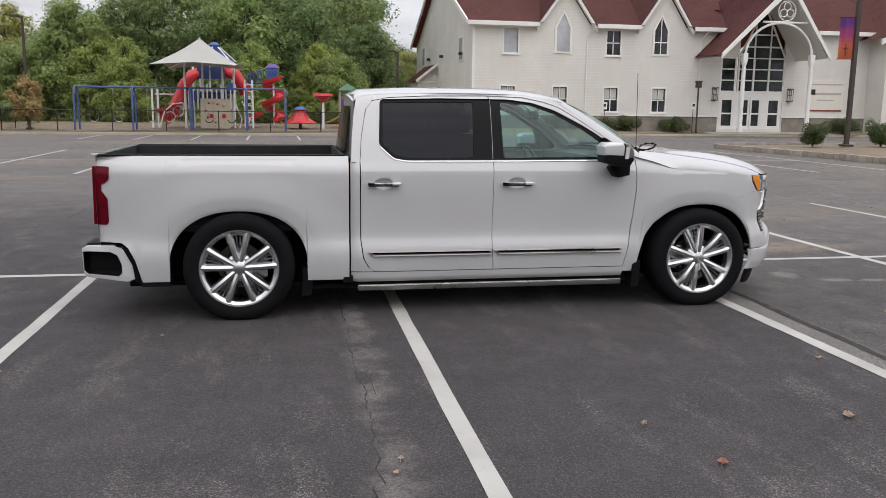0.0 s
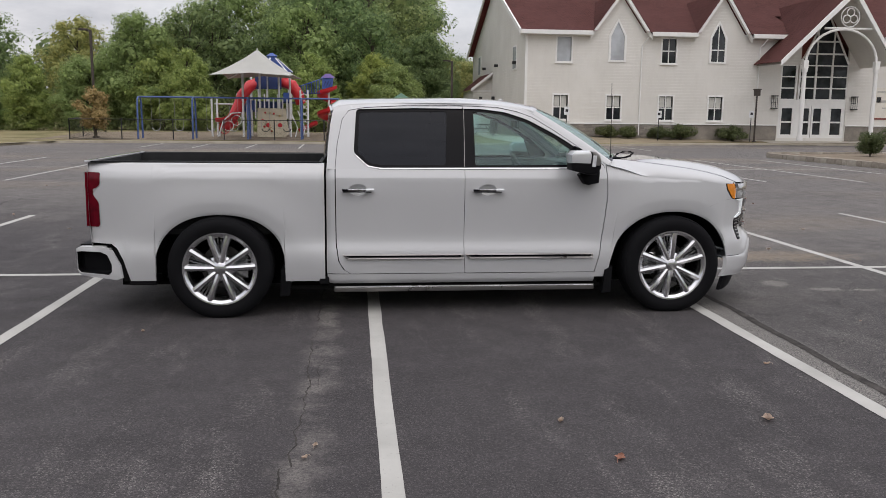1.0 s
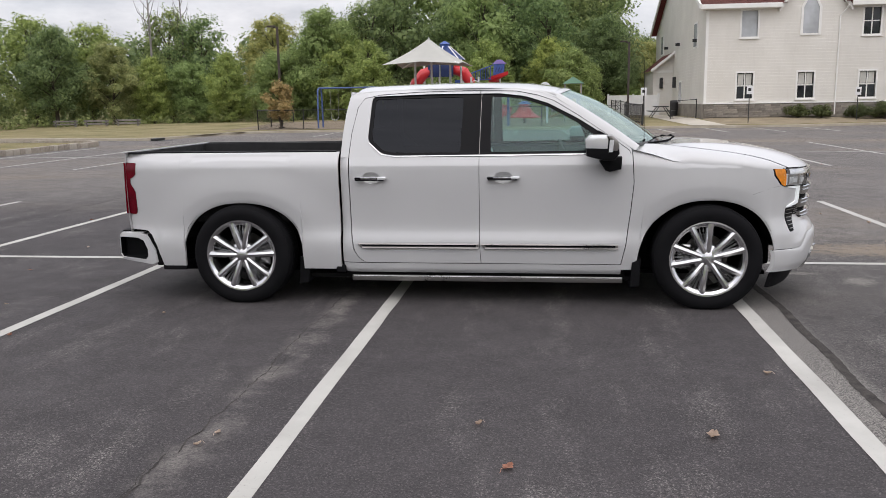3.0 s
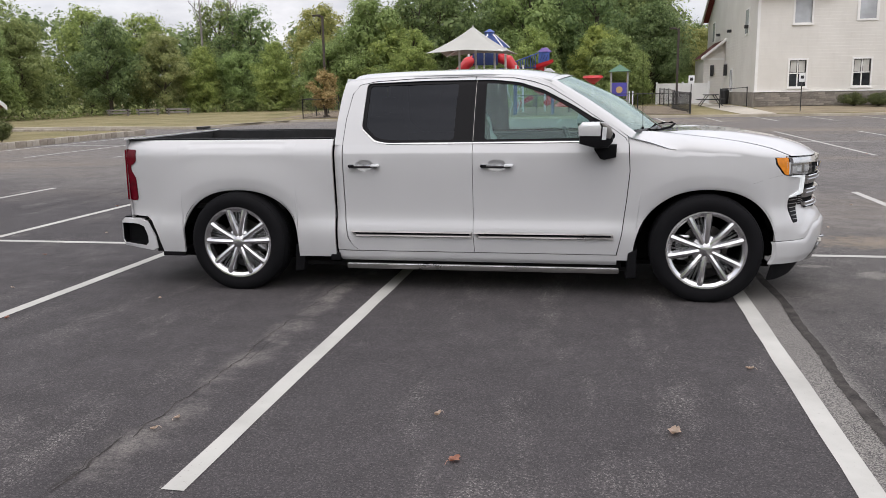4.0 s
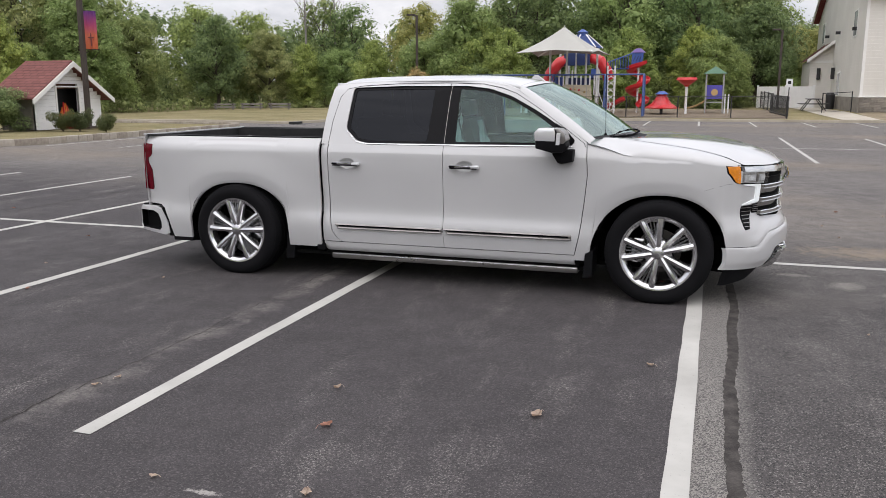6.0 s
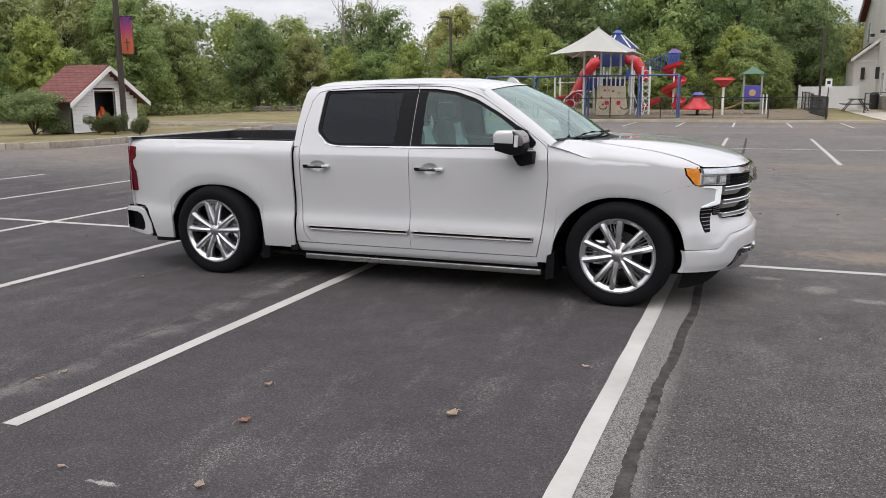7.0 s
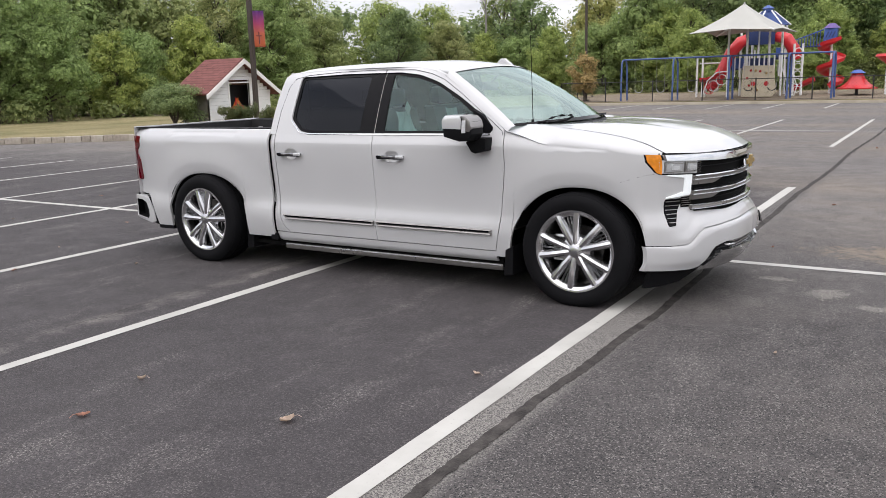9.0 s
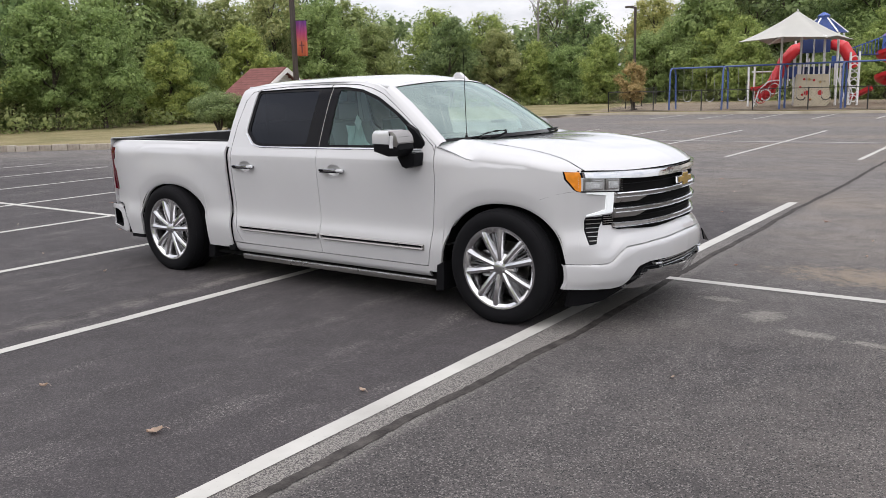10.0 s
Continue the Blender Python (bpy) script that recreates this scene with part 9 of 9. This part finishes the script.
        pipe(bm, [(x, s * (half_width(x, z) + 0.0002), z) for x, z in ((2.405, 0.958), (2.36, 0.952), (2.31, 0.940), (2.25, 0.922), (2.19, 0.902))], 0.0007, 5)
        part("fascia_seam", bm, UNDER, truck)
        # side vent with slats
        vent = fs("side_vent", 0.742, 0.852, lambda y: lerp_table([(0.742, 0.760), (0.770, 0.70), (0.818, 0.605), (0.852, 0.600)], abs(y)), lambda y: lerp_table([(0.742, 0.785), (0.838, 0.783), (0.852, 0.612)], abs(y)), 0.004, GLOSS_BLACK, label="black front vent", ny=18)
        fs("vent_return", 0.676, 0.742, lambda y: 0.722, 0.793, 0.005, GLOSS_BLACK, vent)
        for k in range(6):
            zc = 0.625 + 0.028 * k
            y_in = lerp_table([(0.605, 0.822), (0.70, 0.772), (0.785, 0.748)], zc)
            fs("vent_slat", y_in, lerp_table([(0.605, 0.849), (0.785, 0.835)], zc), zc, zc + 0.0045, 0.010, GRILLE_SATIN, vent, ny=6, nz=1, thick=0.01)
        for k in range(4):
            fs("vent_slat", 0.68, 0.74, 0.735 + 0.015 * k, 0.7385 + 0.015 * k, 0.010, GRILLE_SATIN, vent, ny=4, nz=1, thick=0.01)
        # lower corner insert with slots, and tow hook
        fs("corner_insert", 0.50, 0.665, lambda y: lerp_table([(0.50, 0.35), (0.665, 0.272)], abs(y)), lambda y: lerp_table([(0.50, 0.458), (0.585, 0.432), (0.665, 0.297)], abs(y)), 0.006, GLOSS_BLACK)
        for k in range(5):
            zc = 0.30 + 0.018 * k
            fs("insert_slot", 0.500, 0.585 - 0.008 * k, zc, zc + 0.007, 0.034, SATIN_CHROME, ny=5, nz=1, thick=0.01)
        fs("air_dam", 0.56, 0.875, lambda y: lerp_table([(0.56, 0.265), (0.70, 0.185), (0.875, 0.160)], abs(y)), 0.30, -0.035, BLACK_TRIM, truck, "black air dam under the bumper", 14, 4, 0.03)
        bm = bmesh.new()
        hy = s * 0.39
        pipe(bm, [(2.76, hy - 0.035, 0.428), (2.815, hy - 0.03, 0.428), (2.832, hy - 0.010, 0.428), (2.832, hy + 0.010, 0.428), (2.815, hy + 0.03, 0.428), (2.76, hy + 0.035, 0.428)], 0.009, 8)
        part("tow_hook", bm, SATIN_CHROME, truck, "chrome tow hook", True)
    face("lower_intake", -0.55, 0.55, 0.37, 0.457, 0.002, GLOSS_BLACK, label="black lower intake")
    for k in range(3):
        face("intake_slat", -0.36, 0.36, 0.392 + 0.021 * k, 0.399 + 0.021 * k, 0.012, SATIN_CHROME, ny=20, nz=1, thick=0.01)
    face("skid_plate", -0.62, 0.62, lambda y: lerp_table([(0, 0.290), (0.5, 0.268), (0.62, 0.275)], abs(y)), lambda y: lerp_table([(0, 0.372), (0.5, 0.392), (0.62, 0.30)], abs(y)), 0.034, SATIN_CHROME, label="grey metal skid plate", ny=40, nz=6, thick=0.05)
    face("skid_edge", -0.50, 0.50, lambda y: lerp_table([(0, 0.370), (0.5, 0.390)], abs(y)), lambda y: lerp_table([(0, 0.378), (0.5, 0.398)], abs(y)), 0.042, CHROME, ny=30, nz=1, thick=0.02)
    bm = bmesh.new()
    prism(bm, [(0.40, 0.555), (0.47, 0.50), (0.56, 0.435), (0.46, 0.46)], "x", 2.832, 2.842)
    part("bracket_flap", bm, GLOSS_BLACK, truck, "loose black bracket flap")

    # ---- tailgate, bed and underbody ----
    def gate(u, v):
        y = (2 * u - 1) * 0.885
        return (-2.922 + 0.03 * (2 * u - 1) ** 4 - 0.012 * math.sin(math.pi * v), y, 0.56 + 0.688 * v)

    sheet("tailgate", 20, 12, gate, PAINT, truck, "pearl white tailgate")
    bm = bmesh.new()
    box(bm, -2.908, -2.875, -0.80, 0.80, 0.58, 1.244, 0.006)
    part("tailgate_inner", bm, LINER, truck)
    bm = bmesh.new()
    box(bm, -2.925, -2.875, -0.86, 0.86, 1.246, 1.262, 0.005)
    part("tailgate_cap", bm, PAINT, truck, "pearl white tailgate top")
    bm = bmesh.new()
    box(bm, -2.89, -1.07, -0.80, 0.80, 0.66, 0.70)
    for i in range(12):
        box(bm, -2.88, -1.08, -0.66 + 0.12 * i - 0.03, -0.66 + 0.12 * i + 0.03, 0.70, 0.715)
    part("bed_floor", bm, LINER, truck, "ribbed black bed floor")
    bm = bmesh.new()
    box(bm, -1.10, -1.07, -0.80, 0.80, 0.66, 1.25)
    part("bed_bulkhead", bm, LINER, truck, "black bed bulkhead")
    for s in (-1, 1):
        for x in (-2.72, -1.25):
            bm = bmesh.new()
            box(bm, x - 0.03, x + 0.03, min(s * 0.70, s * 0.725), max(s * 0.70, s * 0.725), 1.10, 1.17, 0.008)
            pipe(bm, [(x - 0.02, s * 0.70, 1.12), (x, s * 0.67, 1.10), (x + 0.02, s * 0.70, 1.12)], 0.006, 6)
            part("tie_down", bm, GREY_METAL, truck, "metal tie-down in the bed")
    bm = bmesh.new()
    box(bm, -2.95, -2.90, -0.60, 0.60, 0.33, 0.56, 0.02)
    part("rear_bumper", bm, PAINT, truck, "white rear bumper bar")
    bm = bmesh.new()
    box(bm, -2.80, 2.45, -0.50, 0.50, 0.27, 0.55, 0.03)
    part("chassis", bm, UNDER, truck)
    # unseen flat pan added to block light below the truck
    bm = bmesh.new()
    for xa, xb, w in ((-2.75, -1.36, 0.60), (-1.36, 1.30, 0.86), (1.30, 2.40, 0.58)):
        box(bm, xa, xb, -w, w, 0.205, 0.235)
    bmesh.ops.remove_doubles(bm, verts=list(bm.verts), dist=0.0005)
    part("floor_pan", bm, UNDER, truck)
    for x in (-AX, AX):
        bm = bmesh.new()
        rod(bm, (x, -0.85, AZ - 0.03), (x, 0.85, AZ - 0.03), 0.05, seg=10)
        part("axle", bm, UNDER, truck)
    bm = bmesh.new()
    rod(bm, (-2.7, 0.45, 0.27), (-0.5, 0.45, 0.25), 0.04, seg=10)
    part("exhaust_pipe", bm, UNDER, truck)
    bm = bmesh.new()
    box(bm, 1.35, 2.40, -0.56, 0.56, 0.5, 1.05)
    part("engine_bay", bm, UNDER, truck)

    # ---- cabin ----
    def lining(u, v):
        x, y, z_ = roof(u * 0.96 + 0.02, v * 0.97 + 0.015)
        return (x, y, z_ - 0.035)

    sheet("headliner", 12, 10, lining, CABIN, truck, "dark headliner under the roof")
    sheet("back_lining", 6, 8, lambda u, v: (-0.985 + 0.05 * v, (2 * u - 1) * (0.86 - 0.24 * v**1.4), 0.58 + 0.68 * v), CABIN, truck, "dark cabin back lining")
    for s in (-1, 1):
        bm = bmesh.new()
        prism(bm, [(-0.97, 1.20), (-0.80, 1.20), (-0.83, 1.70), (-0.93, 1.70)], "y", s * 0.60, s * 0.63)
        part("corner_lining", bm, CABIN, truck)
    bm = bmesh.new()
    box(bm, -1.0, 1.35, -0.86, 0.86, 0.50, 0.56)
    part("cabin_floor", bm, CABIN, truck)

    def dash(u, v):
        vv = 2 * u - 1
        return (1.42 - 0.50 * v + 0.10 * (1 - vv * vv), vv * (0.80 - 0.02 * v), 1.225 - 0.02 * v * v - (0.36 * max(0, v - 0.75) / 0.25))

    sheet("dashboard", 16, 12, dash, CABIN, truck, "grey dashboard")
    for s in (-1, 1):
        bm = bmesh.new()
        box(bm, -0.95, 1.25, min(s * 0.835, s * 0.865), max(s * 0.835, s * 0.865), 0.55, 1.20)
        part("door_lining", bm, CABIN, truck)

    def seat(x, y, w, label):
        st = thing("seat", "", "")
        for key in ("label", "category"):
            if key in st:
                del st[key]
        st["label"] = label
        st.parent = truck
        bm = bmesh.new()
        box(bm, x - 0.25, x + 0.30, y - w / 2, y + w / 2, 0.62, 0.80, 0.06)
        part("seat_cushion", bm, SEAT, st, smooth=True)
        bm = bmesh.new()
        prism(bm, [(x - 0.24, 0.76), (x - 0.10, 0.76), (x - 0.20, 1.10), (x - 0.29, 1.40), (x - 0.40, 1.40), (x - 0.37, 1.05)], "y", y - w / 2, y + w / 2, 0.04)
        part("seat_back", bm, SEAT, st, smooth=True)
        for hy in ((y,) if w < 0.8 else (y - w / 3, y + w / 3)):
            bm = bmesh.new()
            box(bm, x - 0.42, x - 0.31, hy - 0.13, hy + 0.13, 1.415, 1.57, 0.04)
            part("headrest", bm, SEAT, st, smooth=True)
        return st

    for y in (-0.40, 0.40):
        st = seat(0.30, y, 0.54, "grey leather seat under a clear wrap")
        rngc = random.Random(int(y * 10))
        bm = bmesh.new()
        g = []
        for i in range(9):
            row = []
            for j in range(7):
                t, q = i / 8, j / 6 - 0.5
                xx = lerp_table([(0, -0.08), (0.35, -0.185), (1.0, -0.27)], t) + 0.30 + rngc.uniform(0.0, 0.03)
                row.append(bm.verts.new((xx, y + q * (0.42 - 0.22 * t), 0.84 + 0.53 * t + rngc.uniform(-0.01, 0.01))))
            g.append(row)
        for a_, b_ in zip(g, g[1:]):
            for k in range(6):
                bm.faces.new((a_[k], a_[k + 1], b_[k + 1], b_[k]))
        part("seat_wrap", bm, COVER, st, "crumpled clear plastic wrap")
        if y < 0:
            # the wrap's diamond highlight, put in as a pale plate
            bm = bmesh.new()
            prism(bm, [(y - 0.058, 1.393), (y - 0.010, 1.330), (y + 0.036, 1.400), (y - 0.018, 1.462)], "x", 0.098, 0.101)
            part("wrap_tag", bm, WRAP_GLINT, st, "pale diamond plate standing in for a highlight on the wrap")
    seat(-0.55, 0.0, 1.4, "grey leather rear bench seat")
    bm = bmesh.new()
    c, r = Vector((0.82, 0.40, 1.10)), 0.185
    ax_u, ax_v = Vector((0, 1, 0)), Vector((-0.42, 0, 0.91))
    pipe(bm, [c + ax_u * r * math.cos(2 * math.pi * i / 28) + ax_v * r * math.sin(2 * math.pi * i / 28) for i in range(28)], 0.016, 8, True)
    for k in (0, 2.6, 3.7):
        rod(bm, c, c + ax_u * r * math.cos(k) + ax_v * r * math.sin(k), 0.014)
    rod(bm, c, c + Vector((0.25, 0, -0.12)), 0.03)
    part("steering_wheel", bm, CABIN, truck, "dark steering wheel")
    bm = bmesh.new()
    box(bm, 0.66, 0.70, -0.12, 0.12, 1.53, 1.60, 0.012)
    rod(bm, (0.69, 0, 1.59), (0.76, 0, 1.66), 0.008)
    part("inside_mirror", bm, CABIN, truck)


build_truck()
